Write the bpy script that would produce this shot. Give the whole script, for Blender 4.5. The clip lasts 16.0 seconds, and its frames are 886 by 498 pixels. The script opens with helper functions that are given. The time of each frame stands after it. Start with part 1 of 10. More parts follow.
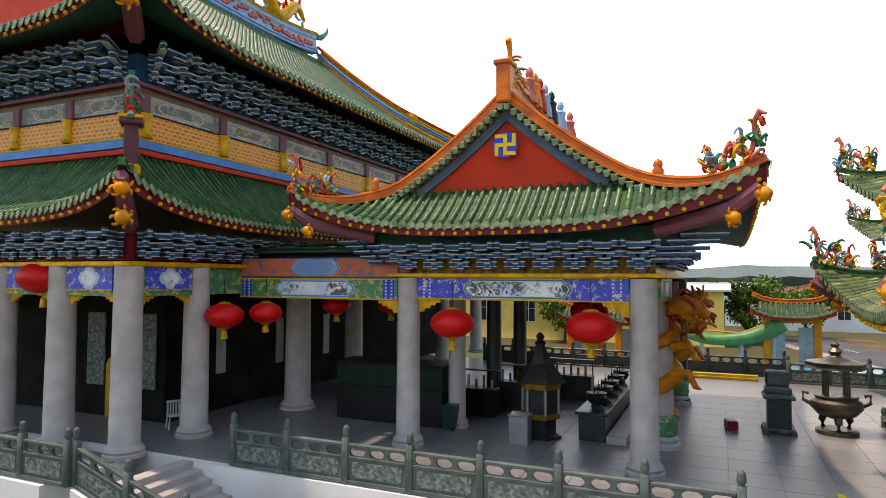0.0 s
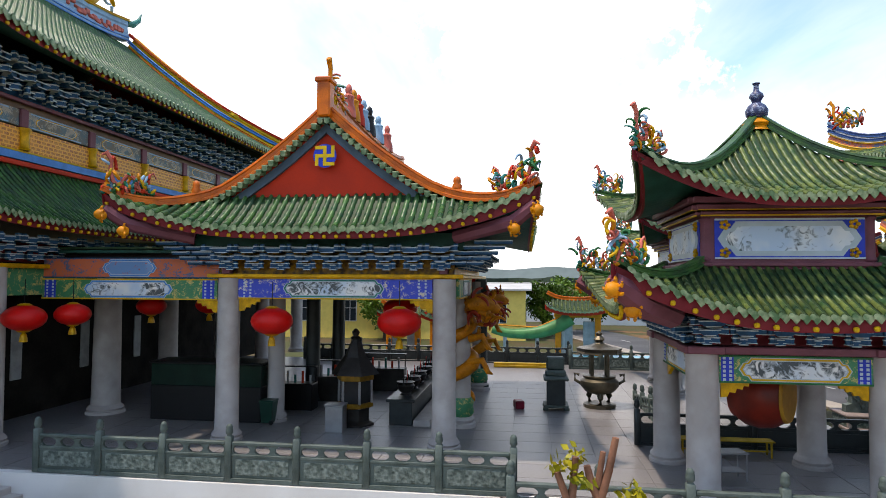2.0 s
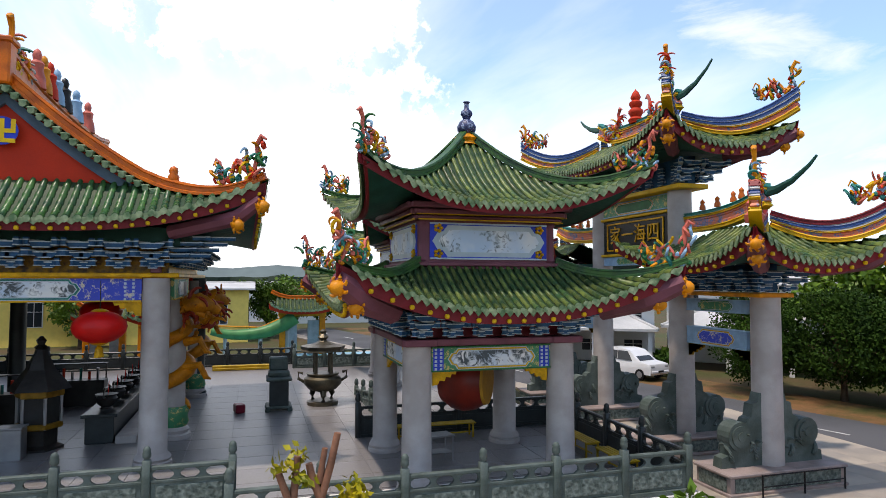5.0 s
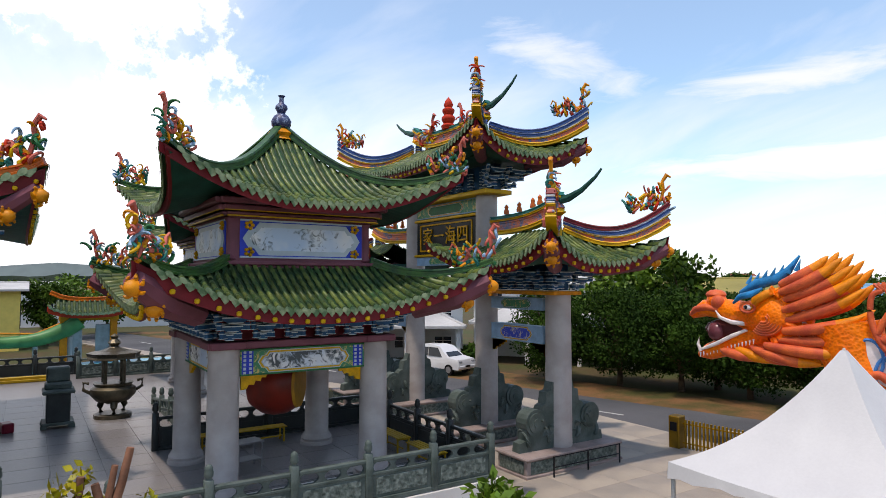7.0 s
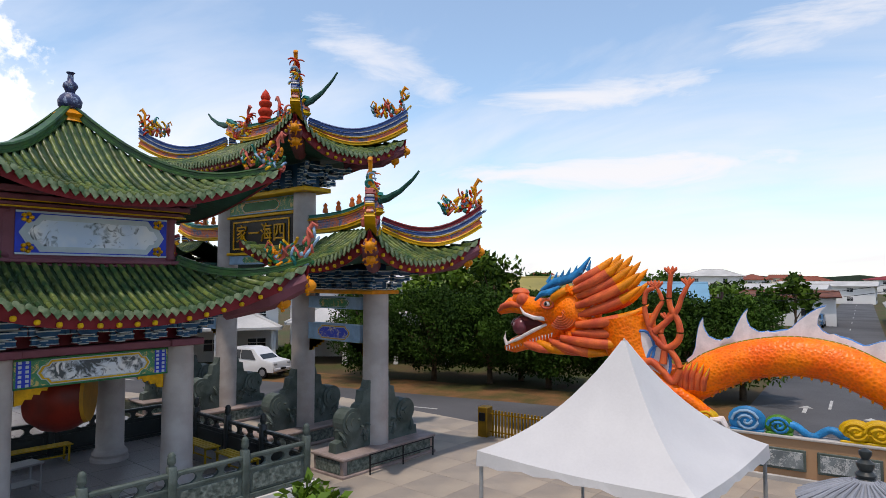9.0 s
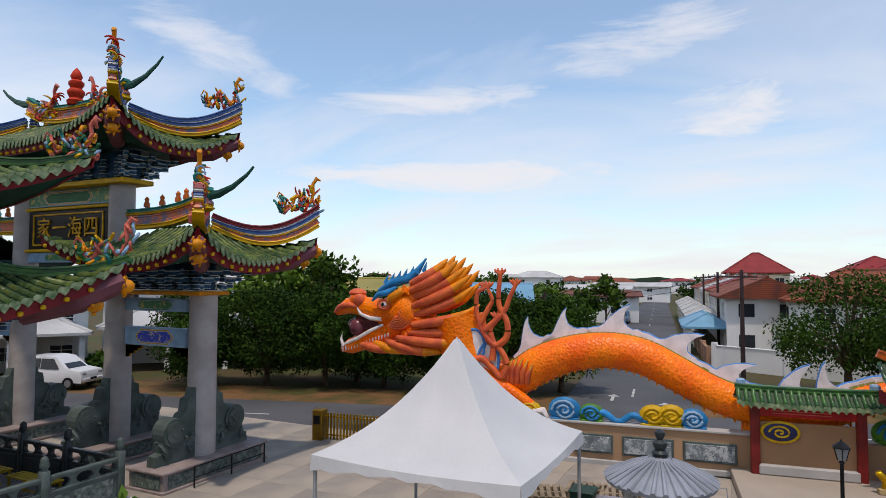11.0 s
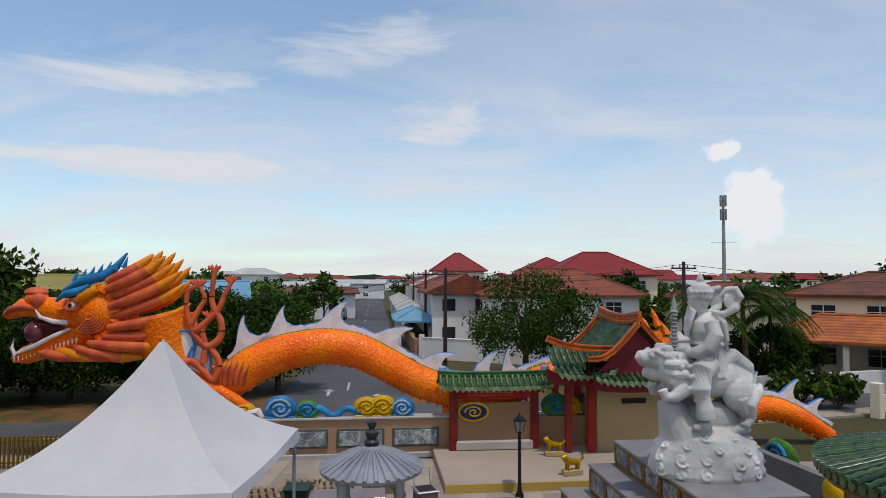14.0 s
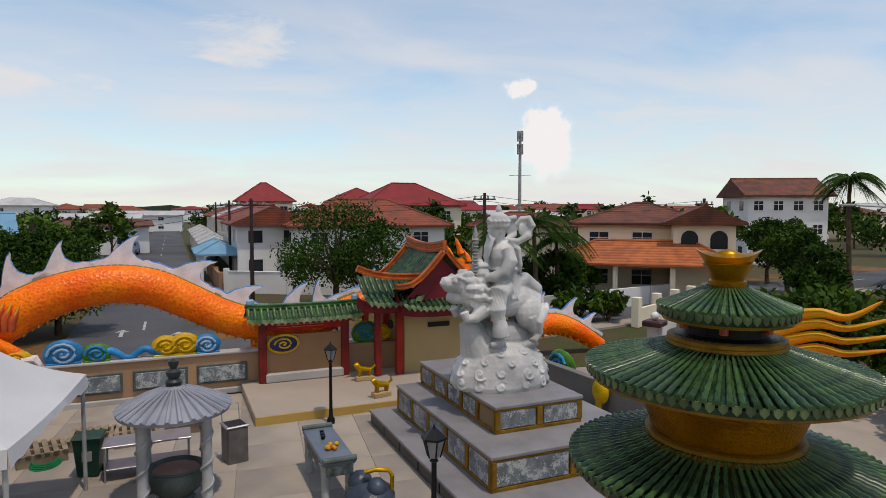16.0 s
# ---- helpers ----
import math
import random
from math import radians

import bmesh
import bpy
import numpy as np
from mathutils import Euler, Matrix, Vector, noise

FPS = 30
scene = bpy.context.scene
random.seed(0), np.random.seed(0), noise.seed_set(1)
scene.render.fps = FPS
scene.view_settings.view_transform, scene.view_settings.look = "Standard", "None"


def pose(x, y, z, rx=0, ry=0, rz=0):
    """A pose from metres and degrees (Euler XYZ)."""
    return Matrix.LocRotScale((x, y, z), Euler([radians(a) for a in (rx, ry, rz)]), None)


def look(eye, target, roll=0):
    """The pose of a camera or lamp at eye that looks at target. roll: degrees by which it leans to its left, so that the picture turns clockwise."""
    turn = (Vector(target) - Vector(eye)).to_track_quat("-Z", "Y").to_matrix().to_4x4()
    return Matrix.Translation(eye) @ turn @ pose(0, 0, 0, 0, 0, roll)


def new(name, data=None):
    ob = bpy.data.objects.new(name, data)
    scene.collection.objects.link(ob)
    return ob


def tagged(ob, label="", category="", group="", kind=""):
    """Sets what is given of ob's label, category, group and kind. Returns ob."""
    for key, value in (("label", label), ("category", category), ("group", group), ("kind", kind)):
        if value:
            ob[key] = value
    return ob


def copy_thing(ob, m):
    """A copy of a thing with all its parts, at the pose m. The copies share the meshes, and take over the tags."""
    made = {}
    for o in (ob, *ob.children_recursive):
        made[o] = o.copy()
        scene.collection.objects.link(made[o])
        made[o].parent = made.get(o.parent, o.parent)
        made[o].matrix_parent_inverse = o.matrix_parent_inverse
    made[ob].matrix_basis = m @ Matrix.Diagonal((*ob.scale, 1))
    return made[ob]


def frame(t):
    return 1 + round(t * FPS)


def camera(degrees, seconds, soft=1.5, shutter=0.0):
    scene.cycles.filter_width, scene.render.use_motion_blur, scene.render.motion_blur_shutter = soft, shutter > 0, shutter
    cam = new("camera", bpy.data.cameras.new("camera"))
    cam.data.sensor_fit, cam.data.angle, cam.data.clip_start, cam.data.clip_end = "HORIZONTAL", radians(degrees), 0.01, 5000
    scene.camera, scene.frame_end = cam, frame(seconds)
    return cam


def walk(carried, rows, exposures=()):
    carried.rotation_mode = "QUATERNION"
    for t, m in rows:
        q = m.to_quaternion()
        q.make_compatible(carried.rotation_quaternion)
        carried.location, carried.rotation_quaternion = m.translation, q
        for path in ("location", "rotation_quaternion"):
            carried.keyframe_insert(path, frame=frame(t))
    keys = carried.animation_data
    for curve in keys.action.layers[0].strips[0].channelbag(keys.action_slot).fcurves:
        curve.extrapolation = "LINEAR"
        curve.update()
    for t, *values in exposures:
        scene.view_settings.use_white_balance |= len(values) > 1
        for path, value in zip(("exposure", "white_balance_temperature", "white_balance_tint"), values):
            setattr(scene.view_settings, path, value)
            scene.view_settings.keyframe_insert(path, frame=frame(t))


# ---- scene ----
# The camera hovers and turns; at the very start it glides back a little.
EYE = 5.0
TURN = [
    (0.5, 19.77, 2.68, -0.27), (1.0, 15.87, 2.71, -0.29), (1.5, 11.90, 2.74, -0.30), (2.0, 7.88, 2.74, -0.27),
    (2.5, 3.95, 2.77, -0.28), (3.0, 0.14, 2.83, -0.24), (3.5, -4.06, 2.80, -0.20), (4.0, -8.15, 2.75, -0.18),
    (4.5, -12.33, 2.71, -0.14), (5.0, -16.59, 2.71, -0.14), (7.5, -37.36, 2.70, -0.09), (8.0, -41.49, 2.69, -0.04),
    (8.5, -45.55, 2.66, -0.06), (9.0, -49.55, 2.66, -0.04), (11.5, -68.06, 2.76, -0.17), (12.0, -72.21, 2.76, -0.12),
    (12.5, -76.45, 2.79, -0.19), (13.0, -80.83, 2.82, -0.25), (13.5, -85.20, 2.93, -0.27), (14.0, -89.20, 2.59, -0.22),
    (14.5, -93.35, 0.34, -0.16), (15.0, -97.61, -1.34, -0.04), (15.5, -101.93, -2.77, -0.01), (16.0, -106.27, -3.64, -0.09),
]
cam = camera(70.02, 16.0, soft=0.4)
rows = []
for t, yaw, pitch, fwd in ((0.0, 23.70, 2.62, 1.75), (0.1, 22.9, 2.64, 1.12), (0.2, 22.1, 2.66, 0.52), (0.3, 21.35, 2.67, 0.14), (0.4, 20.55, 2.68, 0.0)):
    a = radians(yaw)
    rows.append((t, pose(-math.sin(a) * fwd, math.cos(a) * fwd, EYE, 90 + pitch, -0.27, yaw)))
for t, yaw, pitch, roll in TURN:
    rows.append((t, pose(0, 0, EYE, 90 + pitch, roll, yaw)))
walk(cam, rows, exposures=((0.0, 0.60, 8100, 19), (1.0, 0.50, 7600, 17), (3.0, 0.38, 7200, 16), (5.0, 0.22, 7100, 17), (9.0, -0.14, 7100, 18), (12.5, -0.44, 6900, 16), (14.0, -0.54, 6900, 15), (16.0, -0.48, 7300, 17)))

# ---- sky, sun ----
SUN = Vector((-0.29, -0.14, 1.0)).normalized()
world = bpy.data.worlds.new("sky")
scene.world = world
world.use_nodes = True
nt = world.node_tree
nt.nodes.clear()


def wn(kind, **kw):
    n = nt.nodes.new(kind)
    for k, v in kw.items():
        if k in n.inputs:
            n.inputs[k].default_value = v
    return n


sky = wn("ShaderNodeTexSky")
sky.sky_type = "NISHITA"
sky.sun_disc = False
sky.sun_elevation = math.asin(SUN.z)
sky.sun_rotation = math.atan2(SUN.x, SUN.y)
sky.air_density, sky.dust_density, sky.ozone_density = 1.0, 0.15, 1.6
skyb = wn("ShaderNodeVectorMath")
skyb.operation = "MULTIPLY"
skyb.inputs[1].default_value = (0.156, 0.216, 0.232)
nt.links.new(sky.outputs[0], skyb.inputs[0])
geo = wn("ShaderNodeTexCoord")
sep = wn("ShaderNodeSeparateXYZ")
nt.links.new(geo.outputs["Generated"], sep.inputs[0])


def wmath(op, a, b=None, clamp=False):
    n = nt.nodes.new("ShaderNodeMath")
    n.operation, n.use_clamp = op, clamp
    for i, s in enumerate((a, b)):
        if s is None:
            continue
        if isinstance(s, (int, float)):
            n.inputs[i].default_value = s
        else:
            nt.links.new(s, n.inputs[i])
    return n.outputs[0]


zc = wmath("ADD", wmath("MAXIMUM", sep.outputs[2], 0.0), 0.22)
comb = wn("ShaderNodeCombineXYZ")
nt.links.new(wmath("MULTIPLY", wmath("DIVIDE", sep.outputs[0], zc), 1.5), comb.inputs[0])
nt.links.new(wmath("MULTIPLY", wmath("DIVIDE", sep.outputs[1], zc), 0.7), comb.inputs[1])
n1 = wn("ShaderNodeTexNoise", Scale=1.35, Detail=7.0, Roughness=0.55, Distortion=0.5)
n2 = wn("ShaderNodeTexNoise", Scale=0.5, Detail=3.0, Roughness=0.5)
nt.links.new(comb.outputs[0], n1.inputs["Vector"])
nt.links.new(comb.outputs[0], n2.inputs["Vector"])
# a bright bank of cloud stands in the north-west, thinner cover elsewhere
north = wmath("MAXIMUM", wmath("MULTIPLY", wmath("ADD", sep.outputs[1], wmath("MULTIPLY", sep.outputs[0], -1.3)), 0.10), -0.05)
low = wmath("MULTIPLY", wmath("SUBTRACT", 0.30, sep.outputs[2], True), 0.95)
cov = wmath("ADD", wmath("ADD", wmath("MULTIPLY", n1.outputs[0], 0.62), wmath("MULTIPLY", n2.outputs[0], 0.5)), wmath("ADD", north, low))
ramp = wn("ShaderNodeMapRange", **{"From Min": 0.50, "From Max": 0.86, "To Min": 0.16, "To Max": 0.96})
nt.links.new(cov, ramp.inputs[0])
# single clouds by bearing and height in degrees: heaped ones with firm edges, streaks with soft ones
bearing = wmath("MULTIPLY", wmath("ARCTAN2", sep.outputs[0], sep.outputs[1]), 57.2958)
height = wmath("MULTIPLY", wmath("ARCSINE", sep.outputs[2]), 57.2958)
puff = wn("ShaderNodeTexNoise", Scale=17.0, Detail=8.0, Roughness=0.62)
wisp = wn("ShaderNodeTexNoise", Scale=5.0, Detail=8.0, Roughness=0.62, Distortion=0.6)
stretch = wn("ShaderNodeVectorMath")
stretch.operation = "MULTIPLY"
stretch.inputs[1].default_value = (1.0, 1.0, 4.5)
nt.links.new(geo.outputs["Generated"], puff.inputs["Vector"])
nt.links.new(geo.outputs["Generated"], stretch.inputs[0])
nt.links.new(stretch.outputs[0], wisp.inputs["Vector"])


def cloud_mask(at, up, wide, tall, firm, tilt=0.0):
    """Where one cloud stands: an ellipse with a ragged edge."""
    da = wmath("SUBTRACT", bearing, at)
    de = wmath("SUBTRACT", wmath("SUBTRACT", height, up), wmath("MULTIPLY", da, tilt))
    d = wmath("ADD", wmath("POWER", wmath("ABSOLUTE", wmath("DIVIDE", da, wide)), 2.0), wmath("POWER", wmath("ABSOLUTE", wmath("DIVIDE", de, tall)), 2.0))
    d = wmath("ADD", d, wmath("MULTIPLY", wmath("SUBTRACT", (puff if firm else wisp).outputs[0], 0.5), 5.0 if firm else 5.0))
    m = wn("ShaderNodeMapRange", **{"From Min": 1.5 if firm else 1.9, "From Max": 0.5 if firm else -0.6})
    m.interpolation_type = "SMOOTHSTEP"
    nt.links.new(d, m.inputs[0])
    return m.outputs[0]


cover, heaped = ramp.outputs[0], 0.0
for args, dens in (((0.0, 23.0, 13.0, 5.0, True), 1.0), ((9.0, 11.0, 6.0, 8.0, True), 0.9), ((10.0, 13.0, 6.5, 5.5, True), 1.0), ((115.4, 6.4, 2.2, 3.4, True), 1.0), ((112.9, 10.6, 1.3, 0.9, True), 1.0),
                   ((62.4, 15.7, 11.0, 1.5, False, 0.06), 0.85), ((66.0, 9.4, 17.0, 1.7, False, 0.0), 0.95), ((90.3, 13.8, 6.0, 2.2, False, 0.08), 0.95), ((82.0, 20.2, 8.0, 2.2, False, 0.12), 0.8),
                   ((90.5, 8.7, 11.0, 1.6, False, 0.02), 0.7), ((132.0, 6.8, 20.0, 4.2, False, -0.03), 0.8), ((44.0, 19.0, 7.0, 2.2, False, -0.35), 0.7), ((118.0, 14.0, 12.0, 1.4, False, 0.0), 0.5), ((32.0, 8.0, 10.0, 2.0, False, 0.1), 0.6)):
    shape = wmath("MULTIPLY", cloud_mask(*args), dens)
    cover = wmath("MAXIMUM", cover, shape)
    if args[4]:
        heaped = wmath("MAXIMUM", shape, heaped)
mix = nt.nodes.new("ShaderNodeMix")
mix.data_type = "RGBA"
nt.links.new(cover, mix.inputs[0])
nt.links.new(skyb.outputs[0], mix.inputs[6])
cloud = wn("ShaderNodeVectorMath")
cloud.operation = "SCALE"
cloud.inputs[0].default_value = (1.16, 1.25, 1.34)
# the sunlit bank in the north is the brightest
nt.links.new(wmath("ADD", wmath("ADD", wmath("MULTIPLY", wmath("ADD", north, 0.04, True), 1.3), 0.85), wmath("MULTIPLY", heaped, 0.13)), cloud.inputs["Scale"])
nt.links.new(cloud.outputs[0], mix.inputs[7])
bg = wn("ShaderNodeBackground", Strength=1.0)
out = wn("ShaderNodeOutputWorld")
nt.links.new(mix.outputs[2], bg.inputs[0])
nt.links.new(bg.outputs[0], out.inputs[0])

sun_data = bpy.data.lights.new("sun", "SUN")
sun_data.energy, sun_data.angle, sun_data.color = 3.0, radians(1.5), (1.0, 0.94, 0.85)
sun = new("sun", sun_data)
sun.matrix_world = look(SUN * 60, (0, 0, 0))


# ---- materials ----
def mat(name, col, rough=0.6, metal=0.0, scale=6.0, var=0.18, bump=0.15, fine=60.0, rand=0.0, col2=None, kind="noise", spec=0.28):
    """Paint or stone with stains at one scale and grain at another; col2 is a second tint that the stains bring out."""
    def rich(c):
        g = 0.3 * c[0] + 0.6 * c[1] + 0.1 * c[2]
        return tuple(max(0.002, (g + (v - g) * 1.15) * 0.88) for v in c)
    col = rich(col)
    col2 = rich(col2) if col2 else None
    m = bpy.data.materials.new(name)
    m.use_nodes = True
    t = m.node_tree
    b = t.nodes["Principled BSDF"]
    b.inputs["Roughness"].default_value, b.inputs["Metallic"].default_value = rough, metal
    b.inputs["Specular IOR Level"].default_value = spec
    co = t.nodes.new("ShaderNodeTexCoord")
    big = t.nodes.new("ShaderNodeTexNoise")
    big.inputs["Scale"].default_value, big.inputs["Detail"].default_value = scale * 0.35, 6
    if kind == "cells":
        sm = t.nodes.new("ShaderNodeTexVoronoi")
        sm.inputs["Scale"].default_value = fine
    elif kind == "courses":
        sm = t.nodes.new("ShaderNodeTexWave")
        sm.bands_direction, sm.wave_profile = "Z", "SAW"
        sm.inputs["Scale"].default_value, sm.inputs["Distortion"].default_value = fine, 0.6
    else:
        sm = t.nodes.new("ShaderNodeTexNoise")
        sm.inputs["Scale"].default_value, sm.inputs["Detail"].default_value = fine, 4
    t.links.new(co.outputs["Object"], big.inputs["Vector"])
    t.links.new(co.outputs["Object"], sm.inputs["Vector"])
    rp = t.nodes.new("ShaderNodeValToRGB")
    c2 = col2 or tuple(c * (1 - 1.6 * var) for c in col)
    rp.color_ramp.elements[0].position, rp.color_ramp.elements[1].position = 0.36, 0.62
    rp.color_ramp.elements[0].color, rp.color_ramp.elements[1].color = (*c2, 1), (*col, 1)
    t.links.new(big.outputs[0], rp.inputs[0])
    hs = t.nodes.new("ShaderNodeHueSaturation")
    t.links.new(rp.outputs[0], hs.inputs["Color"])
    mr = t.nodes.new("ShaderNodeMapRange")
    mr.inputs["To Min"].default_value, mr.inputs["To Max"].default_value = 1 - var, 1 + var
    t.links.new(sm.outputs[0], mr.inputs[0])
    val = mr.outputs[0]
    if rand:
        oi = t.nodes.new("ShaderNodeObjectInfo")
        r2 = t.nodes.new("ShaderNodeMapRange")
        r2.inputs["To Min"].default_value, r2.inputs["To Max"].default_value = 1 - rand, 1 + rand
        t.links.new(oi.outputs["Random"], r2.inputs[0])
        mu = t.nodes.new("ShaderNodeMath")
        mu.operation = "MULTIPLY"
        t.links.new(val, mu.inputs[0])
        t.links.new(r2.outputs[0], mu.inputs[1])
        val = mu.outputs[0]
    t.links.new(val, hs.inputs["Value"])
    t.links.new(hs.outputs[0], b.inputs["Base Color"])
    if bump:
        bp = t.nodes.new("ShaderNodeBump")
        bp.inputs["Strength"].default_value, bp.inputs["Distance"].default_value = bump, 0.02
        t.links.new(sm.outputs[0], bp.inputs["Height"])
        t.links.new(bp.outputs[0], b.inputs["Normal"])
    return m


TILE = mat("glazed_green_tile", (0.05, 0.125, 0.035), 0.36, scale=7, var=0.5, fine=9, rand=0.25, col2=(0.022, 0.062, 0.028))
TILE_EDGE = mat("green_tile_edge", (0.30, 0.36, 0.22), 0.5, scale=14, var=0.35, fine=12, col2=(0.09, 0.16, 0.08))
TILE_OLD = mat("weathered_green_tile", (0.125, 0.155, 0.05), 0.36, scale=9, var=0.55, fine=8, rand=0.35, col2=(0.028, 0.065, 0.026))
# tile green darkened, so the colour itself holds the shade between rows
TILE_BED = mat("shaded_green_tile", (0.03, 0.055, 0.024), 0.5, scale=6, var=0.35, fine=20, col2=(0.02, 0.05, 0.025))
TILE_DARK = mat("dark_green_tile", (0.055, 0.105, 0.04), 0.2, scale=14, var=0.6, fine=7, rand=0.45, col2=(0.014, 0.036, 0.024))
ORANGE = mat("orange_glaze", (0.66, 0.17, 0.03), 0.4, scale=5, var=0.2, fine=22, col2=(0.42, 0.10, 0.03))
RED = mat("red_wall_paint", (0.56, 0.055, 0.03), 0.65, scale=2.2, var=0.10, fine=30, col2=(0.46, 0.045, 0.026))
MAROON = mat("maroon_paint", (0.20, 0.022, 0.03), 0.5, scale=5, var=0.18)
PLUM = mat("plum_paint", (0.19, 0.07, 0.09), 0.55, scale=5, var=0.16)
GRANITE = mat("grey_granite", (0.46, 0.425, 0.405), 0.55, scale=5, var=0.14, fine=120, col2=(0.37, 0.335, 0.315))
STONE = mat("dark_carved_stone", (0.105, 0.13, 0.12), 0.6, scale=6, var=0.25, fine=26, bump=0.5, rand=0.12, col2=(0.06, 0.08, 0.07))
STONE_REL = mat("carved_stone_relief", (0.17, 0.20, 0.18), 0.65, scale=30, var=0.35, fine=9, bump=1.0, col2=(0.06, 0.08, 0.07), kind="cells")
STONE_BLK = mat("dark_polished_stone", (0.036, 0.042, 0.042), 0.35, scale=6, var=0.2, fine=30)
STONE_GREY = mat("pale_grey_stone", (0.36, 0.37, 0.37), 0.6, scale=6, var=0.18, fine=50)
WHITE = mat("white_wall_paint", (0.76, 0.75, 0.73), 0.7, scale=1.5, var=0.06, fine=40, col2=(0.66, 0.64, 0.61))
BLUE = mat("blue_bracket_paint", (0.02, 0.085, 0.19), 0.5, scale=8, var=0.25, col2=(0.012, 0.05, 0.10))
BLUE_L = mat("light_blue_paint", (0.08, 0.26, 0.62), 0.5, scale=8, var=0.15)
NAVY = mat("navy_ridge_paint", (0.035, 0.075, 0.22), 0.45, scale=6, var=0.25, col2=(0.06, 0.12, 0.30))
ULTRA = mat("ultramarine_paint", (0.03, 0.06, 0.50), 0.5, scale=8, var=0.15)
SKYB = mat("pale_blue_paint", (0.30, 0.46, 0.62), 0.55, scale=8, var=0.15)
TEAL = mat("teal_paint", (0.03, 0.20, 0.17), 0.5, scale=8, var=0.2)
GREEN = mat("green_paint", (0.03, 0.16, 0.06), 0.5, scale=8, var=0.2)
EDGE = mat("white_line_paint", (0.50, 0.58, 0.62), 0.5, var=0.1)
GOLD = mat("gold_paint", (0.72, 0.40, 0.04), 0.38, metal=0.2, scale=12, var=0.25, fine=40, bump=0.3)
YELLOW = mat("yellow_paint", (0.72, 0.44, 0.05), 0.5, scale=6, var=0.15)
AMBER = mat("amber_paint", (0.75, 0.30, 0.03), 0.5, scale=9, var=0.2)
PINK = mat("pink_paint", (0.62, 0.17, 0.13), 0.5, scale=9, var=0.2)
BLACK = mat("black_paint", (0.006, 0.006, 0.007), 0.4, var=0.2)
SOFFIT = mat("dark_green_soffit", (0.02, 0.085, 0.065), 0.55, scale=6, var=0.2)
WOOD_D = mat("dark_timber", (0.05, 0.03, 0.03), 0.5, var=0.2)


def painting(name, base, ink, scale=3.0, lo=0.5, hi=0.62, base2=None):
    """A brush painting: washes of ink over a pale ground."""
    m = bpy.data.materials.new(name)
    m.use_nodes = True
    t = m.node_tree
    b = t.nodes["Principled BSDF"]
    b.inputs["Roughness"].default_value = 0.5
    co = t.nodes.new("ShaderNodeTexCoord")
    a, c, w = (t.nodes.new("ShaderNodeTexNoise") for _ in range(3))
    for n, s, d, dist in ((a, scale, 2, 0.3), (c, scale * 3.4, 8, 2.2), (w, scale * 0.8, 3, 0)):
        n.inputs["Scale"].default_value, n.inputs["Detail"].default_value, n.inputs["Distortion"].default_value = s, d, dist
        t.links.new(co.outputs["Object"], n.inputs["Vector"])
    mu = t.nodes.new("ShaderNodeMath")
    mu.operation = "ADD"
    t.links.new(a.outputs[0], mu.inputs[0])
    t.links.new(c.outputs[0], mu.inputs[1])
    rp = t.nodes.new("ShaderNodeMapRange")
    rp.inputs["From Min"].default_value, rp.inputs["From Max"].default_value = 2 * lo, 2 * hi
    t.links.new(mu.outputs[0], rp.inputs[0])
    mb = t.nodes.new("ShaderNodeMix")
    mb.data_type = "RGBA"
    mb.inputs[6].default_value, mb.inputs[7].default_value = (*base, 1), (*(base2 or base), 1)
    wr = t.nodes.new("ShaderNodeMapRange")
    wr.inputs["From Min"].default_value, wr.inputs["From Max"].default_value = 0.4, 0.6
    t.links.new(w.outputs[0], wr.inputs[0])
    t.links.new(wr.outputs[0], mb.inputs[0])
    mx = t.nodes.new("ShaderNodeMix")
    mx.data_type = "RGBA"
    t.links.new(rp.outputs[0], mx.inputs[0])
    t.links.new(mb.outputs[2], mx.inputs[6])
    mx.inputs[7].default_value = (*ink, 1)
    t.links.new(mx.outputs[2], b.inputs["Base Color"])
    return m


INK = painting("ink_painting", (0.72, 0.72, 0.70), (0.05, 0.065, 0.07), 1.25, 0.515, 0.61, (0.42, 0.54, 0.68))
FILI = painting("blue_gold_filigree", (0.02, 0.05, 0.46), (0.55, 0.50, 0.36), 5.0, 0.555, 0.575)
FILIG = painting("green_gold_filigree", (0.03, 0.19, 0.08), (0.50, 0.40, 0.12), 5.0, 0.545, 0.57)
ORNG = painting("orange_blue_panel", (0.55, 0.13, 0.05), (0.10, 0.12, 0.22), 3.0, 0.52, 0.56)


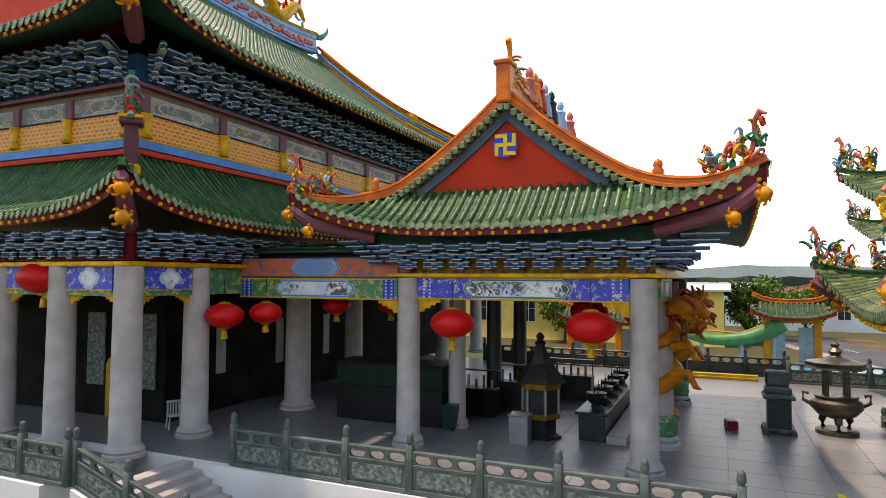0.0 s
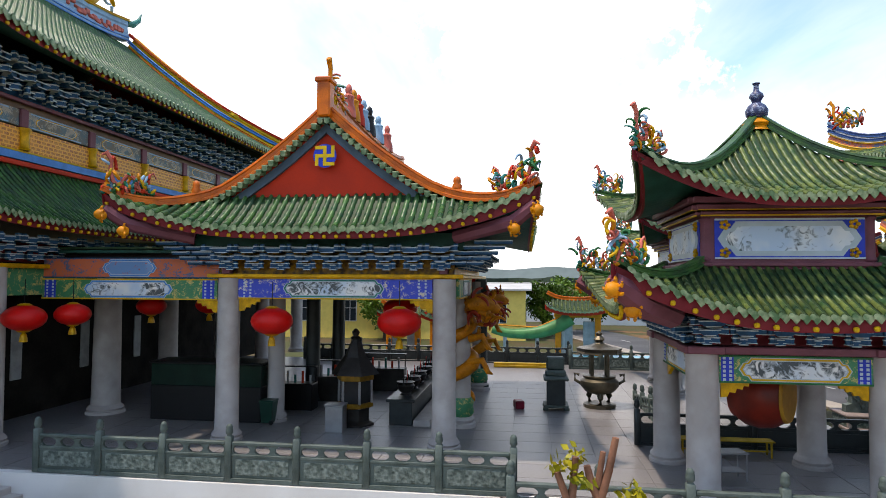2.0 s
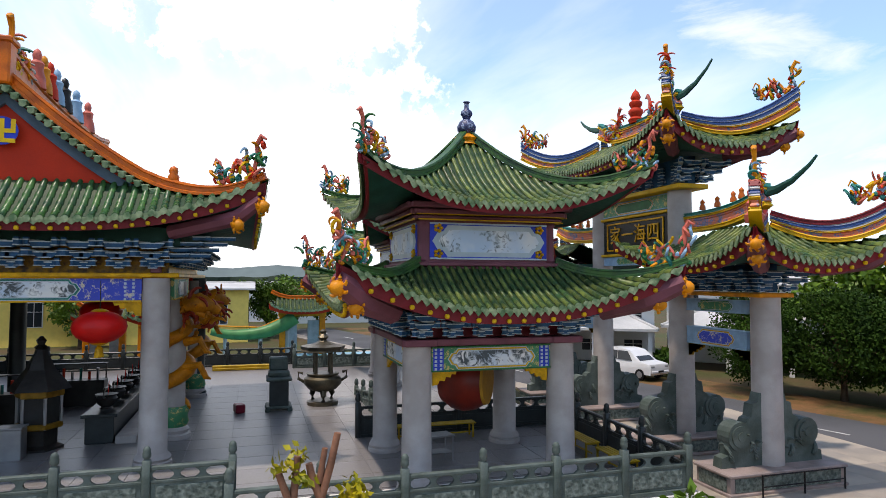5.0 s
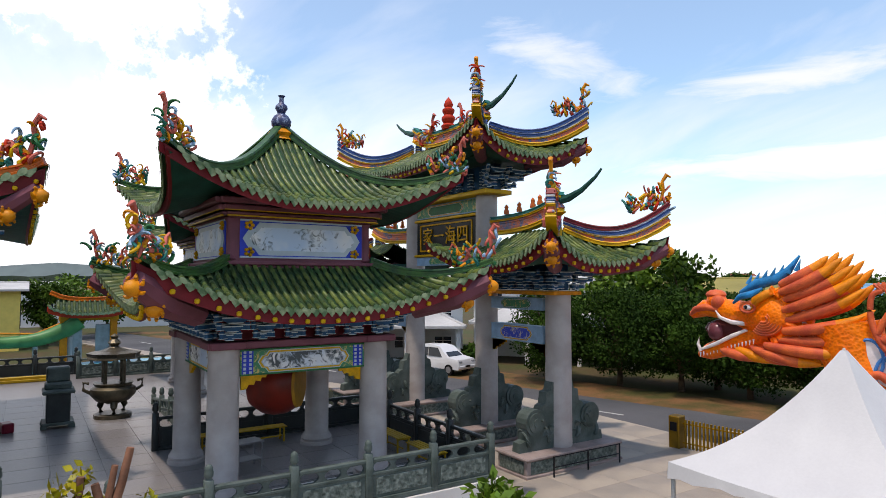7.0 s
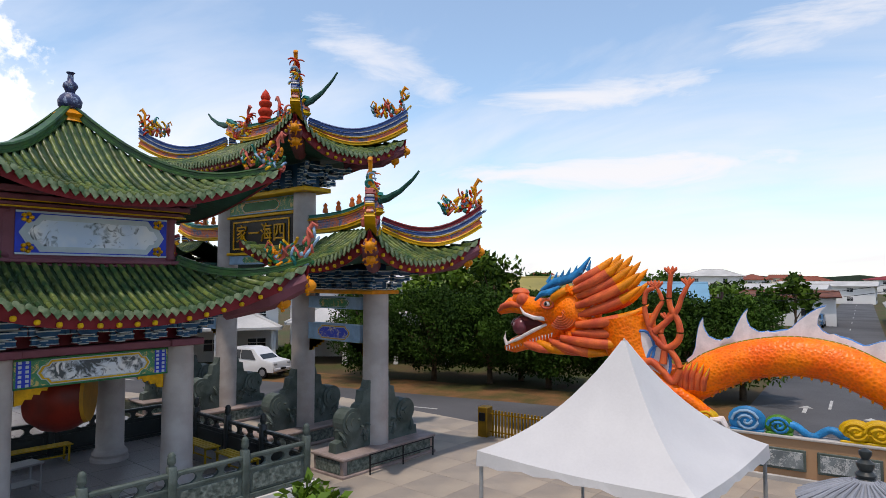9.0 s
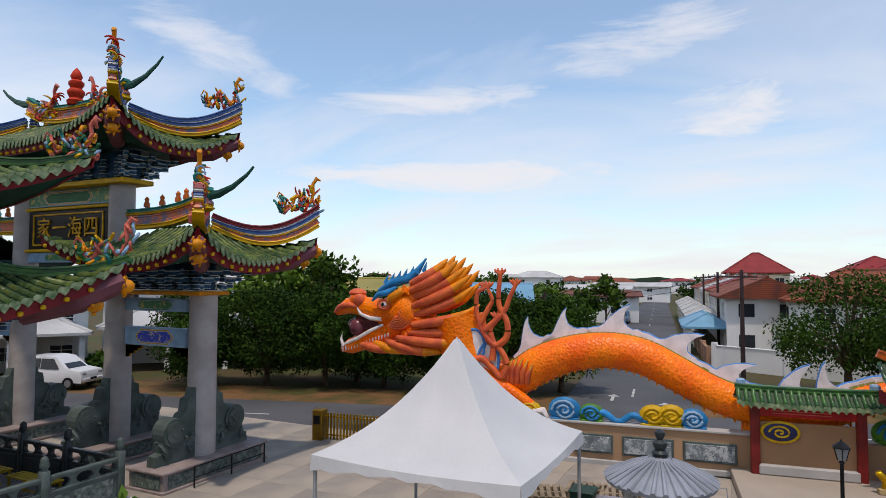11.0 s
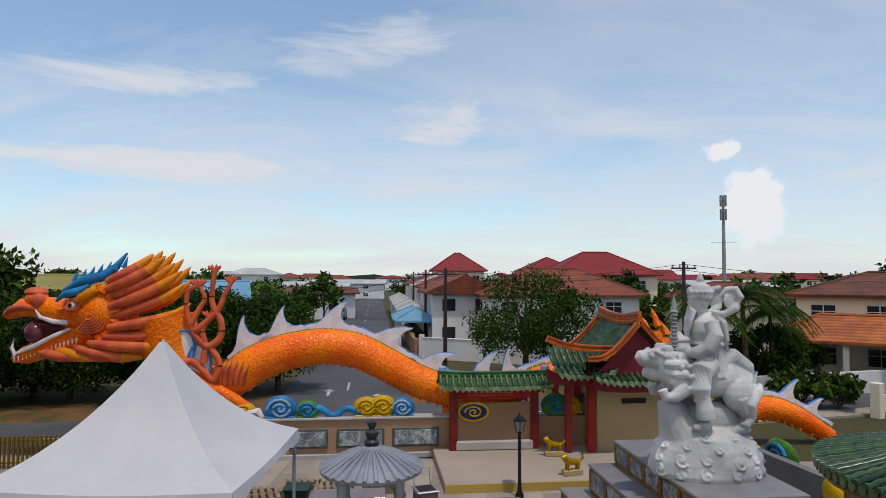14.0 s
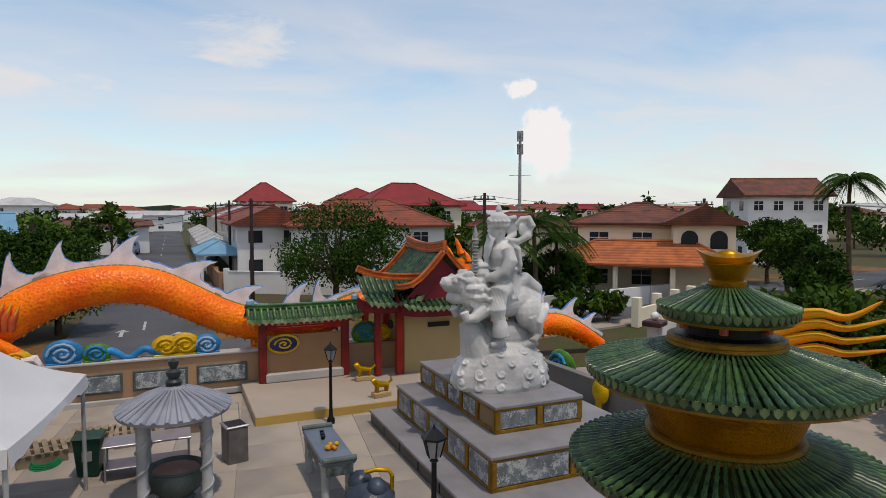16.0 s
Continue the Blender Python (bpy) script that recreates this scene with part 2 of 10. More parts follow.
def lattice(name, col, dark, step=0.13):
    """Gilt fretwork: a close grid of bars over a darker ground."""
    m = bpy.data.materials.new(name)
    m.use_nodes = True
    t = m.node_tree
    b = t.nodes["Principled BSDF"]
    b.inputs["Roughness"].default_value = 0.45
    co = t.nodes.new("ShaderNodeTexCoord")
    sp = t.nodes.new("ShaderNodeSeparateXYZ")
    t.links.new(co.outputs["Object"], sp.inputs[0])
    run = t.nodes.new("ShaderNodeMath")
    t.links.new(sp.outputs[0], run.inputs[0])
    t.links.new(sp.outputs[1], run.inputs[1])
    cb = t.nodes.new("ShaderNodeCombineXYZ")
    t.links.new(run.outputs[0], cb.inputs[0])
    t.links.new(sp.outputs[2], cb.inputs[1])
    br = t.nodes.new("ShaderNodeTexBrick")
    br.inputs["Scale"].default_value = 1.0
    br.inputs["Brick Width"].default_value, br.inputs["Row Height"].default_value, br.inputs["Mortar Size"].default_value = step * 1.7, step, step * 0.22
    br.inputs["Color1"].default_value, br.inputs["Color2"].default_value = (*dark, 1), (*[0.5 * (p + q) for p, q in zip(dark, col)], 1)
    br.inputs["Mortar"].default_value = (*col, 1)
    t.links.new(cb.outputs[0], br.inputs["Vector"])
    t.links.new(br.outputs["Color"], b.inputs["Base Color"])
    bp = t.nodes.new("ShaderNodeBump")
    bp.inputs["Distance"].default_value = 0.03
    t.links.new(br.outputs["Fac"], bp.inputs["Height"])
    t.links.new(bp.outputs[0], b.inputs["Normal"])
    return m


LATT = lattice("amber_lattice", (0.80, 0.34, 0.02), (0.42, 0.11, 0.01))
BAND = painting("dark_landscape_band", (0.12, 0.10, 0.07), (0.30, 0.26, 0.20), 3.0, 0.50, 0.57, (0.05, 0.12, 0.16))
RELIEF = painting("grey_relief", (0.16, 0.19, 0.20), (0.40, 0.42, 0.42), 4.0, 0.50, 0.56, (0.10, 0.12, 0.13))


# ---- mesh building ----
class G:
    """Vertices and faces of one mesh, gathered by simple shapes."""

    def __init__(self):
        self.v, self.f = [], []

    def add(self, vs, fs):
        n = len(self.v)
        self.v += [tuple(p) for p in vs]
        self.f += [tuple(n + i for i in q) for q in fs]
        return self

    def box(self, c, s, b=0.0, m=None):
        """A box about c of full size s, with chamfered edges of width b."""
        hx, hy, hz = s[0] / 2, s[1] / 2, s[2] / 2
        b = min(b, hx * 0.9, hy * 0.9, hz * 0.9)
        if b <= 0:
            vs = [Vector((x * hx, y * hy, z * hz)) for x in (-1, 1) for y in (-1, 1) for z in (-1, 1)]
            fs = [(0, 1, 3, 2), (4, 6, 7, 5), (0, 4, 5, 1), (2, 3, 7, 6), (0, 2, 6, 4), (1, 5, 7, 3)]
        else:
            vs, idx = [], {}
            for x in (-1, 1):
                for y in (-1, 1):
                    for z in (-1, 1):
                        for k in range(3):
                            p = [x * (hx - b), y * (hy - b), z * (hz - b)]
                            p[k] = (x, y, z)[k] * (hx, hy, hz)[k]
                            idx[x, y, z, k] = len(vs)
                            vs.append(Vector(p))
            fs = []
            for k in range(3):
                i, j = [(1, 2), (2, 0), (0, 1)][k]
                for sgn in (-1, 1):
                    q = []
                    for a, c2 in ((-1, -1), (1, -1), (1, 1), (-1, 1)):
                        p = [0, 0, 0]
                        p[k], p[i], p[j] = sgn, a, c2
                        q.append(idx[(*p, k)])
                    fs.append(tuple(q if sgn > 0 else q[::-1]))
                for a in (-1, 1):
                    for c2 in (-1, 1):
                        p, q = [0, 0, 0], [0, 0, 0]
                        p[i] = q[i] = a
                        p[j] = q[j] = c2
                        p[k], q[k] = -1, 1
                        e = (idx[(*p, i)], idx[(*q, i)], idx[(*q, j)], idx[(*p, j)])
                        fs.append(e if a * c2 < 0 else e[::-1])
            for x in (-1, 1):
                for y in (-1, 1):
                    for z in (-1, 1):
                        q = tuple(idx[x, y, z, k] for k in range(3))
                        fs.append(q if x * y * z > 0 else q[::-1])
        c = Vector(c)
        return self.add([c + (m @ p if m else p) for p in vs], fs)

    def tube(self, pts, radii, n=8, caps=True, flat=1.0, up=(0, 0, 1)):
        """A tapering tube along pts; flat squashes it in the direction across 'up'."""
        pts = [Vector(p) for p in pts]
        if isinstance(radii, (int, float)):
            radii = [radii] * len(pts)
        radii = [float(r) for r in radii]
        vs = []
        up = Vector(up)
        for i, p in enumerate(pts):
            d = (pts[min(i + 1, len(pts) - 1)] - pts[max(i - 1, 0)]).normalized()
            s = d.cross(up)
            s = s.normalized() if s.length > 1e-3 else d.cross(Vector((1, 0, 0.01))).normalized()
            u = s.cross(d)
            for k in range(n):
                a = 2 * math.pi * k / n
                vs.append(p + radii[i] * (s * math.cos(a) * flat + u * math.sin(a)))
        fs = [(i * n + k, i * n + (k + 1) % n, (i + 1) * n + (k + 1) % n, (i + 1) * n + k) for i in range(len(pts) - 1) for k in range(n)]
        if caps:
            fs += [tuple(range(n))[::-1], tuple((len(pts) - 1) * n + k for k in range(n))]
        return self.add(vs, fs)

    def lathe(self, prof, c=(0, 0, 0), n=16):
        """Turned about the upright axis through c: prof lists radius and height."""
        vs = [(c[0] + r * math.cos(2 * math.pi * k / n), c[1] + r * math.sin(2 * math.pi * k / n), c[2] + z) for r, z in prof for k in range(n)]
        fs = [(i * n + k, i * n + (k + 1) % n, (i + 1) * n + (k + 1) % n, (i + 1) * n + k) for i in range(len(prof) - 1) for k in range(n)]
        fs += [tuple(range(n))[::-1], tuple((len(prof) - 1) * n + k for k in range(n))]
        return self.add(vs, fs)

    def prism(self, poly, o, ex, ey, ez):
        """poly in the plane of ex, ey at o, pushed out along ez."""
        o, ex, ey, ez = Vector(o), Vector(ex), Vector(ey), Vector(ez)
        n = len(poly)
        vs = [o + ex * a + ey * b for a, b in poly] + [o + ex * a + ey * b + ez for a, b in poly]
        fs = [tuple(range(n))[::-1], tuple(range(n, 2 * n))] + [(k, (k + 1) % n, n + (k + 1) % n, n + k) for k in range(n)]
        return self.add(vs, fs)

    def sheet(self, rows):
        """A skin over rows of points of equal length."""
        n = len(rows[0])
        return self.add([p for r in rows for p in r], [(i * n + k, i * n + k + 1, (i + 1) * n + k + 1, (i + 1) * n + k) for i in range(len(rows) - 1) for k in range(n - 1)])


def part(name, g, material, parent=None, label="", smooth=False, kind=""):
    me = g if isinstance(g, bpy.types.Mesh) else mesh_of(name, g, material, smooth)
    ob = new(name, me)
    if parent:
        ob.parent = parent
    return tagged(ob, label, kind=kind)


def mesh_of(name, g, material, smooth=False):
    me = bpy.data.meshes.new(name)
    me.from_pydata(g.v, [], g.f)
    me.materials.append(material)
    bm = bmesh.new()
    bm.from_mesh(me)
    bmesh.ops.recalc_face_normals(bm, faces=bm.faces)
    bm.to_mesh(me)
    bm.free()
    if smooth:
        me.shade_smooth()
        me.set_sharp_from_angle(angle=radians(48))
    return me


def thing(name, label, category, at=(0, 0, 0), rz=0, group="", kind=""):
    ob = new(name)
    ob.matrix_basis = pose(*at, 0, 0, rz)
    return tagged(ob, label, category, group, kind)


def single(name, g, material, label, category, at=(0, 0, 0), rz=0, group="", kind="", smooth=False):
    """A thing or a piece of the setting that is one mesh."""
    ob = part(name, g, material, None, "", smooth)
    ob.matrix_basis = pose(*at, 0, 0, rz)
    return tagged(ob, label, category, group, kind)


# ---- temple kit: tiled roofs, brackets, ornaments ----
def lerp(a, b, t):
    return a + (b - a) * t


class Side:
    """One slope of a roof. a runs along the eave, q goes in from it; the corners sweep up and out."""

    def __init__(self, m, w, q, qh, z0, h, lift, out=0.0, sag=0.45, power=3.2, k=1.0):
        self.k, self.m, self.w, self.q, self.qh, self.z0, self.h, self.lift, self.out, self.sag, self.power = k, m, w, q, qh, z0, h, lift, out, sag, power

    def reach(self, a):
        """How far in the row at a goes before it meets the hip."""
        lim = (self.w - abs(a)) / self.k
        return self.q if lim >= self.qh else max(lim, 0.0)

    def at(self, a, q, up=0.0):
        t = q / self.q
        c = (min(abs(a) / self.w, 1.0)) ** self.power
        fade = max(0.0, 1 - q / max(self.qh * 1.5, 0.8)) ** 1.6
        z = self.z0 + self.h * ((1 - self.sag) * t + self.sag * t * t) + self.lift * c * fade + up
        return self.m @ Vector((a * (1 + self.out / self.w * c * fade), q - self.out * c * fade, z))


def tiled(parent, side, tile, edge, pitch=0.30, r=0.075, board=None, dots=True, seg=9, rows_as_parts=True, under=None, mark=None, depth=0.34):
    """Tile rows, drip tiles, fascia with rafter ends, and soffit for one slope."""
    n = max(3, int(round(2 * side.w / pitch)))
    step = 2 * side.w / n
    bed, joined, drip = G(), G(), G()
    for i in range(n):
        a = -side.w + (i + 0.5) * step
        reach = side.reach(a)
        if reach < 0.12:
            continue
        rowg = G()
        vs = []
        units = max(2, int(round(reach / 0.25)))
        rings = []
        for j in range(units):
            rings += [(j / units, 1.14), ((j + 0.97) / units, 0.84)]
        m = len(rings) - 1
        for j, (f, w) in enumerate(rings):
            q = -0.05 + (reach + 0.05) * f
            for k in range(6):
                an = math.pi * k / 5
                bulge = r * w
                vs.append(side.at(a + math.cos(an) * bulge, max(q, 0) if j else q, 0.02 + math.sin(an) * bulge * 1.2))
        fs = [(j * 6 + k, j * 6 + k + 1, (j + 1) * 6 + k + 1, (j + 1) * 6 + k) for j in range(m) for k in range(5)]
        fs.append(tuple(range(6)))
        (rowg if rows_as_parts else joined).add(vs, fs)
        if rows_as_parts:
            part("roll_tile", rowg, tile, parent, smooth=True)
        # the drip tile between two rows hangs as a rounded tongue
        b = a + step / 2
        if abs(b) < side.w - 0.05:
            p = [side.at(b + dx, -0.03, dz) for dx, dz in ((-step * 0.42, 0.03), (-step * 0.36, -0.07), (0, -0.15), (step * 0.36, -0.07), (step * 0.42, 0.03))]
            back = [x + (side.m.to_3x3() @ Vector((0, 0.03, 0))) for x in p]
            drip.add(p + back, [(0, 1, 2, 3, 4), (9, 8, 7, 6, 5)] + [(k, k + 1, 6 + k, 5 + k) for k in range(4)])
        e = [side.at(a + math.cos(x) * r * 1.15, -0.07, 0.02 + math.sin(x) * r * 1.2) for x in [2 * math.pi * k / 8 for k in range(8)]]
        drip.add(e, [tuple(range(8))])
    if not rows_as_parts:
        part("tiling", joined, tile, parent, smooth=True, kind="stuff")
    part("drip_tiles", drip, edge, parent, kind="stuff")
    # bed under the tiles; its dark green paints shade into the troughs
    na = 28
    rows_ = []
    for j in range(11):
        q = side.q * j / 10
        wq = side.w - side.k * min(q, side.qh)
        rows_.append([side.at(lerp(-wq, wq, k / na), q) for k in range(na + 1)])
    bed.sheet(rows_)
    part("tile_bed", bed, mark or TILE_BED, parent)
    # fascia board that follows the eave, rafter ends on it, soffit behind
    if board:
        fb, sof, dot = G(), G(), G()
        pa = [lerp(-side.w, side.w, k / 40) for k in range(41)]
        fb.sheet([[side.at(a, 0.06, -0.03) for a in pa], [side.at(a, 0.10, -0.03 - depth) for a in pa], [side.at(a, 0.16, -0.03 - depth) for a in pa]])
        part("fascia", fb, board, parent)
        inner = under or 1.3
        sof.sheet([[side.at(a, 0.14, -0.03 - depth * 0.9) for a in pa], [side.at(max(-side.w + inner, min(side.w - inner, a)), inner, -0.34 - depth * 0.5) for a in pa]])
        part("soffit", sof, SOFFIT, parent)
        if dots:
            nd = max(3, int(2 * side.w / 0.36))
            for k in range(nd + 1):
                a = lerp(-side.w + 0.15, side.w - 0.15, k / nd)
                c = side.at(a, 0.05, -0.03 - depth * 0.72)
                mm = side.m.to_3x3()
                dot.box(c, (0.10, 0.10, 0.10), 0.025, mm)
            part("rafter_end", dot, YELLOW, parent, "yellow rafter ends", kind="stuff")


def ridge(parent, pts, w, h, material, name="ridge", label="", cap=None, tip=0.0):
    """A moulded ridge swept along pts; the cap is a round bar on top."""
    pts = [Vector(p) for p in pts]
    g, vs = G(), []
    prof = [(-0.5, 0), (-0.5, 0.25), (-0.36, 0.32), (-0.36, 0.70), (-0.5, 0.78), (-0.42, 1.0), (0.42, 1.0), (0.5, 0.78), (0.36, 0.70), (0.36, 0.32), (0.5, 0.25), (0.5, 0)]
    n = len(prof)
    for i, p in enumerate(pts):
        d = (pts[min(i + 1, len(pts) - 1)] - pts[max(i - 1, 0)]).normalized()
        s = Vector((d.y, -d.x, 0)).normalized()
        u = s.cross(d)
        u = u if u.z > 0 else -u
        k = 1 - tip * max(0, i / (len(pts) - 1) - 0.6) / 0.4
        vs += [p + s * (x * w * k) + u * (y * h * k) for x, y in prof]
    fs = [(i * n + k, i * n + (k + 1) % n, (i + 1) * n + (k + 1) % n, (i + 1) * n + k) for i in range(len(pts) - 1) for k in range(n)]
    fs += [tuple(range(n)), tuple((len(pts) - 1) * n + k for k in range(n))]
    g.add(vs, fs)
    return part(name, g, material, parent, label)


def curl(g, base, heading, size, rnd, turns=0.75, r=0.05, plane=None):
    """One tapering tongue or scroll."""
    h = Vector(heading).normalized()
    side = Vector(plane).normalized() if plane else Vector((0, 0, 1))
    p, pts, rad = Vector(base), [], []
    n = 10
    bend = rnd.choice((-1, 1)) * turns * rnd.uniform(0.7, 1.3)
    ax = h.cross(side).normalized()
    for i in range(n + 1):
        pts.append(p.copy())
        rad.append(r * (1 - 0.6 * (i / n) ** 2))
        d = Matrix.Rotation(bend * 2 * math.pi * 0.5 * (i / n - 0.25), 3, ax) @ h
        p = p + d * size / n
    g.tube(pts, rad, 6)


ORN_COLS = None


def ornament(parent, at, along, size, seed, name="ridge_ornament", cols=None, count=14, length=1.0):
    """A glazed dragon or phoenix on a roof's corner: a bundle of bright scrolls in one upright plane."""
    rnd = random.Random(seed)
    cols = cols or (YELLOW, PINK, TEAL, RED, AMBER, GREEN, SKYB)
    gs = [G() for _ in cols]
    al = Vector(along).normalized()
    up = Vector((0, 0, 1))
    at = Vector(at) - up * 0.22 * size
    count = int(count * 2.2)
    # an arched body with a raised head and tail
    body = [at + al * size * length * (x - 0.5) + up * size * z for x, z in ((-0.06, 0.42), (0.0, 0.55), (0.08, 0.48), (0.10, 0.28), (0.2, 0.14), (0.32, 0.22), (0.38, 0.42), (0.5, 0.50), (0.6, 0.36), (0.68, 0.24), (0.8, 0.34), (0.86, 0.58), (0.84, 0.80), (0.94, 0.96), (1.04, 0.90))]
    gs[1].tube(body, [size * x for x in (0.015, 0.025, 0.03, 0.036, 0.042, 0.046, 0.046, 0.046, 0.046, 0.046, 0.046, 0.042, 0.046, 0.06, 0.02)], 7)
    for i in range(count):
        x = rnd.random()
        b = at + al * size * length * (x - 0.5) + up * size * (0.02 + 0.75 * (0.3 + 0.7 * x) * rnd.random())
        hd = up * rnd.uniform(0.5, 1.2) + al * rnd.uniform(-0.9, 0.9) + al.cross(up) * rnd.uniform(-0.25, 0.25)
        curl(gs[i % len(cols)], b, hd, size * rnd.uniform(0.28, 0.52), rnd, turns=1.25, r=size * rnd.uniform(0.026, 0.042), plane=al.cross(up))
    for i in range(count // 2):
        x = rnd.random()
        c = at + al * size * length * (x - 0.5) + up * size * (0.05 + 0.3 * rnd.random())
        gs[(i + 2) % len(cols)].lathe([(0.0, -0.06 * size), (0.06 * size, -0.02 * size), (0.06 * size, 0.03 * size), (0.0, 0.07 * size)], c, 6)
    first = None
    for c, g in zip(cols, gs):
        if g.v:
            ob = part("figure" if first is None else "scroll", g, c, parent if first is None else first, "bright glazed roof figure" if first is None else "", smooth=True)
            first = first or ob
    return first


BRK = {}


def bracket_mesh(key, col):
    """A boat-shaped bracket set: stepped arms that grow outward, with pale edges."""
    if key in BRK:
        return BRK[key]
    g, e = G(), G()
    for lev, (out, wid) in enumerate(((0.18, 0.34), (0.42, 0.46), (0.68, 0.58))):
        z = lev * 0.21
        poly = [(-wid / 2, 0.13), (-wid / 2 + 0.02, 0.07), (-wid / 4, 0.0), (wid / 4, 0.0), (wid / 2 - 0.02, 0.07), (wid / 2, 0.13)]
        g.prism(poly, (0, -out, z), (1, 0, 0), (0, 0, 1), (0, 0.10, 0))
        g.box((0, -out / 2, z + 0.07), (0.10, out, 0.10), 0.01)
        e.box((0, -out - 0.006, z + 0.125), (wid + 0.02, 0.014, 0.026))
        e.box((0, -out - 0.006, z + 0.010), (wid * 0.55, 0.014, 0.022))
        for sx in (-1, 1):
            a, b = Vector((-sx * 0.10, 0.05, z + 0.06)), Vector((sx * (0.24 + 0.12 * lev), -out - 0.10, z + 0.06))
            d = (b - a).normalized()
            p = Vector((-d.y, d.x, 0))
            poly = [(0, -0.05), (0.92, -0.05), (1.0, 0.0), (0.92, 0.05), (0, 0.05)]
            L_ = (b - a).length
            g.prism([(x * L_, y) for x, y in poly], a, d, p, (0, 0, 0.09))
            e.prism([(x * L_ + 0.015 * (x > 0.5), y * 1.28) for x, y in poly], a + Vector((0, 0, 0.09)), d, p, (0, 0, 0.024))
            e.prism([(x * L_ + 0.015 * (x > 0.5), y * 1.28) for x, y in poly], a - Vector((0, 0, 0.014)), d, p, (0, 0, 0.016))
            g.box(b - d * 0.08 + Vector((0, 0, 0.13)), (0.10, 0.10, 0.06), 0.01)
    BRK[key] = (mesh_of("bracket", g, col), mesh_of("bracket_edge", e, EDGE))
    return BRK[key]


def brackets(parent, p0, p1, n, col=None, scale=1.0):
    """n bracket sets from p0 to p1; they face to the right of the way from p1 to p0, outward."""
    col = col or BLUE
    me, ed = bracket_mesh(col.name, col)
    p0, p1 = Vector(p0), Vector(p1)
    d = (p1 - p0).normalized()
    rot = Matrix((( d.x, -d.y, 0), (d.y, d.x, 0), (0, 0, 1))).to_4x4()
    for i in range(n):
        c = p0.lerp(p1, (i + 0.5) / n)
        ob = part("bracket", me, None, parent)
        ob.matrix_basis = Matrix.Translation(c) @ rot @ Matrix.Diagonal((scale, scale, scale, 1))
        part("bracket_edge", ed, None, ob)


def column(parent, x, y, z0, z1, r0, r1, material=None, foot=True):
    g = G()
    prof = [(r0, 0.0), (lerp(r0, r1, 0.5), (z1 - z0) * 0.5), (r1, z1 - z0)]
    if foot:
        prof = [(r0 * 1.35, 0), (r0 * 1.35, 0.10), (r0 * 1.2, 0.13), (r0 * 1.28, 0.20), (r0 * 1.15, 0.28), (r0 * 1.05, 0.32), (r0, 0.34)] + prof[1:]
    g.lathe(prof, (x, y, z0), 24)
    return part("column", g, material or GRANITE, parent, smooth=True)


def panel(parent, c, along, w, h, frame_mat, field, cart=None, out=None, name="painted_panel"):
    """A painted board: its frame, its field, and a long lobed cartouche on it."""
    c, al = Vector(c), Vector(along).normalized()
    up = Vector((0, 0, 1))
    nrm = al.cross(up) if out is None else Vector(out)
    g = G()
    g.prism([(-w / 2, -h / 2), (w / 2, -h / 2), (w / 2, h / 2), (-w / 2, h / 2)], c, al, up, -nrm * 0.10)
    base = part(name, g, field, parent)
    f = G()
    for a, b, sw, sh in ((0, h / 2 - 0.02, w, 0.04), (0, -h / 2 + 0.02, w, 0.04)):
        f.prism([(a - sw / 2, b - sh / 2), (a + sw / 2, b - sh / 2), (a + sw / 2, b + sh / 2), (a - sw / 2, b + sh / 2)], c - nrm * 0.01, al, up, nrm * 0.03)
    part("panel_edge", f, frame_mat, base)
    if cart:
        cw, rim, fill = cart
        for k, mt, o, nm in ((1.0, EDGE, 0.008, "rim"), (0.93, rim, 0.014, "rim"), (0.78, EDGE, 0.018, "rim"), (0.70, fill, 0.024, "cartouche")):
            x, y = cw / 2, h / 2 * 0.86 * k
            x -= (1 - k) * h * 0.6
            q = G()
            q.prism([(-x, 0), (-x + y * 0.35, -y * 0.55), (-x + y * 0.7, -y * 0.6), (-x + y, -y), (x - y, -y), (x - y * 0.7, -y * 0.6), (x - y * 0.35, -y * 0.55), (x, 0),
                     (x - y * 0.35, y * 0.55), (x - y * 0.7, y * 0.6), (x - y, y), (-x + y, y), (-x + y * 0.7, y * 0.6), (-x + y * 0.35, y * 0.55)], c, al, up, nrm * o)
            part(nm, q, mt, base)
    return base


def key_strip(parent, c, along, w, h, out):
    """A narrow upright strip with white and dark square dots beside a painted board."""
    c, al, up, nrm = Vector(c), Vector(along).normalized(), Vector((0, 0, 1)), Vector(out)
    g, d = G(), G()
    g.prism([(-w / 2, -h / 2), (w / 2, -h / 2), (w / 2, h / 2), (-w / 2, h / 2)], c, al, up, nrm * 0.015)
    b = part("border_strip", g, ULTRA, parent)
    n = 6
    for i in range(n):
        for s in (-1, 1):
            y = -h / 2 + h * (i + 0.5) / n
            d.prism([(s * w * 0.25 - 0.03, y - 0.03), (s * w * 0.25 + 0.03, y - 0.03), (s * w * 0.25 + 0.03, y + 0.03), (s * w * 0.25 - 0.03, y + 0.03)], c + nrm * 0.015, al, up, nrm * 0.008)
    part("border_dots", d, EDGE, b, kind="stuff")


def spandrel(parent, p, along, size, material=None):
    """Gilt carved corner piece under a beam."""
    g = G()
    al = Vector(along).normalized()
    nrm = al.cross(Vector((0, 0, 1)))
    poly = [(0, 0), (1.0, 0), (0.96, -0.14), (0.80, -0.12), (0.74, -0.26), (0.56, -0.22), (0.5, -0.38), (0.30, -0.36), (0.22, -0.52), (0, -0.55)]
    g.prism([(a * size, b * size) for a, b in poly], Vector(p) - nrm * 0.04, al, (0, 0, 1), nrm * 0.08)
    part("spandrel", g, material or GOLD, parent)


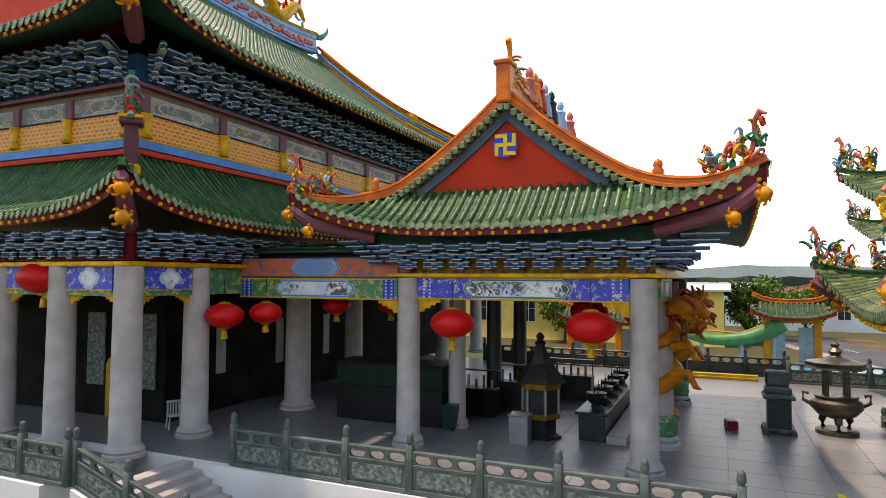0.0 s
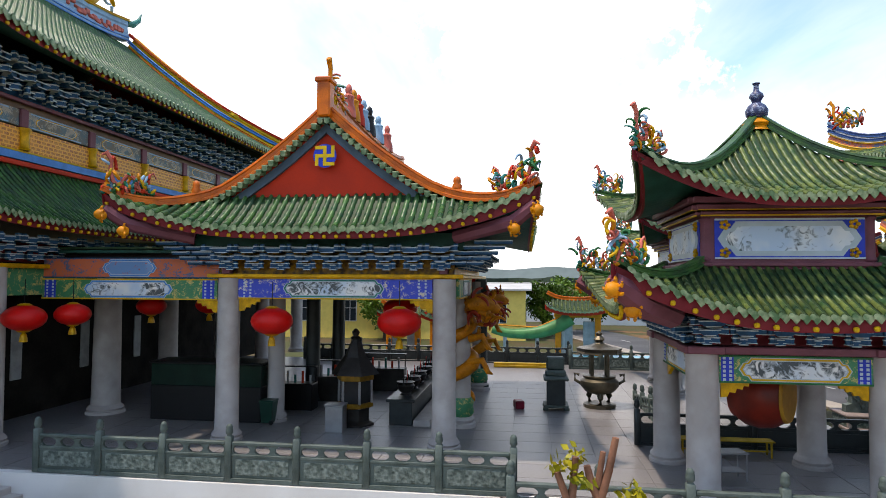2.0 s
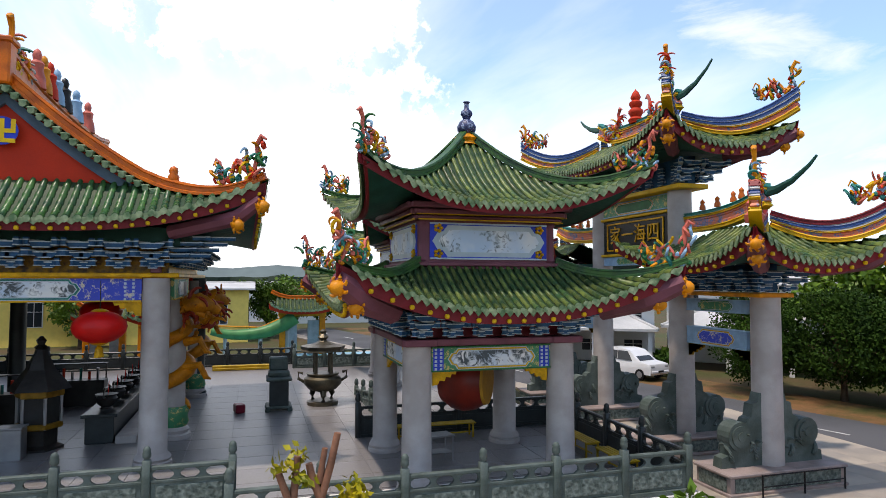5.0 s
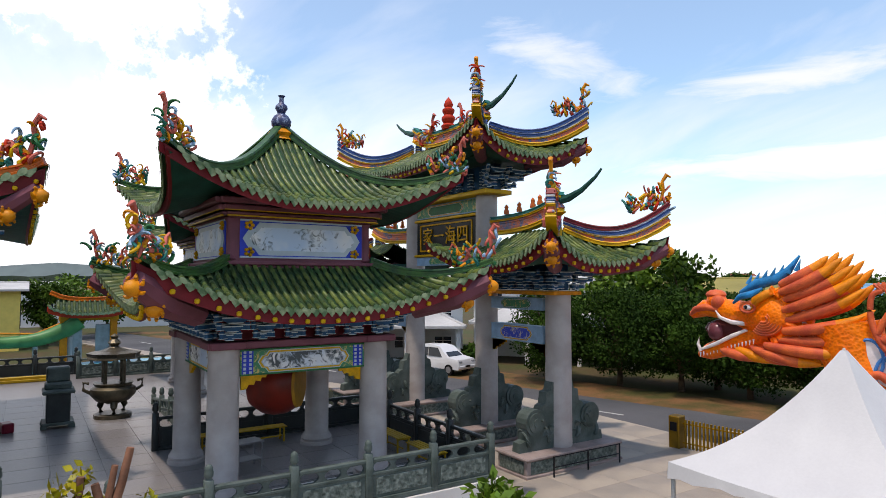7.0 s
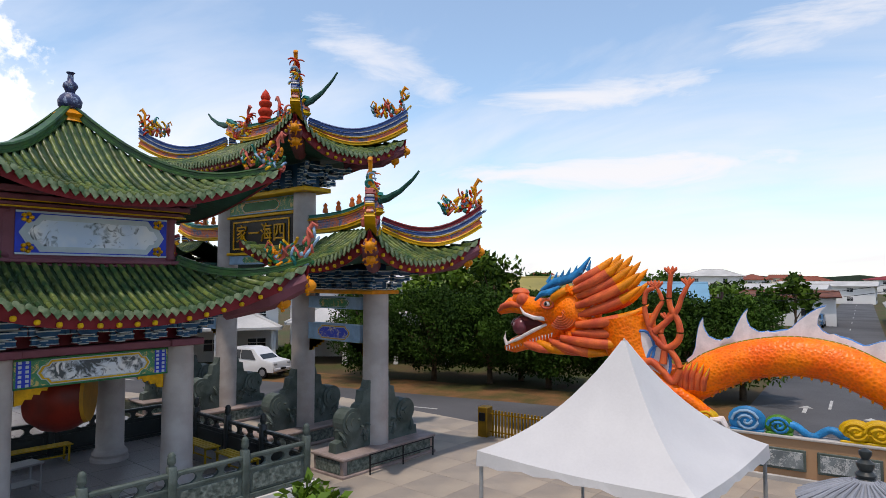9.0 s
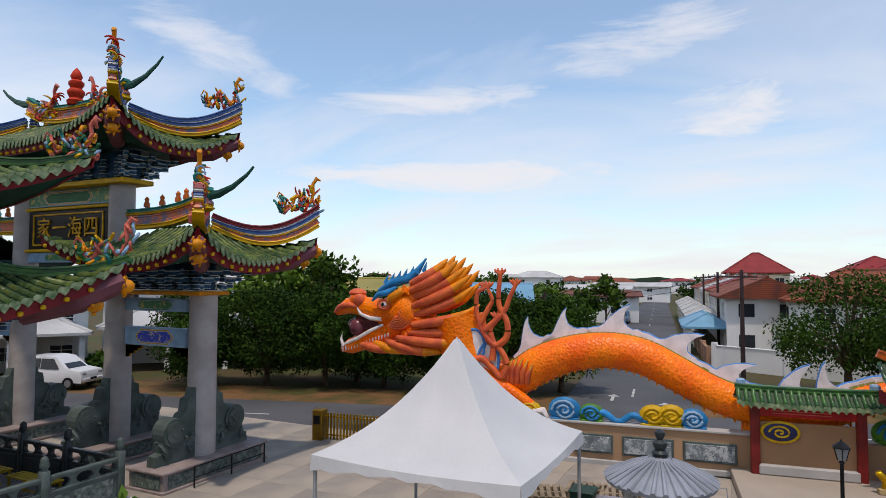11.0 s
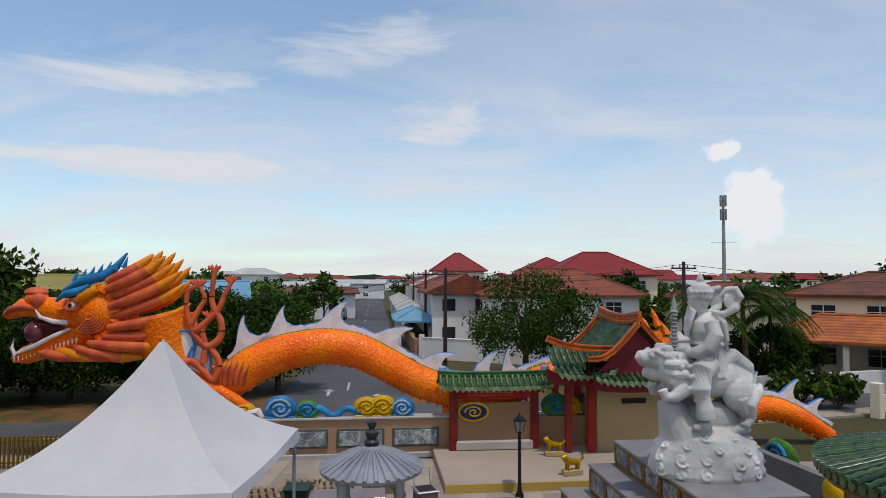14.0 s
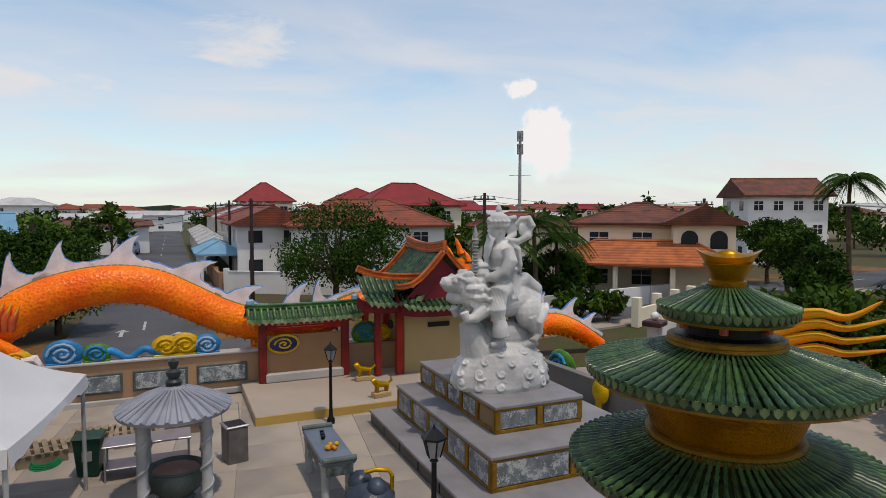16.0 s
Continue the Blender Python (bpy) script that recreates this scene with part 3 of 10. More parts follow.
def lion_knob(parent, p, size=0.16, axis=(0, -1, 0)):
    """Gold animal head at a roof's corner beam."""
    g = G()
    p, ax = Vector(p), Vector(axis)
    g.tube([p - ax * size * 0.6, p, p + ax * size * 0.8, p + ax * size * 1.3], [size * 0.75, size, size * 0.85, size * 0.35], 8)
    rnd = random.Random(int(abs(p.x * 100)))
    for i in range(7):
        an = 2 * math.pi * i / 7
        s = ax.cross(Vector((0, 0, 1))).normalized()
        curl(g, p + (s * math.cos(an) + Vector((0, 0, 1)) * math.sin(an)) * size * 0.7, s * math.cos(an) + Vector((0, 0, 1)) * math.sin(an) + ax * 0.3, size * 1.0, rnd, r=size * 0.28)
    part("beast_head", g, AMBER, parent, "gold beast head", smooth=True)


R90 = [Matrix.Rotation(radians(90 * k), 4, "Z") for k in range(4)]

# ---- ground, road, platform ----
LOW = -0.8
FLOOR = mat("grey_floor_tiles", (0.20, 0.19, 0.185), 0.32, scale=1.2, var=0.10, fine=90, rand=0.07, col2=(0.195, 0.185, 0.19))
PAVE = mat("pale_paving", (0.37, 0.325, 0.27), 0.75, scale=1.6, var=0.14, fine=50, rand=0.07, col2=(0.26, 0.235, 0.21))
ASPHALT = mat("asphalt", (0.10, 0.10, 0.105), 0.85, scale=0.5, var=0.14, fine=80, col2=(0.058, 0.06, 0.064))
EARTH = mat("dry_verge", (0.19, 0.10, 0.05), 0.95, scale=1.5, var=0.35, fine=12, bump=0.5, col2=(0.06, 0.06, 0.02))
FIELD = mat("rough_grass", (0.055, 0.065, 0.022), 0.95, scale=0.8, var=0.35, fine=6, bump=0.5, col2=(0.085, 0.058, 0.032))

g = G()
g.sheet([[(-1500 + 3000 * i / 30, -1500 + 3000 * j / 30, LOW - 0.12) for i in range(31)] for j in range(31)])
single("ground", g, FIELD, "rough grass and earth reaching to the horizon", "ground", kind="structure")


def strip(name, p0, p1, w, z, material, label, thick=0.1, n=12):
    """A flat band of ground from p0 to p1."""
    a, b = Vector((*p0, z)), Vector((*p1, z))
    d = (b - a).normalized()
    s = Vector((d.y, -d.x, 0)) * w / 2
    g = G()
    g.sheet([[a.lerp(b, i / n) - s for i in range(n + 1)], [a.lerp(b, i / n) + s for i in range(n + 1)]])
    g.sheet([[a.lerp(b, i / n) - s - Vector((0, 0, thick)) for i in range(n + 1)], [a.lerp(b, i / n) - s for i in range(n + 1)]])
    g.sheet([[a.lerp(b, i / n) + s for i in range(n + 1)], [a.lerp(b, i / n) + s - Vector((0, 0, thick)) for i in range(n + 1)]])
    return single(name, g, material, label, "road", kind="structure")


# the street runs past the temple, a side street leaves it eastward
strip("road", (44.0, -60.0), (5.5, 75.0), 5.8, LOW - 0.03, ASPHALT, "worn grey asphalt street past the temple")
strip("road_side", (26.5, 4.6), (420.0, 52.0), 6.2, LOW - 0.026, ASPHALT, "long straight asphalt side street")
strip("verge", (48.6, -60.0), (10.1, 75.0), 5.0, LOW - 0.06, EARTH, "dry leaf-strewn verge along the street")
strip("pavement", (40.4, -60.0), (1.9, 75.0), 1.2, LOW - 0.012, PAVE, "pale concrete edge along the street")
ROADPAINT = mat("white_road_paint", (0.55, 0.55, 0.53), 0.8, var=0.2)
g = G()
for i in range(22):
    c = Vector((44.0, -60.0, 0)).lerp(Vector((5.5, 75.0, 0)), i / 22)
    d = Vector((-38.5, 135, 0)).normalized()
    g.box((c.x, c.y, LOW - 0.024), (0.12, 2.2, 0.008), m=Matrix.Rotation(math.atan2(-d.x, d.y), 3, "Z"))
for i in range(30):
    c = Vector((34, 5.5, 0)).lerp(Vector((420, 52, 0)), i / 30)
    g.box((c.x, c.y, LOW - 0.02), (2.4, 0.12, 0.008), m=Matrix.Rotation(0.1199, 3, "Z"))
for x, y in ((31.0, 3.6), (32.2, 6.2)):
    g.prism([(-0.9, -0.08), (0.3, -0.08), (0.3, -0.3), (0.9, 0), (0.3, 0.3), (0.3, 0.08), (-0.9, 0.08)], (x, y, LOW - 0.024), (0.99, 0.12, 0), (-0.12, 0.99, 0), (0, 0, 0.008))
single("road_marking", g, ROADPAINT, "white dashes and arrows painted on the street", "road marking", kind="structure")

# the forecourt
court = thing("pavement_court", "pale paved forecourt of the temple", "pavement", kind="structure")
g = G().box((5.3, 2.0, LOW - 0.06), (30.6, 44, 0.1))
part("bed", g, PAVE, court)
me = mesh_of("paving_slab", G().box((0, 0, 0), (1.493, 1.493, 0.03), 0.003), PAVE)
for i in range(7):
    for j in range(18):
        ob = part("paving_slab", me, None, court)
        ob.location = (10.6 + 1.5 * i, -9.2 + 1.5 * j, LOW + 0.004)

# the raised temple floor
plat = thing("floor", "grey granite-tiled raised temple floor", "floor", kind="structure")
part("slab", G().box((-13.0, 27.0, -0.42), (46, 24.3, 0.8)).box((4.75, 13.85, -0.42), (10.9, 2.2, 0.8)), WHITE, plat, "white painted retaining wall")
part("slab", G().box((-22.5, 13.1, -0.42), (13.6, 2.6, 0.8)), WHITE, plat)
part("floor_bed", G().box((-12.7, 27.1, -0.02), (45.2, 24.0, 0.03)).box((4.75, 13.9, -0.02), (10.8, 2.1, 0.03)).box((-22.5, 13.2, -0.02), (13.5, 2.4, 0.03)), FLOOR, plat)
me = mesh_of("floor_tile", G().box((0, 0, 0), (1.185, 1.185, 0.024), 0.005), FLOOR)
for i in range(22):
    for j in range(14):
        x, y = -15.6 + 1.2 * i, 15.75 + 1.2 * j
        if x < 9.8:
            ob = part("floor_tile", me, None, plat)
            ob.location = (x, y, 0.0)


# ---- stone balustrade ----
def rail_meshes():
    post = G().box((0, 0, 0.55), (0.17, 0.17, 1.1), 0.015)
    post.lathe([(0.085, 1.08), (0.06, 1.11), (0.06, 1.14), (0.09, 1.17), (0.09, 1.25), (0.075, 1.29), (0.085, 1.32), (0.05, 1.38), (0.0, 1.40)], (0, 0, 0), 10)
    w = 1.58
    top = G().box((0, 0, 0.93), (w, 0.13, 0.09), 0.02)
    low = G().box((0, 0, 0.05), (w, 0.16, 0.10), 0.01).box((0, 0, 0.64), (w, 0.12, 0.06), 0.01)
    board = G().box((0, 0, 0.36), (w, 0.07, 0.52), 0.01)
    rel = G().box((0, -0.04, 0.36), (w * 0.86, 0.02, 0.38), 0.008).box((0, 0.04, 0.36), (w * 0.86, 0.02, 0.38), 0.008)
    frets = []
    # three long lobed openings between solid cloud blocks
    for x in (-0.79, -0.26, 0.26, 0.79):
        s = 0.10 if abs(x) > 0.5 else 0.17
        sg = 1 if x < 0 else -1
        if abs(x) > 0.5:
            poly = [(0, 0.67), (0, 0.89), (sg * 0.12, 0.89), (sg * 0.05, 0.84), (sg * 0.03, 0.78), (sg * 0.05, 0.72), (sg * 0.12, 0.67)]
        else:
            poly = [(-0.17, 0.67), (-0.08, 0.73), (-0.06, 0.78), (-0.08, 0.83), (-0.17, 0.89), (0.17, 0.89), (0.08, 0.83), (0.06, 0.78), (0.08, 0.73), (0.17, 0.67)]
        frets.append(mesh_of("fretwork", G().prism([(a + x, b) for a, b in poly], (0, -0.04, 0), (1, 0, 0), (0, 0, 1), (0, 0.08, 0)), STONE))
    return [mesh_of("post", post, STONE, True), mesh_of("top_rail", top, STONE), mesh_of("low_rail", low, STONE), mesh_of("stone_panel", board, STONE), mesh_of("relief", rel, STONE_REL)] + frets


RAIL = rail_meshes()
RAIL_DARK = []
for me in RAIL:
    c = me.copy()
    c.materials[0] = STONE_BLK
    RAIL_DARK.append(c)


def balustrade(p0, p1, n, z0=0.0, z1=None, first=True, last=True, meshes=None, label="dark green-grey carved stone balustrade"):
    """Posts and carved panels in n bays from p0 to p1; it may slope from z0 to z1."""
    ms = meshes or RAIL
    z1 = z0 if z1 is None else z1
    a, b = Vector((*p0, z0)), Vector((*p1, z1))
    flat = Vector((b.x - a.x, b.y - a.y, 0))
    ang = math.degrees(math.atan2(flat.y, flat.x))
    th = thing("balustrade", label, "balustrade", a, ang, group="balustrades")
    bay = flat.length / n
    rise = (z1 - z0) / n
    for i in range(n + 1):
        if (i == 0 and not first) or (i == n and not last):
            continue
        part("post", ms[0], None, th).location = (bay * i, 0, rise * i)
    shear = Matrix.Identity(4)
    shear[2][0] = rise / bay
    shear[0][0] = bay / 1.75
    shear[2][0] *= bay / 1.75
    for i in range(n):
        for k, me in enumerate(ms[1:]):
            ob = part(me.name.split(".")[0], me, None, th)
            m = shear.copy()
            m.translation = (bay * (i + 0.5), 0, rise * (i + 0.5))
            if rise:
                cp = me.copy()
                cp.transform(m)
                ob.data = cp
            else:
                ob.matrix_basis = m
    return th


balustrade((-12.65, 15.0), (-0.4, 15.0), 7)
balustrade((-0.4, 12.9), (9.9, 12.9), 6)
balustrade((-0.4, 15.0), (-0.4, 13.0), 1, first=False, last=False)
balustrade((9.9, 13.0), (9.9, 20.0), 4, first=False, meshes=RAIL_DARK, label="dark polished stone balustrade beside the pavilion")
balustrade((3.2, 20.1), (9.9, 20.1), 4, last=False, meshes=RAIL_DARK, label="dark polished stone balustrade behind the pavilion")
balustrade((-21.7, 12.0), (-15.0, 12.0), 4)
balustrade((-14.85, 12.1), (-9.6, 12.1), 3, 0.0, -1.6, first=True, label="stone balustrade sloping down beside the stairs")
balustrade((-14, 38.3), (2.2, 38.3), 9, meshes=RAIL_DARK, label="dark stone balustrade at the far edge of the court")
balustrade((2.2, 36.5), (12.2, 36.5), 6, label="carved stone balustrade at the far edge of the court")
balustrade((4.3, 22.2), (4.3, 27.5), 3, 0.0, -0.7, label="stone balustrade sloping beside steps")

# stairs from the temple floor down to the forecourt
st = thing("stairs", "pale granite steps between white walls", "stairs", (-15.0, 13.5, 0), kind="structure")
for i in range(9):
    part("step", G().box((0.9 + 0.34 * i, 0, -0.085 - 0.178 * i - 0.3), (0.40, 2.7, 0.77), 0.015), GRANITE, st)
part("stair_wall", G().prism([(0, 0), (6.0, -1.75), (6.0, -2.6), (0, -2.6)], (0.2, -1.32, -0.02), (1, 0, 0), (0, 0, 1), (0, -0.25, 0)), WHITE, st, "white painted stair wall")


# ---- side hall with the red gable ----
def side_hall():
    cx, cy = -6.1, 23.8
    th = thing("temple_hall", "open temple hall with red gable, green tiles and granite columns", "temple hall", (cx, cy, 0))
    hw, hd = 6.15, 6.75
    front = Side(Matrix.Translation((0, -hd, 0)), hw, 1.25, 1.25, 6.42, 1.05, 1.12, 0.22, 0.2, k=2.8 / 1.25)
    back = Side(R90[2] @ Matrix.Translation((0, -hd, 0)), hw, 1.25, 1.25, 6.42, 1.05, 1.12, 0.22, 0.2, k=2.8 / 1.25)
    east = Side(R90[1] @ Matrix.Translation((0, -hw, 0)), hd, hw, 2.8, 6.42, 3.5, 1.12, 0.22, 0.62, k=1.25 / 2.8)
    west = Side(R90[3] @ Matrix.Translation((0, -hw, 0)), hd, hw, 2.8, 6.42, 3.5, 1.12, 0.22, 0.62, k=1.25 / 2.8)
    roof = part("roof", G().box((0, 0, 6.55), (2 * hw - 3, 2 * hd - 3, 0.1)), SOFFIT, th)
    tiled(roof, front, TILE, TILE_EDGE, 0.27, 0.078, MAROON, under=1.6)
    for s in (east, west):
        tiled(roof, s, TILE, TILE_EDGE, 0.29, 0.078, MAROON, rows_as_parts=(s is east), under=1.6)
    tiled(roof, back, TILE, TILE_EDGE, 0.29, 0.078, MAROON, rows_as_parts=False, under=1.6)
    # gables
    for sgn in (-1, 1):
        y = sgn * (hd - 1.30)
        prof = [(x, east.at(0, hw - abs(x)).z - 0.08) for x in [lerp(-3.55, 3.55, i / 14) for i in range(15)]]
        gb = G().prism([(-3.5, 7.30)] + prof + [(3.5, 7.30)], (0, y, 0), (1, 0, 0), (0, 0, 1), (0, -sgn * 0.2, 0))
        gable = part("gable_wall", gb, RED, roof, "red plastered gable wall")
        if sgn < 0:
            # verge: barge board, tile ends, then the orange ridge that sweeps out to the corner
            bb, te = G(), G()
            for s in (-1, 1):
                pts = [(s * lerp(0, 3.75, i / 16), lerp(0, 3.75, i / 16)) for i in range(17)]
                zz = [east.at(0, hw - a).z for _, a in pts]
                bb.sheet([[(x, y - 0.10, z - 0.22) for (x, a), z in zip(pts, zz)], [(x, y - 0.12, z - 0.52) for (x, a), z in zip(pts, zz)]])
                bb.sheet([[(x, y - 0.12, z - 0.52) for (x, a), z in zip(pts, zz)], [(x, y - 0.0, z - 0.52) for (x, a), z in zip(pts, zz)]])
                for i in range(21):
                    a = lerp(0.1, 3.9, i / 20)
                    z = east.at(0, hw - a).z
                    te.tube([(s * a, y - 0.42, z - 0.14), (s * a, y - 0.05, z - 0.08)], 0.085, 8)
                    te.box((s * a, y - 0.24, z - 0.06), (0.20, 0.34, 0.05), 0.01)
            part("barge_board", bb, mat("slate_blue_paint", (0.09, 0.13, 0.17), 0.5), gable)
            part("verge_tiles", te, TILE_EDGE, gable, kind="stuff")
            d = G().lathe([(0.0, -0.02), (0.36, -0.02), (0.36, 0.02), (0.0, 0.02)], (0, 0, 0), 20)
            for k, vv in enumerate(d.v):
                d.v[k] = (vv[0], y - 0.205 - (0.02 if vv[2] > 0 else 0) + 0.0, 8.68 + vv[1])
            part("round_plaque", d, ULTRA, gable, "blue round plaque")
            w = G()
            u, q = 0.30, 0.105
            # the temple's good-fortune wheel in yellow
            h_ = q / 2
            w.prism([(-h_, -h_), (-h_, -u), (u, -u), (u, -u + q), (h_, -u + q), (h_, -h_), (u, -h_), (u, u), (u - q, u), (u - q, h_), (h_, h_), (h_, u), (-u, u), (-u, u - q), (-h_, u - q), (-h_, h_), (-u, h_), (-u, -u), (-u + q, -u), (-u + q, -h_)], (0, y - 0.226, 8.68), (1, 0, 0), (0, 0, 1), (0, -0.015, 0))
            part("emblem", w, mat("bright_yellow_enamel", (0.85, 0.55, 0.02), 0.45, var=0.05), gable, "yellow emblem")
        for s, sd in ((1, east), (-1, west)):
            path = []
            for i in range(12):
                q = lerp(hw, 3.0, i / 11)
                p = sd.at(-(hd - 1.22) * sgn * (-1 if s > 0 else 1) * -1 if False else 0, q)
                path.append(Vector((s * (hw - q), y - sgn * -0.12, p.z + 0.02)))
            fr = front if sgn < 0 else back
            for i in range(1, 14):
                f = i / 13
                a = lerp(hw - 2.8, hw, f)
                pt = fr.at(a * (s if sgn < 0 else -s), (hw - a) / fr.k)
                path.append(pt + Vector((0, 0, 0.02)))
            rg = ridge(roof, path, 0.26, 0.30, ORANGE, "hip_ridge", "orange glazed ridge", tip=0.35)
            # gilt beads along the ridge
            tip = path[-1]
            out_dir = Vector((s * 0.9, sgn * 0.45, 0)).normalized()
            if sgn < 0:
                ornament(roof, tip - out_dir * 0.75 + Vector((0, 0, 0.12)), out_dir, 1.35, 11 + s, count=16, cols=(AMBER, PINK, TEAL, RED, GREEN, YELLOW, SKYB))
                lion_knob(roof, tip + Vector((-s * 0.12, -0.02, -0.72)), 0.17, (s * 0.7, -0.7, 0))
                lion_knob(roof, tip + Vector((-s * 0.72, 0.15, -1.20)), 0.16, (s * 0.7, -0.7, 0))
                hb = G().tube([tip + Vector((-s * 0.12, 0.05, -0.55)), tip + Vector((-s * 0.7, 0.35, -0.98)), tip + Vector((-s * 2.4, 1.1, -1.35))], [0.17, 0.22, 0.2], 8)
                part("corner_beam", hb, PLUM, roof)
                fg = G().lathe([(0.0, 0), (0.13, 0.02), (0.15, 0.12), (0.10, 0.2), (0.12, 0.26), (0.10, 0.36), (0.0, 0.42)], path[14] + Vector((0, 0, 0.26)), 8)
                part("ridge_beast", fg, ORANGE, roof, "small orange seated beast", smooth=True)
            elif s > 0:
                ornament(roof, tip - out_dir * 0.7 + Vector((0, 0, 0.12)), out_dir, 1.2, 15)
    # main ridge with its figures
    rz = east.at(0, hw).z
    y0 = -hd + 1.1
    ridge(roof, [(0, lerp(y0, -y0, i / 8), rz - 0.05 + 0.35 * abs(i / 4 - 1) ** 3) for i in range(9)], 0.34, 0.62, ORANGE, "main_ridge", "orange glazed main ridge")
    part("ridge_end", G().box((0, y0 - 0.02, rz + 0.45), (0.40, 0.5, 1.1), 0.05).box((0, y0 - 0.02, rz + 1.02), (0.52, 0.6, 0.16), 0.04), ORANGE, roof)
    ornament(roof, (0, y0 + 0.95, rz + 0.62), (0, -1, 0), 1.6, 31, cols=(STONE_GREY, AMBER, PINK, YELLOW, TEAL), count=18)
    for k, (dy, c) in enumerate(((2.4, PINK), (3.0, AMBER), (3.6, RED), (4.3, SKYB), (5.2, BLACK), (6.6, SKYB), (8.2, PINK))):
        fg = G().lathe([(0.0, 0), (0.26, 0.02), (0.24, 0.3), (0.17, 0.55), (0.20, 0.75), (0.10, 0.85), (0.13, 0.98), (0.09, 1.12), (0.0, 1.2)], (0, y0 + dy, rz + 0.5), 9)
        part("ridge_figure", fg, c, roof, "glazed ridge figure", smooth=True)
    # columns, beams, brackets
    frame_ = part("bracket_frame", G().box((0, 0, 6.1), (8.4, 11.0, 0.5)), SOFFIT, th)
    yf = -5.05
    # inner columns go near-black: the hall's deep shade is put into their colour
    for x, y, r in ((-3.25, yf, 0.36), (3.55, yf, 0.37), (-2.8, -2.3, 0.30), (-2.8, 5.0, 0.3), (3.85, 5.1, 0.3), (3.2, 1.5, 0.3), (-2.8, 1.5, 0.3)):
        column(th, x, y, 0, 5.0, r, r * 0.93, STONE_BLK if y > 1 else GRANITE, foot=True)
    part("beam", G().box((0.15, yf, 5.08), (8.0, 0.62, 0.12), 0.02), GOLD, th, "gilt beam edge")
    part("beam", G().box((3.75, 0.2, 5.08), (0.62, 10.6, 0.12), 0.02), GOLD, th)
    part("beam", G().box((-3.4, 0.2, 5.08), (0.62, 10.6, 0.12), 0.02), GOLD, th)
    part("beam", G().box((0, 5.2, 4.8), (7.2, 0.4, 0.6), 0.02), RED, th)
    panel(th, (0.15, yf - 0.12, 4.70), (1, 0, 0), 6.1, 0.66, YELLOW, FILI, (3.2, TEAL, INK))
    for x in (-2.6, 2.9):
        key_strip(th, (x, yf - 0.10, 4.70), (1, 0, 0), 0.4, 0.62, (0, -1, 0))
    panel(th, (3.95, -2.6, 4.70), (0, 1, 0), 4.0, 0.62, YELLOW, FILIG, (2.2, TEAL, INK))
    spandrel(th, (-2.9, yf, 4.36), (1, 0, 0), 0.7)
    spandrel(th, (3.2, yf, 4.36), (-1, 0, 0), 0.7)
    brackets(th, (-3.5, yf - 0.12, 5.26), (3.9, yf - 0.12, 5.26), 9, scale=1.18)
    brackets(th, (3.9, yf, 5.30), (3.9, 5.2, 5.30), 11)
    brackets(th, (-3.55, 5.2, 5.30), (-3.55, yf, 5.30), 11)
    part("bracket_board", G().box((0.15, yf + 0.05, 5.5), (7.4, 0.10, 0.72)), mat("dark_gilt_board", (0.34, 0.18, 0.03), 0.45, scale=16, var=0.4, col2=(0.06, 0.035, 0.02)), th, "dark carved board behind the brackets")
    part("bracket_board", G().box((3.7, 0.1, 5.5), (0.10, 10.2, 0.72)), GOLD, th)
    # flying corner brackets
    for s in (-1, 1):
        for k in range(5):
            o = 0.35 * k
            for off, size_ in ((((s * 3.6 + 0.15 + s * (0.25 + o * 0.75)), yf - 0.35 - o * 0.25, 5.46 + 0.15 * k), (1.5 - 0.1 * k, 0.12, 0.10)), (((s * 3.6 + 0.15 + s * (0.45 + o * 0.5)), yf - 0.05 - o * 0.2, 5.46 + 0.15 * k), (0.12, 1.1, 0.10))):
                arm = part("bracket_arm", G().box(off, size_, 0.02), BLUE, th)
                part("arm_edge", G().box((off[0], off[1] - size_[1] / 2 - 0.006, off[2] + 0.04), (size_[0], 0.012, 0.03)), EDGE, arm)
        part("short_post", G().box((s * 3.4 + 0.15, yf - 0.12, 5.33), (0.26, 0.3, 0.4), 0.03), PLUM, th)
    # the link to the main temple
    panel(th, (-6.7, yf + 0.0, 4.64), (1, 0, 0), 6.1, 0.66, YELLOW, FILIG, (3.1, BLUE_L, INK))
    for x in (-9.45, -3.95):
        key_strip(th, (x, yf + 0.01, 4.64), (1, 0, 0), 0.4, 0.62, (0, -1, 0))
    panel(th, (-6.7, yf + 0.05, 5.32), (1, 0, 0), 6.1, 0.66, BLUE, ORNG, (1.9, BLUE_L, painting("blue_landscape", (0.12, 0.26, 0.50), (0.42, 0.09, 0.05), 2.5, 0.55, 0.6)), name="upper_panel")
    spandrel(th, (-3.6, yf, 4.30), (-1, 0, 0), 0.7)
    return th


side_hall()

# the covered way between the hall and the main temple
lk = thing("link_roof", "dark timber ceiling over the way between hall and temple", "roof", (-13.6, 29.3, 0))
part("ceiling_board", G().box((0, 0, 5.86), (4.6, 20.6, 0.10), 0.01), SOFFIT, lk)
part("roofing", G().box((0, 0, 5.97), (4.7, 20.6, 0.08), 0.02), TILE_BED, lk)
for i in range(8):
    part("joist", G().box((0, -9.6 + 2.7 * i, 5.72), (4.6, 0.16, 0.18), 0.01), WOOD_D, lk)


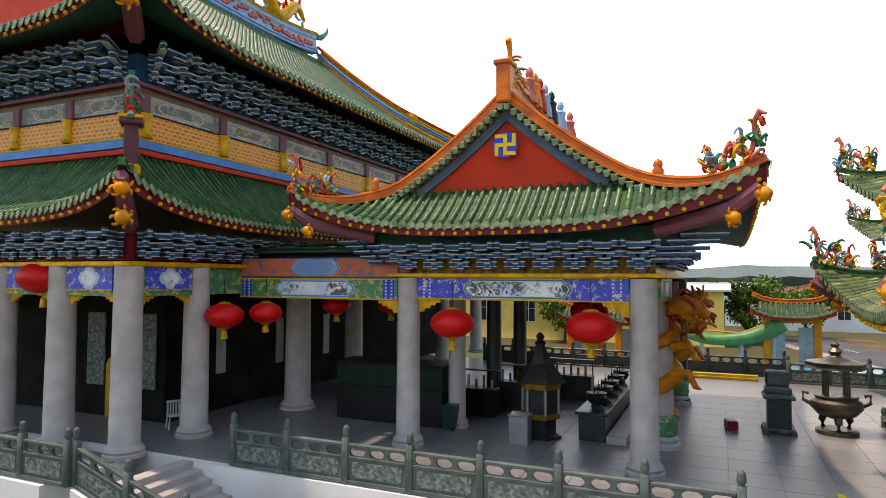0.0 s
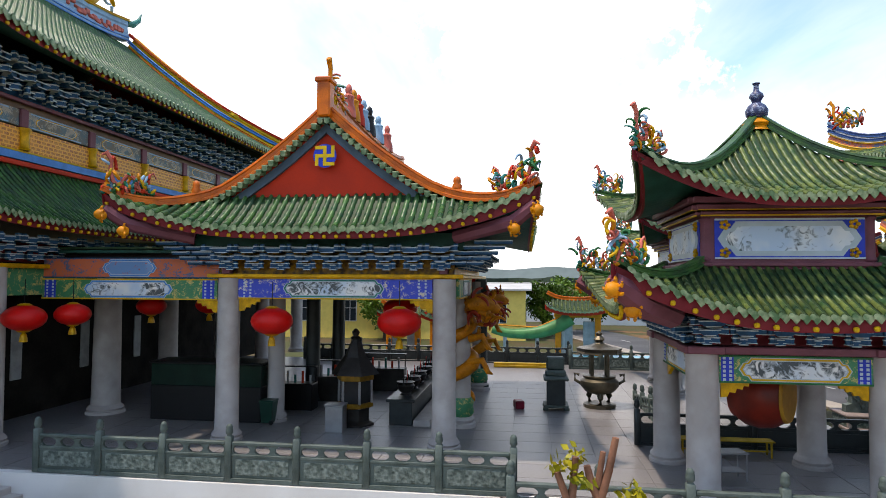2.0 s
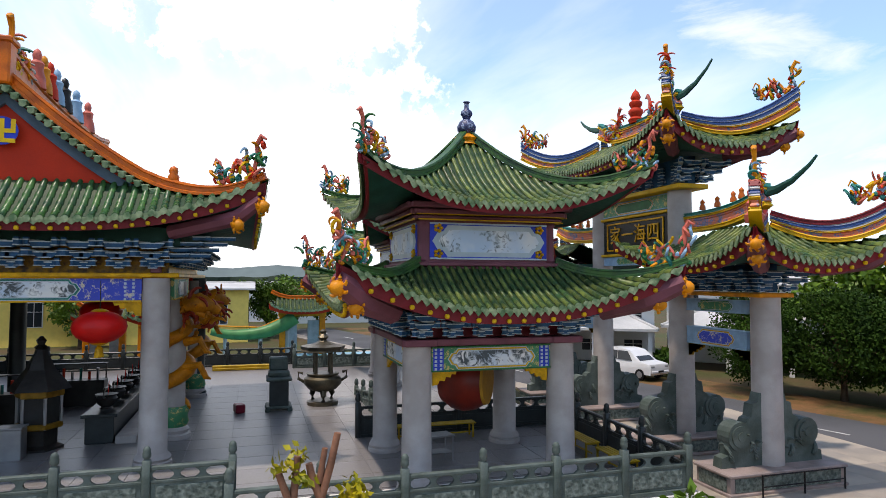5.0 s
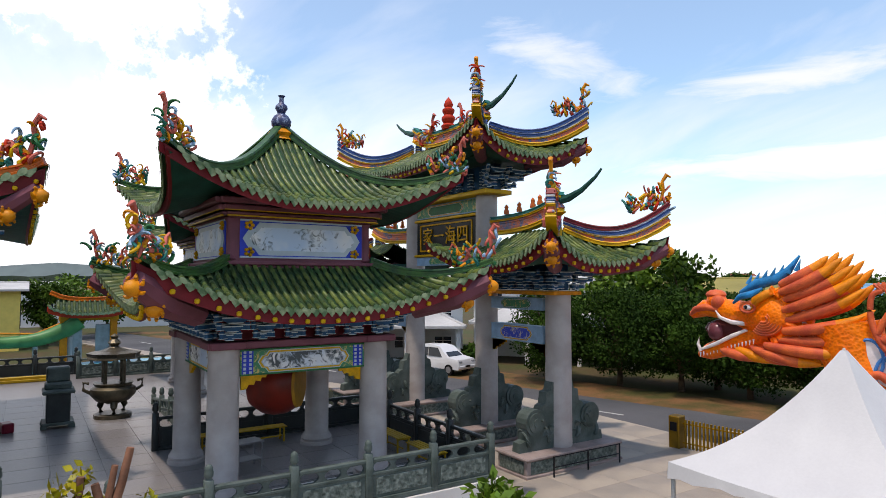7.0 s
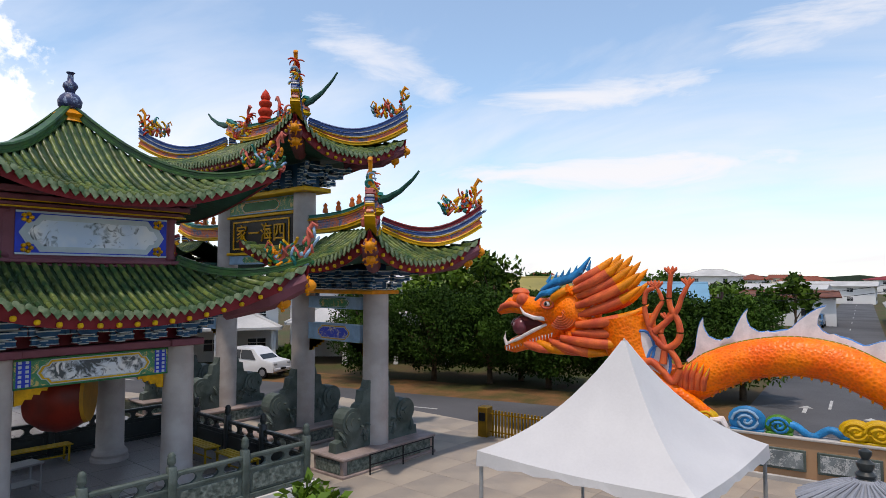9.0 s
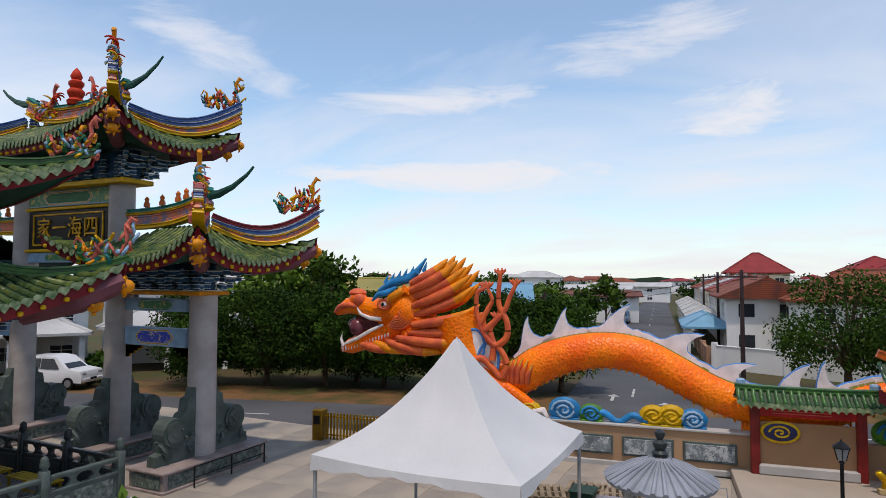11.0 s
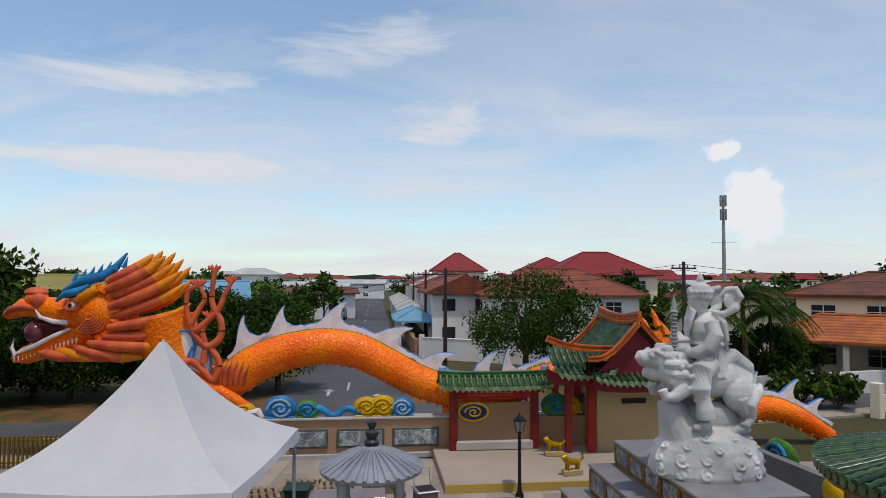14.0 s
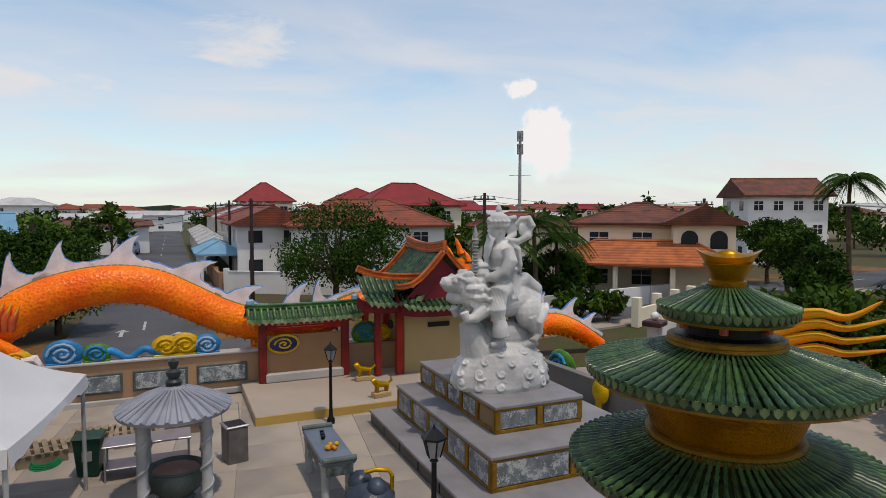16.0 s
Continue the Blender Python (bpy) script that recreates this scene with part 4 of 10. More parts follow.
# ---- two-tier pavilion ----
def pavilion(cx, cy, tile, name_label, full=True):
    th = thing("pavilion", name_label, "pavilion", (cx, cy, 0), group="pavilions")
    c = 1.88
    for x in (-c, c):
        for y in (-c, c):
            column(th, x, y, 0, 3.42, 0.36, 0.34)
    for k in range(4):
        rot = R90[k]
        r3 = rot.to_3x3()
        lw = Side(rot @ Matrix.Translation((0, -3.55, 0)), 3.55, 1.75, 1.75, 4.32, 0.98, 1.05, 0.55, 0.25, 2.6)
        up = Side(rot @ Matrix.Translation((0, -3.1, 0)), 3.1, 3.1, 3.1, 6.72, 2.25, 0.98, 0.5, 0.66, 2.6)
        low = part("lower_roof", G().box(r3 @ Vector((0, -2.0, 4.4)), (0.3, 0.3, 0.05)), SOFFIT, th)
        hi = part("upper_roof", G().box(r3 @ Vector((0, -1.0, 6.8)), (0.3, 0.3, 0.05)), SOFFIT, th)
        tiled(low, lw, tile, TILE_EDGE, 0.185, 0.052, MAROON, rows_as_parts=full and k in (0, 1, 3), under=1.4)
        tiled(hi, up, tile, TILE_EDGE, 0.185, 0.052, MAROON, dots=False, rows_as_parts=full and k in (0, 1, 3), under=1.4, seg=12, depth=0.2)
        for sd, hm, qmax, wd in ((lw, low, 1.75, 0.2), (up, hi, 3.05, 0.2)):
            path = [sd.at(sd.w - q, q, 0.03) for q in [lerp(qmax, 0, i / 12) for i in range(13)]]
            ridge(hm, path, wd, 0.2, TILE, "hip_ridge", tip=0.3)
            dg = r3 @ Vector((0.707, -0.707, 0))
            ornament(hm, path[-1] - dg * 0.5 + Vector((0, 0, 0.1)), dg, 1.0 if hm is hi else 1.15, 40 + k + (7 if hm is hi else 0), count=14, cols=(YELLOW, PINK, TEAL, AMBER, SKYB, GREEN) if full else None)
            if hm is low:
                lion_knob(hm, path[-1] + Vector((0, 0, -0.58)) - dg * 0.12, 0.17, dg)
                lion_knob(hm, path[-1] + Vector((0, 0, -1.0)) - dg * 0.72, 0.16, dg)
                part("corner_beam", G().tube([path[-1] + Vector((0, 0, -0.45)) - dg * 0.1, path[-3] + Vector((0, 0, -0.62)) - dg * 0.3, path[-8] + Vector((0, 0, -0.80))], [0.22, 0.32, 0.28], 8), PLUM, hm)
                part("corner_bracket", G().box(path[-8] + Vector((0, 0, -0.85)), (0.9, 0.12, 0.1), 0.02, Matrix.Rotation(radians(-45), 3, "Z") @ r3).box(path[-6] + Vector((0, 0, -0.70)), (1.1, 0.12, 0.1), 0.02, Matrix.Rotation(radians(-45), 3, "Z") @ r3), BLUE, hm)
        # lintel, painted boards, brackets
        f = lambda x, y, z: r3 @ Vector((x, y, z))
        al, out_ = f(1, 0, 0), f(0, -1, 0)
        part("lintel", G().box(f(0, -c, 3.50), (2 * c + 0.9, 0.78, 0.16), 0.02, r3), PLUM, th)
        panel(th, f(0, -c - 0.12, 3.08), al, 2 * c - 0.66, 0.60, GREEN, FILIG, (2.3, YELLOW, INK), out=out_)
        for s in (-1, 1):
            key_strip(th, f(s * 1.38, -c - 0.11, 3.08), al, 0.26, 0.56, out_)
            spandrel(th, f(s * 1.5, -c, 2.78), f(-s, 0, 0), 0.6)
        brackets(th, f(-c - 0.35, -c - 0.20, 3.62), f(c + 0.35, -c - 0.20, 3.62), 6, scale=0.98)
        part("bracket_board", G().box(f(0, -c - 0.0, 3.9), (2 * c + 0.3, 0.08, 0.6), 0, r3), MAROON, th)
        # upper storey wall
        part("upper_wall", G().box(f(0, -1.72, 5.95), (3.5, 0.14, 1.5), 0, r3), PLUM, th)
        part("cornice", G().box(f(0, -1.78, 5.36), (3.9, 0.3, 0.09), 0.02, r3).box(f(0, -1.76, 5.27), (3.74, 0.22, 0.08), 0.02, r3).box(f(0, -1.82, 6.50), (3.75, 0.3, 0.08), 0.02, r3).box(f(0, -1.9, 6.62), (3.95, 0.34, 0.14), 0.03, r3).box(f(0, -2.0, 6.78), (4.15, 0.36, 0.14), 0.03, r3), PLUM, th, "plum moulded cornice")
        part("cornice_line", G().box(f(0, -1.94, 6.56), (3.9, 0.26, 0.02), 0, r3).box(f(0, -1.97, 6.44), (3.76, 0.05, 0.03), 0, r3), YELLOW, th)
        panel(th, f(0, -1.82, 5.93), al, 3.1, 0.90, EDGE, ULTRA, (2.98, EDGE, INK), out=out_)
        part("wall_pilaster", G().lathe([(0.13, 0), (0.15, 0.04), (0.11, 0.12), (0.11, 0.88), (0.15, 0.96), (0.13, 1.0)], f(1.68, -1.72, 5.42), 12), PLUM, th, smooth=True)
        for s in (-1, 1):
            for z in (5.62, 6.24):
                q = G()
                for i in range(5):
                    an = 2 * math.pi * i / 5
                    q.lathe([(0.0, -0.05), (0.05, -0.02), (0.05, 0.02), (0, 0.05)], f(s * 1.34 + 0.075 * math.cos(an), -1.84, z + 0.075 * math.sin(an)), 6)
                part("gilt_flower", q, GOLD, th)
    part("ceiling_board", G().box((0, 0, 3.56), (3.7, 3.7, 0.06)), MAROON, th)
    fin = part("finial_base", G().lathe([(0.36, 9.0), (0.30, 9.1), (0.36, 9.18), (0.22, 9.3), (0.16, 9.34)], (0, 0, -0.28), 16), AMBER, th, "gilt lotus base", smooth=True)
    part("gourd_vase", G().lathe([(0.14, 9.32), (0.25, 9.42), (0.27, 9.55), (0.2, 9.68), (0.10, 9.76), (0.12, 9.82), (0.17, 9.90), (0.15, 9.98), (0.07, 10.05), (0.06, 10.2), (0.10, 10.25), (0.0, 10.26)], (0, 0, -0.3), 16), painting("blue_white_glaze", (0.02, 0.03, 0.10), (0.30, 0.36, 0.50), 9, 0.54, 0.58), fin, "blue and white gourd vase", smooth=True)
    return th


pavilion(5.62, 16.6, TILE_OLD, "two-tiered square pavilion with green roofs and drum")

# ---- main temple ----
LANT = mat("red_lantern_silk", (0.60, 0.03, 0.02), 0.45, scale=6, var=0.12, fine=20)


def main_temple():
    x1, y0, y1 = -16.0, 14.4, 42.0
    x0 = 2 * -27.0 - x1
    cx, cy = (x0 + x1) / 2, (y0 + y1) / 2
    hw, hd = (x1 - x0) / 2, (y1 - y0) / 2
    th = thing("main_temple", "two-storeyed temple with green tiled roofs and painted bands", "temple", (cx, cy, 0))
    # lower storey: wall set back behind a colonnade
    # dark stone, its colour blackened further to hold the colonnade's shade
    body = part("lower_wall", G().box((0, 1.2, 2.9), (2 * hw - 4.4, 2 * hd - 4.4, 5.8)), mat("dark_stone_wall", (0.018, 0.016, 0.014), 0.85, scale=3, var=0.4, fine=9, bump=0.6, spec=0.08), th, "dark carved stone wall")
    part("upper_wall", G().box((0, 0, 9.6), (2 * hw - 1.2, 2 * hd - 1.2, 4.2)), mat("brown_panel_wall", (0.17, 0.10, 0.06), 0.5), th, "brown painted upper wall")
    ew, fw = hw + 1.55, hd + 1.55
    # lower skirt roof, east and south slopes are seen
    for k, w, o, vis in ((0, ew, fw, True), (1, fw, ew, True), (2, ew, fw, False), (3, fw, ew, False)):
        sd = Side(R90[k] @ Matrix.Translation((0, -o, 0)), w, 2.15, 2.15, 6.72, 1.85, 1.0, 0.3, 0.3, 9.0)
        rf = part("lower_roof", G().box(R90[k] @ Vector((0, -o + 2.3, 6.8)), (0.4, 0.4, 0.1)), SOFFIT, th)
        tiled(rf, sd, TILE, TILE_EDGE, 0.24, 0.066, MAROON, rows_as_parts=vis, under=1.8, seg=6)
        path = [sd.at(sd.w - q, q, 0.03) for q in [lerp(2.15, 0, i / 12) for i in range(13)]]
        ridge(rf, path, 0.26, 0.26, TILE, "hip_ridge", tip=0.2)
        up = Side(R90[k] @ Matrix.Translation((0, -o - 0.25, 0)), w + 0.25, 5.0 if k % 2 == 0 else hw + 1.8, 5.0 if k % 2 == 0 else 5.5, 11.95, 2.9 if k % 2 == 0 else 8.6, 1.1, 0.35, 0.3 if k % 2 == 0 else 0.3, 9.0, k=5.5 / 5.0 if k % 2 == 0 else 5.0 / 5.5)
        ur = part("upper_roof", G().box(R90[k] @ Vector((0, -o + 2.3, 12.2)), (0.4, 0.4, 0.1)), SOFFIT, th)
        tiled(ur, up, TILE, TILE_EDGE, 0.29, 0.078, MAROON, rows_as_parts=False, under=1.9, seg=10, depth=0.24)
        if k in (0, 1):
            n = 15
            path = [up.at(up.w - up.k * q, q, 0.05) for q in [lerp(5.0 if k == 0 else 5.5, 0, i / n) for i in range(n + 1)]]
            if k == 1:
                path = [up.at(up.w - 5.0, q, 0.05) for q in [lerp(hw + 1.7, 5.9, i / n) for i in range(n)]] + path
            ridge(ur, path, 0.4, 0.85 if k == 1 else 0.42, YELLOW if k == 1 else ORANGE, "hip_ridge", "yellow and blue hip ridge", tip=0.2)
            if k == 1:
                ridge(ur, [p + Vector((0, 0, 0.30)) for p in path], 0.5, 0.22, BLUE_L, "hip_band")
                ridge(ur, [p + Vector((0, 0, 0.85)) for p in path], 0.5, 0.16, RED, "hip_band")
                ridge(ur, [p - Vector((0, 0, 0.05)) for p in path], 0.5, 0.14, RED, "hip_band")
        dg = R90[k].to_3x3() @ Vector((0.707, -0.707, 0))
        if k in (0, 1):
            tp = path[-1]
            ornament(ur, tp - dg * 0.6 + Vector((0, 0, 0.2)), dg, 1.3, 60 + k)
        low_tip = sd.at(sd.w, 0, 0.03)
        if k == 0:
            # corner post with phoenix on the lower roof's hip
            part("corner_pier", G().box(low_tip - dg * 2.2 + Vector((0, 0, 0.85)), (0.36, 0.36, 1.5), 0.03, Matrix.Rotation(radians(45), 3, "Z")).box(low_tip - dg * 2.2 + Vector((0, 0, 1.55)), (0.6, 0.6, 0.2), 0.04, Matrix.Rotation(radians(45), 3, "Z")), mat("dark_red_panel", (0.12, 0.03, 0.04), 0.5), th)
            part("pier_cap", G().box(low_tip - dg * 2.2 + Vector((0, 0, 1.68)), (0.62, 0.62, 0.1), 0.02, Matrix.Rotation(radians(45), 3, "Z")).box(low_tip - dg * 2.2 + Vector((0, 0, 0.2)), (0.5, 0.5, 0.3), 0.02, Matrix.Rotation(radians(45), 3, "Z")), YELLOW, th)
            ornament(th, low_tip - dg * 2.1 + Vector((0, 0, 1.8)), dg, 1.5, 66, cols=(PINK, TEAL, STONE_GREY, RED, GREEN), count=16, length=0.35)
            for dz, dd in ((-0.55, 0.15), (-1.25, 0.5)):
                lion_knob(th, low_tip - dg * dd + Vector((0, 0, dz)), 0.2, dg)
            part("corner_beam", G().tube([low_tip + Vector((0, 0, -0.25)), low_tip - dg * 1.0 + Vector((0, 0, -0.8)), low_tip - dg * 2.4 + Vector((0, 0, -1.3))], [0.16, 0.22, 0.24], 6), PLUM, th)
            ut = up.at(up.w, 0, 0.03)
            for dz, dd in ((-0.45, 0.2), (-1.05, 0.6)):
                lion_knob(th, ut - dg * dd + Vector((0, 0, dz)), 0.22, dg)
            part("corner_beam", G().tube([ut + Vector((0, 0, -0.25)), ut - dg * 1.2 + Vector((0, 0, -0.8)), ut - dg * 3.0 + Vector((0, 0, -1.2))], [0.18, 0.24, 0.26], 6), PLUM, th)
    # gable and main ridge
    gy = -(fw + 0.25) + 5.0
    zz = lambda x: 11.95 + 8.6 * (0.7 * (1 - abs(x) / (hw + 1.8)) + 0.3 * (1 - abs(x) / (hw + 1.8)) ** 2)
    prof = [(x, zz(x) - 0.1) for x in [lerp(-7.2, 7.2, i / 16) for i in range(17)]]
    for s in (-1, 1):
        part("gable_wall", G().prism([(-7.2, 13.8)] + prof + [(7.2, 13.8)], (0, s * gy * 1.0, 0), (1, 0, 0), (0, 0, 1), (0, s * 0.2 * (1 if gy > 0 else -1) * -1, 0)), RED, th, "red gable wall")
    vt = G()
    for i in range(40):
        x = lerp(0.1, 7.4, i / 39)
        vt.tube([(x, gy - 0.4, zz(x) - 0.12), (x, gy, zz(x) - 0.08)], 0.09, 7)
    part("verge_tiles", vt, TILE_EDGE, th, kind="stuff")
    ry = [lerp(gy + 0.2, -gy - 0.2, i / 12) for i in range(13)]
    zr = zz(0)
    ridge(th, [(0, y, zr - 0.1 + 0.5 * abs(i / 6 - 1) ** 4) for i, y in enumerate(ry)], 0.5, 1.3, SKYB, "main_ridge", "pale blue ridge with painted reliefs")
    ridge(th, [(0, y, zr + 1.2 + 0.5 * abs(i / 6 - 1) ** 4) for i, y in enumerate(ry)], 0.62, 0.16, YELLOW, "ridge_cap")
    ridge(th, [(0, y, zr - 0.15 + 0.5 * abs(i / 6 - 1) ** 4) for i, y in enumerate(ry)], 0.62, 0.3, BLUE_L, "ridge_base")
    rel = G()
    rnd = random.Random(5)
    for i in range(60):
        rel.box((0.2, lerp(gy + 1, -gy - 1, i / 59), zr + 0.55 + rnd.uniform(-0.2, 0.3)), (0.2, rnd.uniform(0.2, 0.5), rnd.uniform(0.15, 0.4)), 0.06)
    part("ridge_reliefs", rel, PINK, th, kind="stuff")
    part("ridge_tail", G().tube([(0, -gy - 0.3, zr + 1.6), (0, -gy + 0.5, zr + 1.8), (0, -gy + 1.1, zr + 2.3), (0, -gy + 1.4, zr + 2.9)], [0.25, 0.22, 0.15, 0.03], 8), TEAL, th)
    # the long gold dragon on the ridge
    dr = G()
    pts = [(0, -gy - 1.5 - 6.5 * t, zr + 2.2 + 0.75 * math.sin(t * 11) * (1 - 0.3 * t) + 0.9 * max(0, t - 0.8) * 5) for t in [i / 26 for i in range(27)]]
    dr.tube(pts, [0.10 + 0.32 * min(1, i / 6) for i in range(27)], 9)
    hd_ = Vector(pts[-1])
    dr.tube([hd_, hd_ + Vector((0, -0.6, 0.35)), hd_ + Vector((0, -1.2, 0.2)), hd_ + Vector((0, -1.6, 0.05))], [0.45, 0.55, 0.4, 0.15], 9)
    dragon = part("ridge_dragon", dr, GOLD, th, "gold dragon on the ridge", smooth=True)
    cg, fg = G(), G()
    for i in range(24):
        p = Vector(pts[i + 1])
        curl(cg if i % 3 else fg, p + Vector((0, 0, 0.3 if i % 3 else -0.4)), Vector((rnd.uniform(-0.3, 0.3), rnd.uniform(-0.5, 0.5), 1 if i % 3 else -0.6)), 0.9, rnd, r=0.11)
    part("mane", cg, RED, dragon, "red fins")
    part("cloud", fg, SKYB, dragon, "pale blue clouds")
    # upper bands on east and south faces
    for (dx, dy), n0, L_ in (((0, 1), (1, 0, 0), 2 * hd), ((1, 0), (0, -1, 0), 2 * hw)):
        nr = Vector(n0)
        c = nr * ((hw if dx == 0 else hd) - 0.6)
        r3 = Matrix.Rotation(0 if dx else radians(90), 3, "Z")
        L_ -= 1.2
        for z, h, mt, nm, o in ((8.72, 0.16, RED, "red_band", 0.06), (8.95, 0.26, BLUE_L, "blue_band", 0.10), (9.50, 0.72, LATT, "lattice_band", 0.08), (10.2, 0.55, BAND, "painted_band", 0.03), (10.75, 0.12, PLUM, "plum_beam", 0.12), (9.10, 0.06, YELLOW, "yellow_line", 0.12)):
            part(nm, G().box(c + nr * o + Vector((0, 0, z)), (L_ + 2 * o, 0.16, h), 0.01, r3), mt, th, "amber carved lattice band" if nm == "lattice_band" else "")
        along = Vector((dx, dy, 0))
        for i in range(9):
            p = c + along * lerp(-L_ / 2 + 0.2, L_ / 2 - 0.2, i / 8) + nr * 0.14
            part("gilt_pier", G().lathe([(0.2, 0), (0.22, 0.05), (0.18, 0.1), (0.18, 0.55), (0.22, 0.65), (0.22, 0.72)], p + Vector((0, 0, 9.15)), 10), GOLD, th, smooth=True)
            part("wall_post", G().box(p + Vector((0, 0, 10.2)) - nr * 0.05, (0.34, 0.2, 0.62), 0.03, r3), PLUM, th)
        for i in range(8):
            p = c + along * lerp(-L_ / 2, L_ / 2, (i + 0.5) / 8) + nr * 0.10
            panel(th, p + Vector((0, 0, 10.2)), along, L_ / 8 - 0.9, 0.5, SKYB, TEAL, (L_ / 8 - 1.3, GOLD, BAND), out=nr)
        a, b = c + along * -(L_ / 2) + nr * 0.15, c + along * (L_ / 2) + nr * 0.15
        nb = int(L_ / 0.95)
        brackets(th, a + Vector((0, 0, 10.85)), b + Vector((0, 0, 10.85)), nb, scale=1.5)
        part("bracket_board", G().box(c + nr * 0.02 + Vector((0, 0, 11.2)), (L_, 0.1, 0.9), 0, r3), BLUE, th)
        # lower brackets over the colonnade
        c2 = nr * ((hw if dx == 0 else hd))
        L2 = L_ + 1.2
        brackets(th, c2 + along * -(L2 / 2) + Vector((0, 0, 5.52)), c2 + along * (L2 / 2) + Vector((0, 0, 5.52)), int(L2 / 0.85), scale=1.25)
        part("bracket_board", G().box(c2 - nr * 0.1 + Vector((0, 0, 5.85)), (L2, 0.1, 0.75), 0, r3), MAROON, th)
        part("beam", G().box(c2 + Vector((0, 0, 5.36)), (L2 + 0.7, 0.75, 0.14), 0.02, r3), GOLD, th, "gilt beam edge")
        part("beam", G().box(c2 + Vector((0, 0, 4.86)), (L2, 0.3, 0.85), 0.01, r3), FILIG, th)
    ys = [-hd, -hd + 2.55, -hd + 7.4, -hd + 12, -hd + 17, -hd + 22, hd]
    for i, y in enumerate(ys):
        r = 0.42 if i != 2 else 0.5
        column(th, hw + (0.35 if i == 2 else 0), y, 0, 5.3, r, r * 0.9)
    for i in range(1, 4):
        column(th, hw - 2.75 * i, -hd, 0, 5.3, 0.42, 0.38)
    for i in range(4):
        xm = hw - 2.75 * i - 1.37
        panel(th, (xm, -hd - 0.2, 4.95), (1, 0, 0), 1.9, 0.72, GOLD, FILI, (0.9, EDGE, INK), out=(0, -1, 0))
        for s in (-1, 1):
            spandrel(th, (xm + s * 0.98, -hd, 4.5), (-s, 0, 0), 0.6)
    panel(th, (hw + 0.2, -hd + 1.28, 4.95), (0, 1, 0), 1.7, 0.72, GOLD, FILI, (0.85, EDGE, INK), out=(1, 0, 0))
    for s in (-1, 1):
        spandrel(th, (hw, -hd + 1.28 + s * 0.9, 4.5), (0, -s, 0), 0.6)
    # the arched yellow door and carved panels on the recessed front wall
    wy = -hd + 3.35
    d = G().prism([(-0.55, 0)] + [(0.55 * math.cos(a), 1.75 + 0.45 * math.sin(a)) for a in [math.pi * (1 - i / 10) for i in range(11)]] + [(0.55, 0)], (hw - 4.3, wy - 0.05, 0.02), (1, 0, 0), (0, 0, 1), (0, -0.10, 0))
    part("door", d, mat("ochre_door", (0.50, 0.30, 0.04), 0.5), th, "yellow arched door")
    for x in (-3.1, -5.6):
        part("carved_panel", G().box((hw + x + 0.1, wy - 0.04, 2.4), (0.9, 0.08, 2.6), 0.02), STONE_REL, th)
    for y in (-hd + 6, -hd + 9.5, -hd + 13):
        part("white_panel", G().box((hw - 2.17, y, 2.3), (0.06, 0.5, 1.9), 0.02), STONE_GREY, th)
    return th


main_temple()


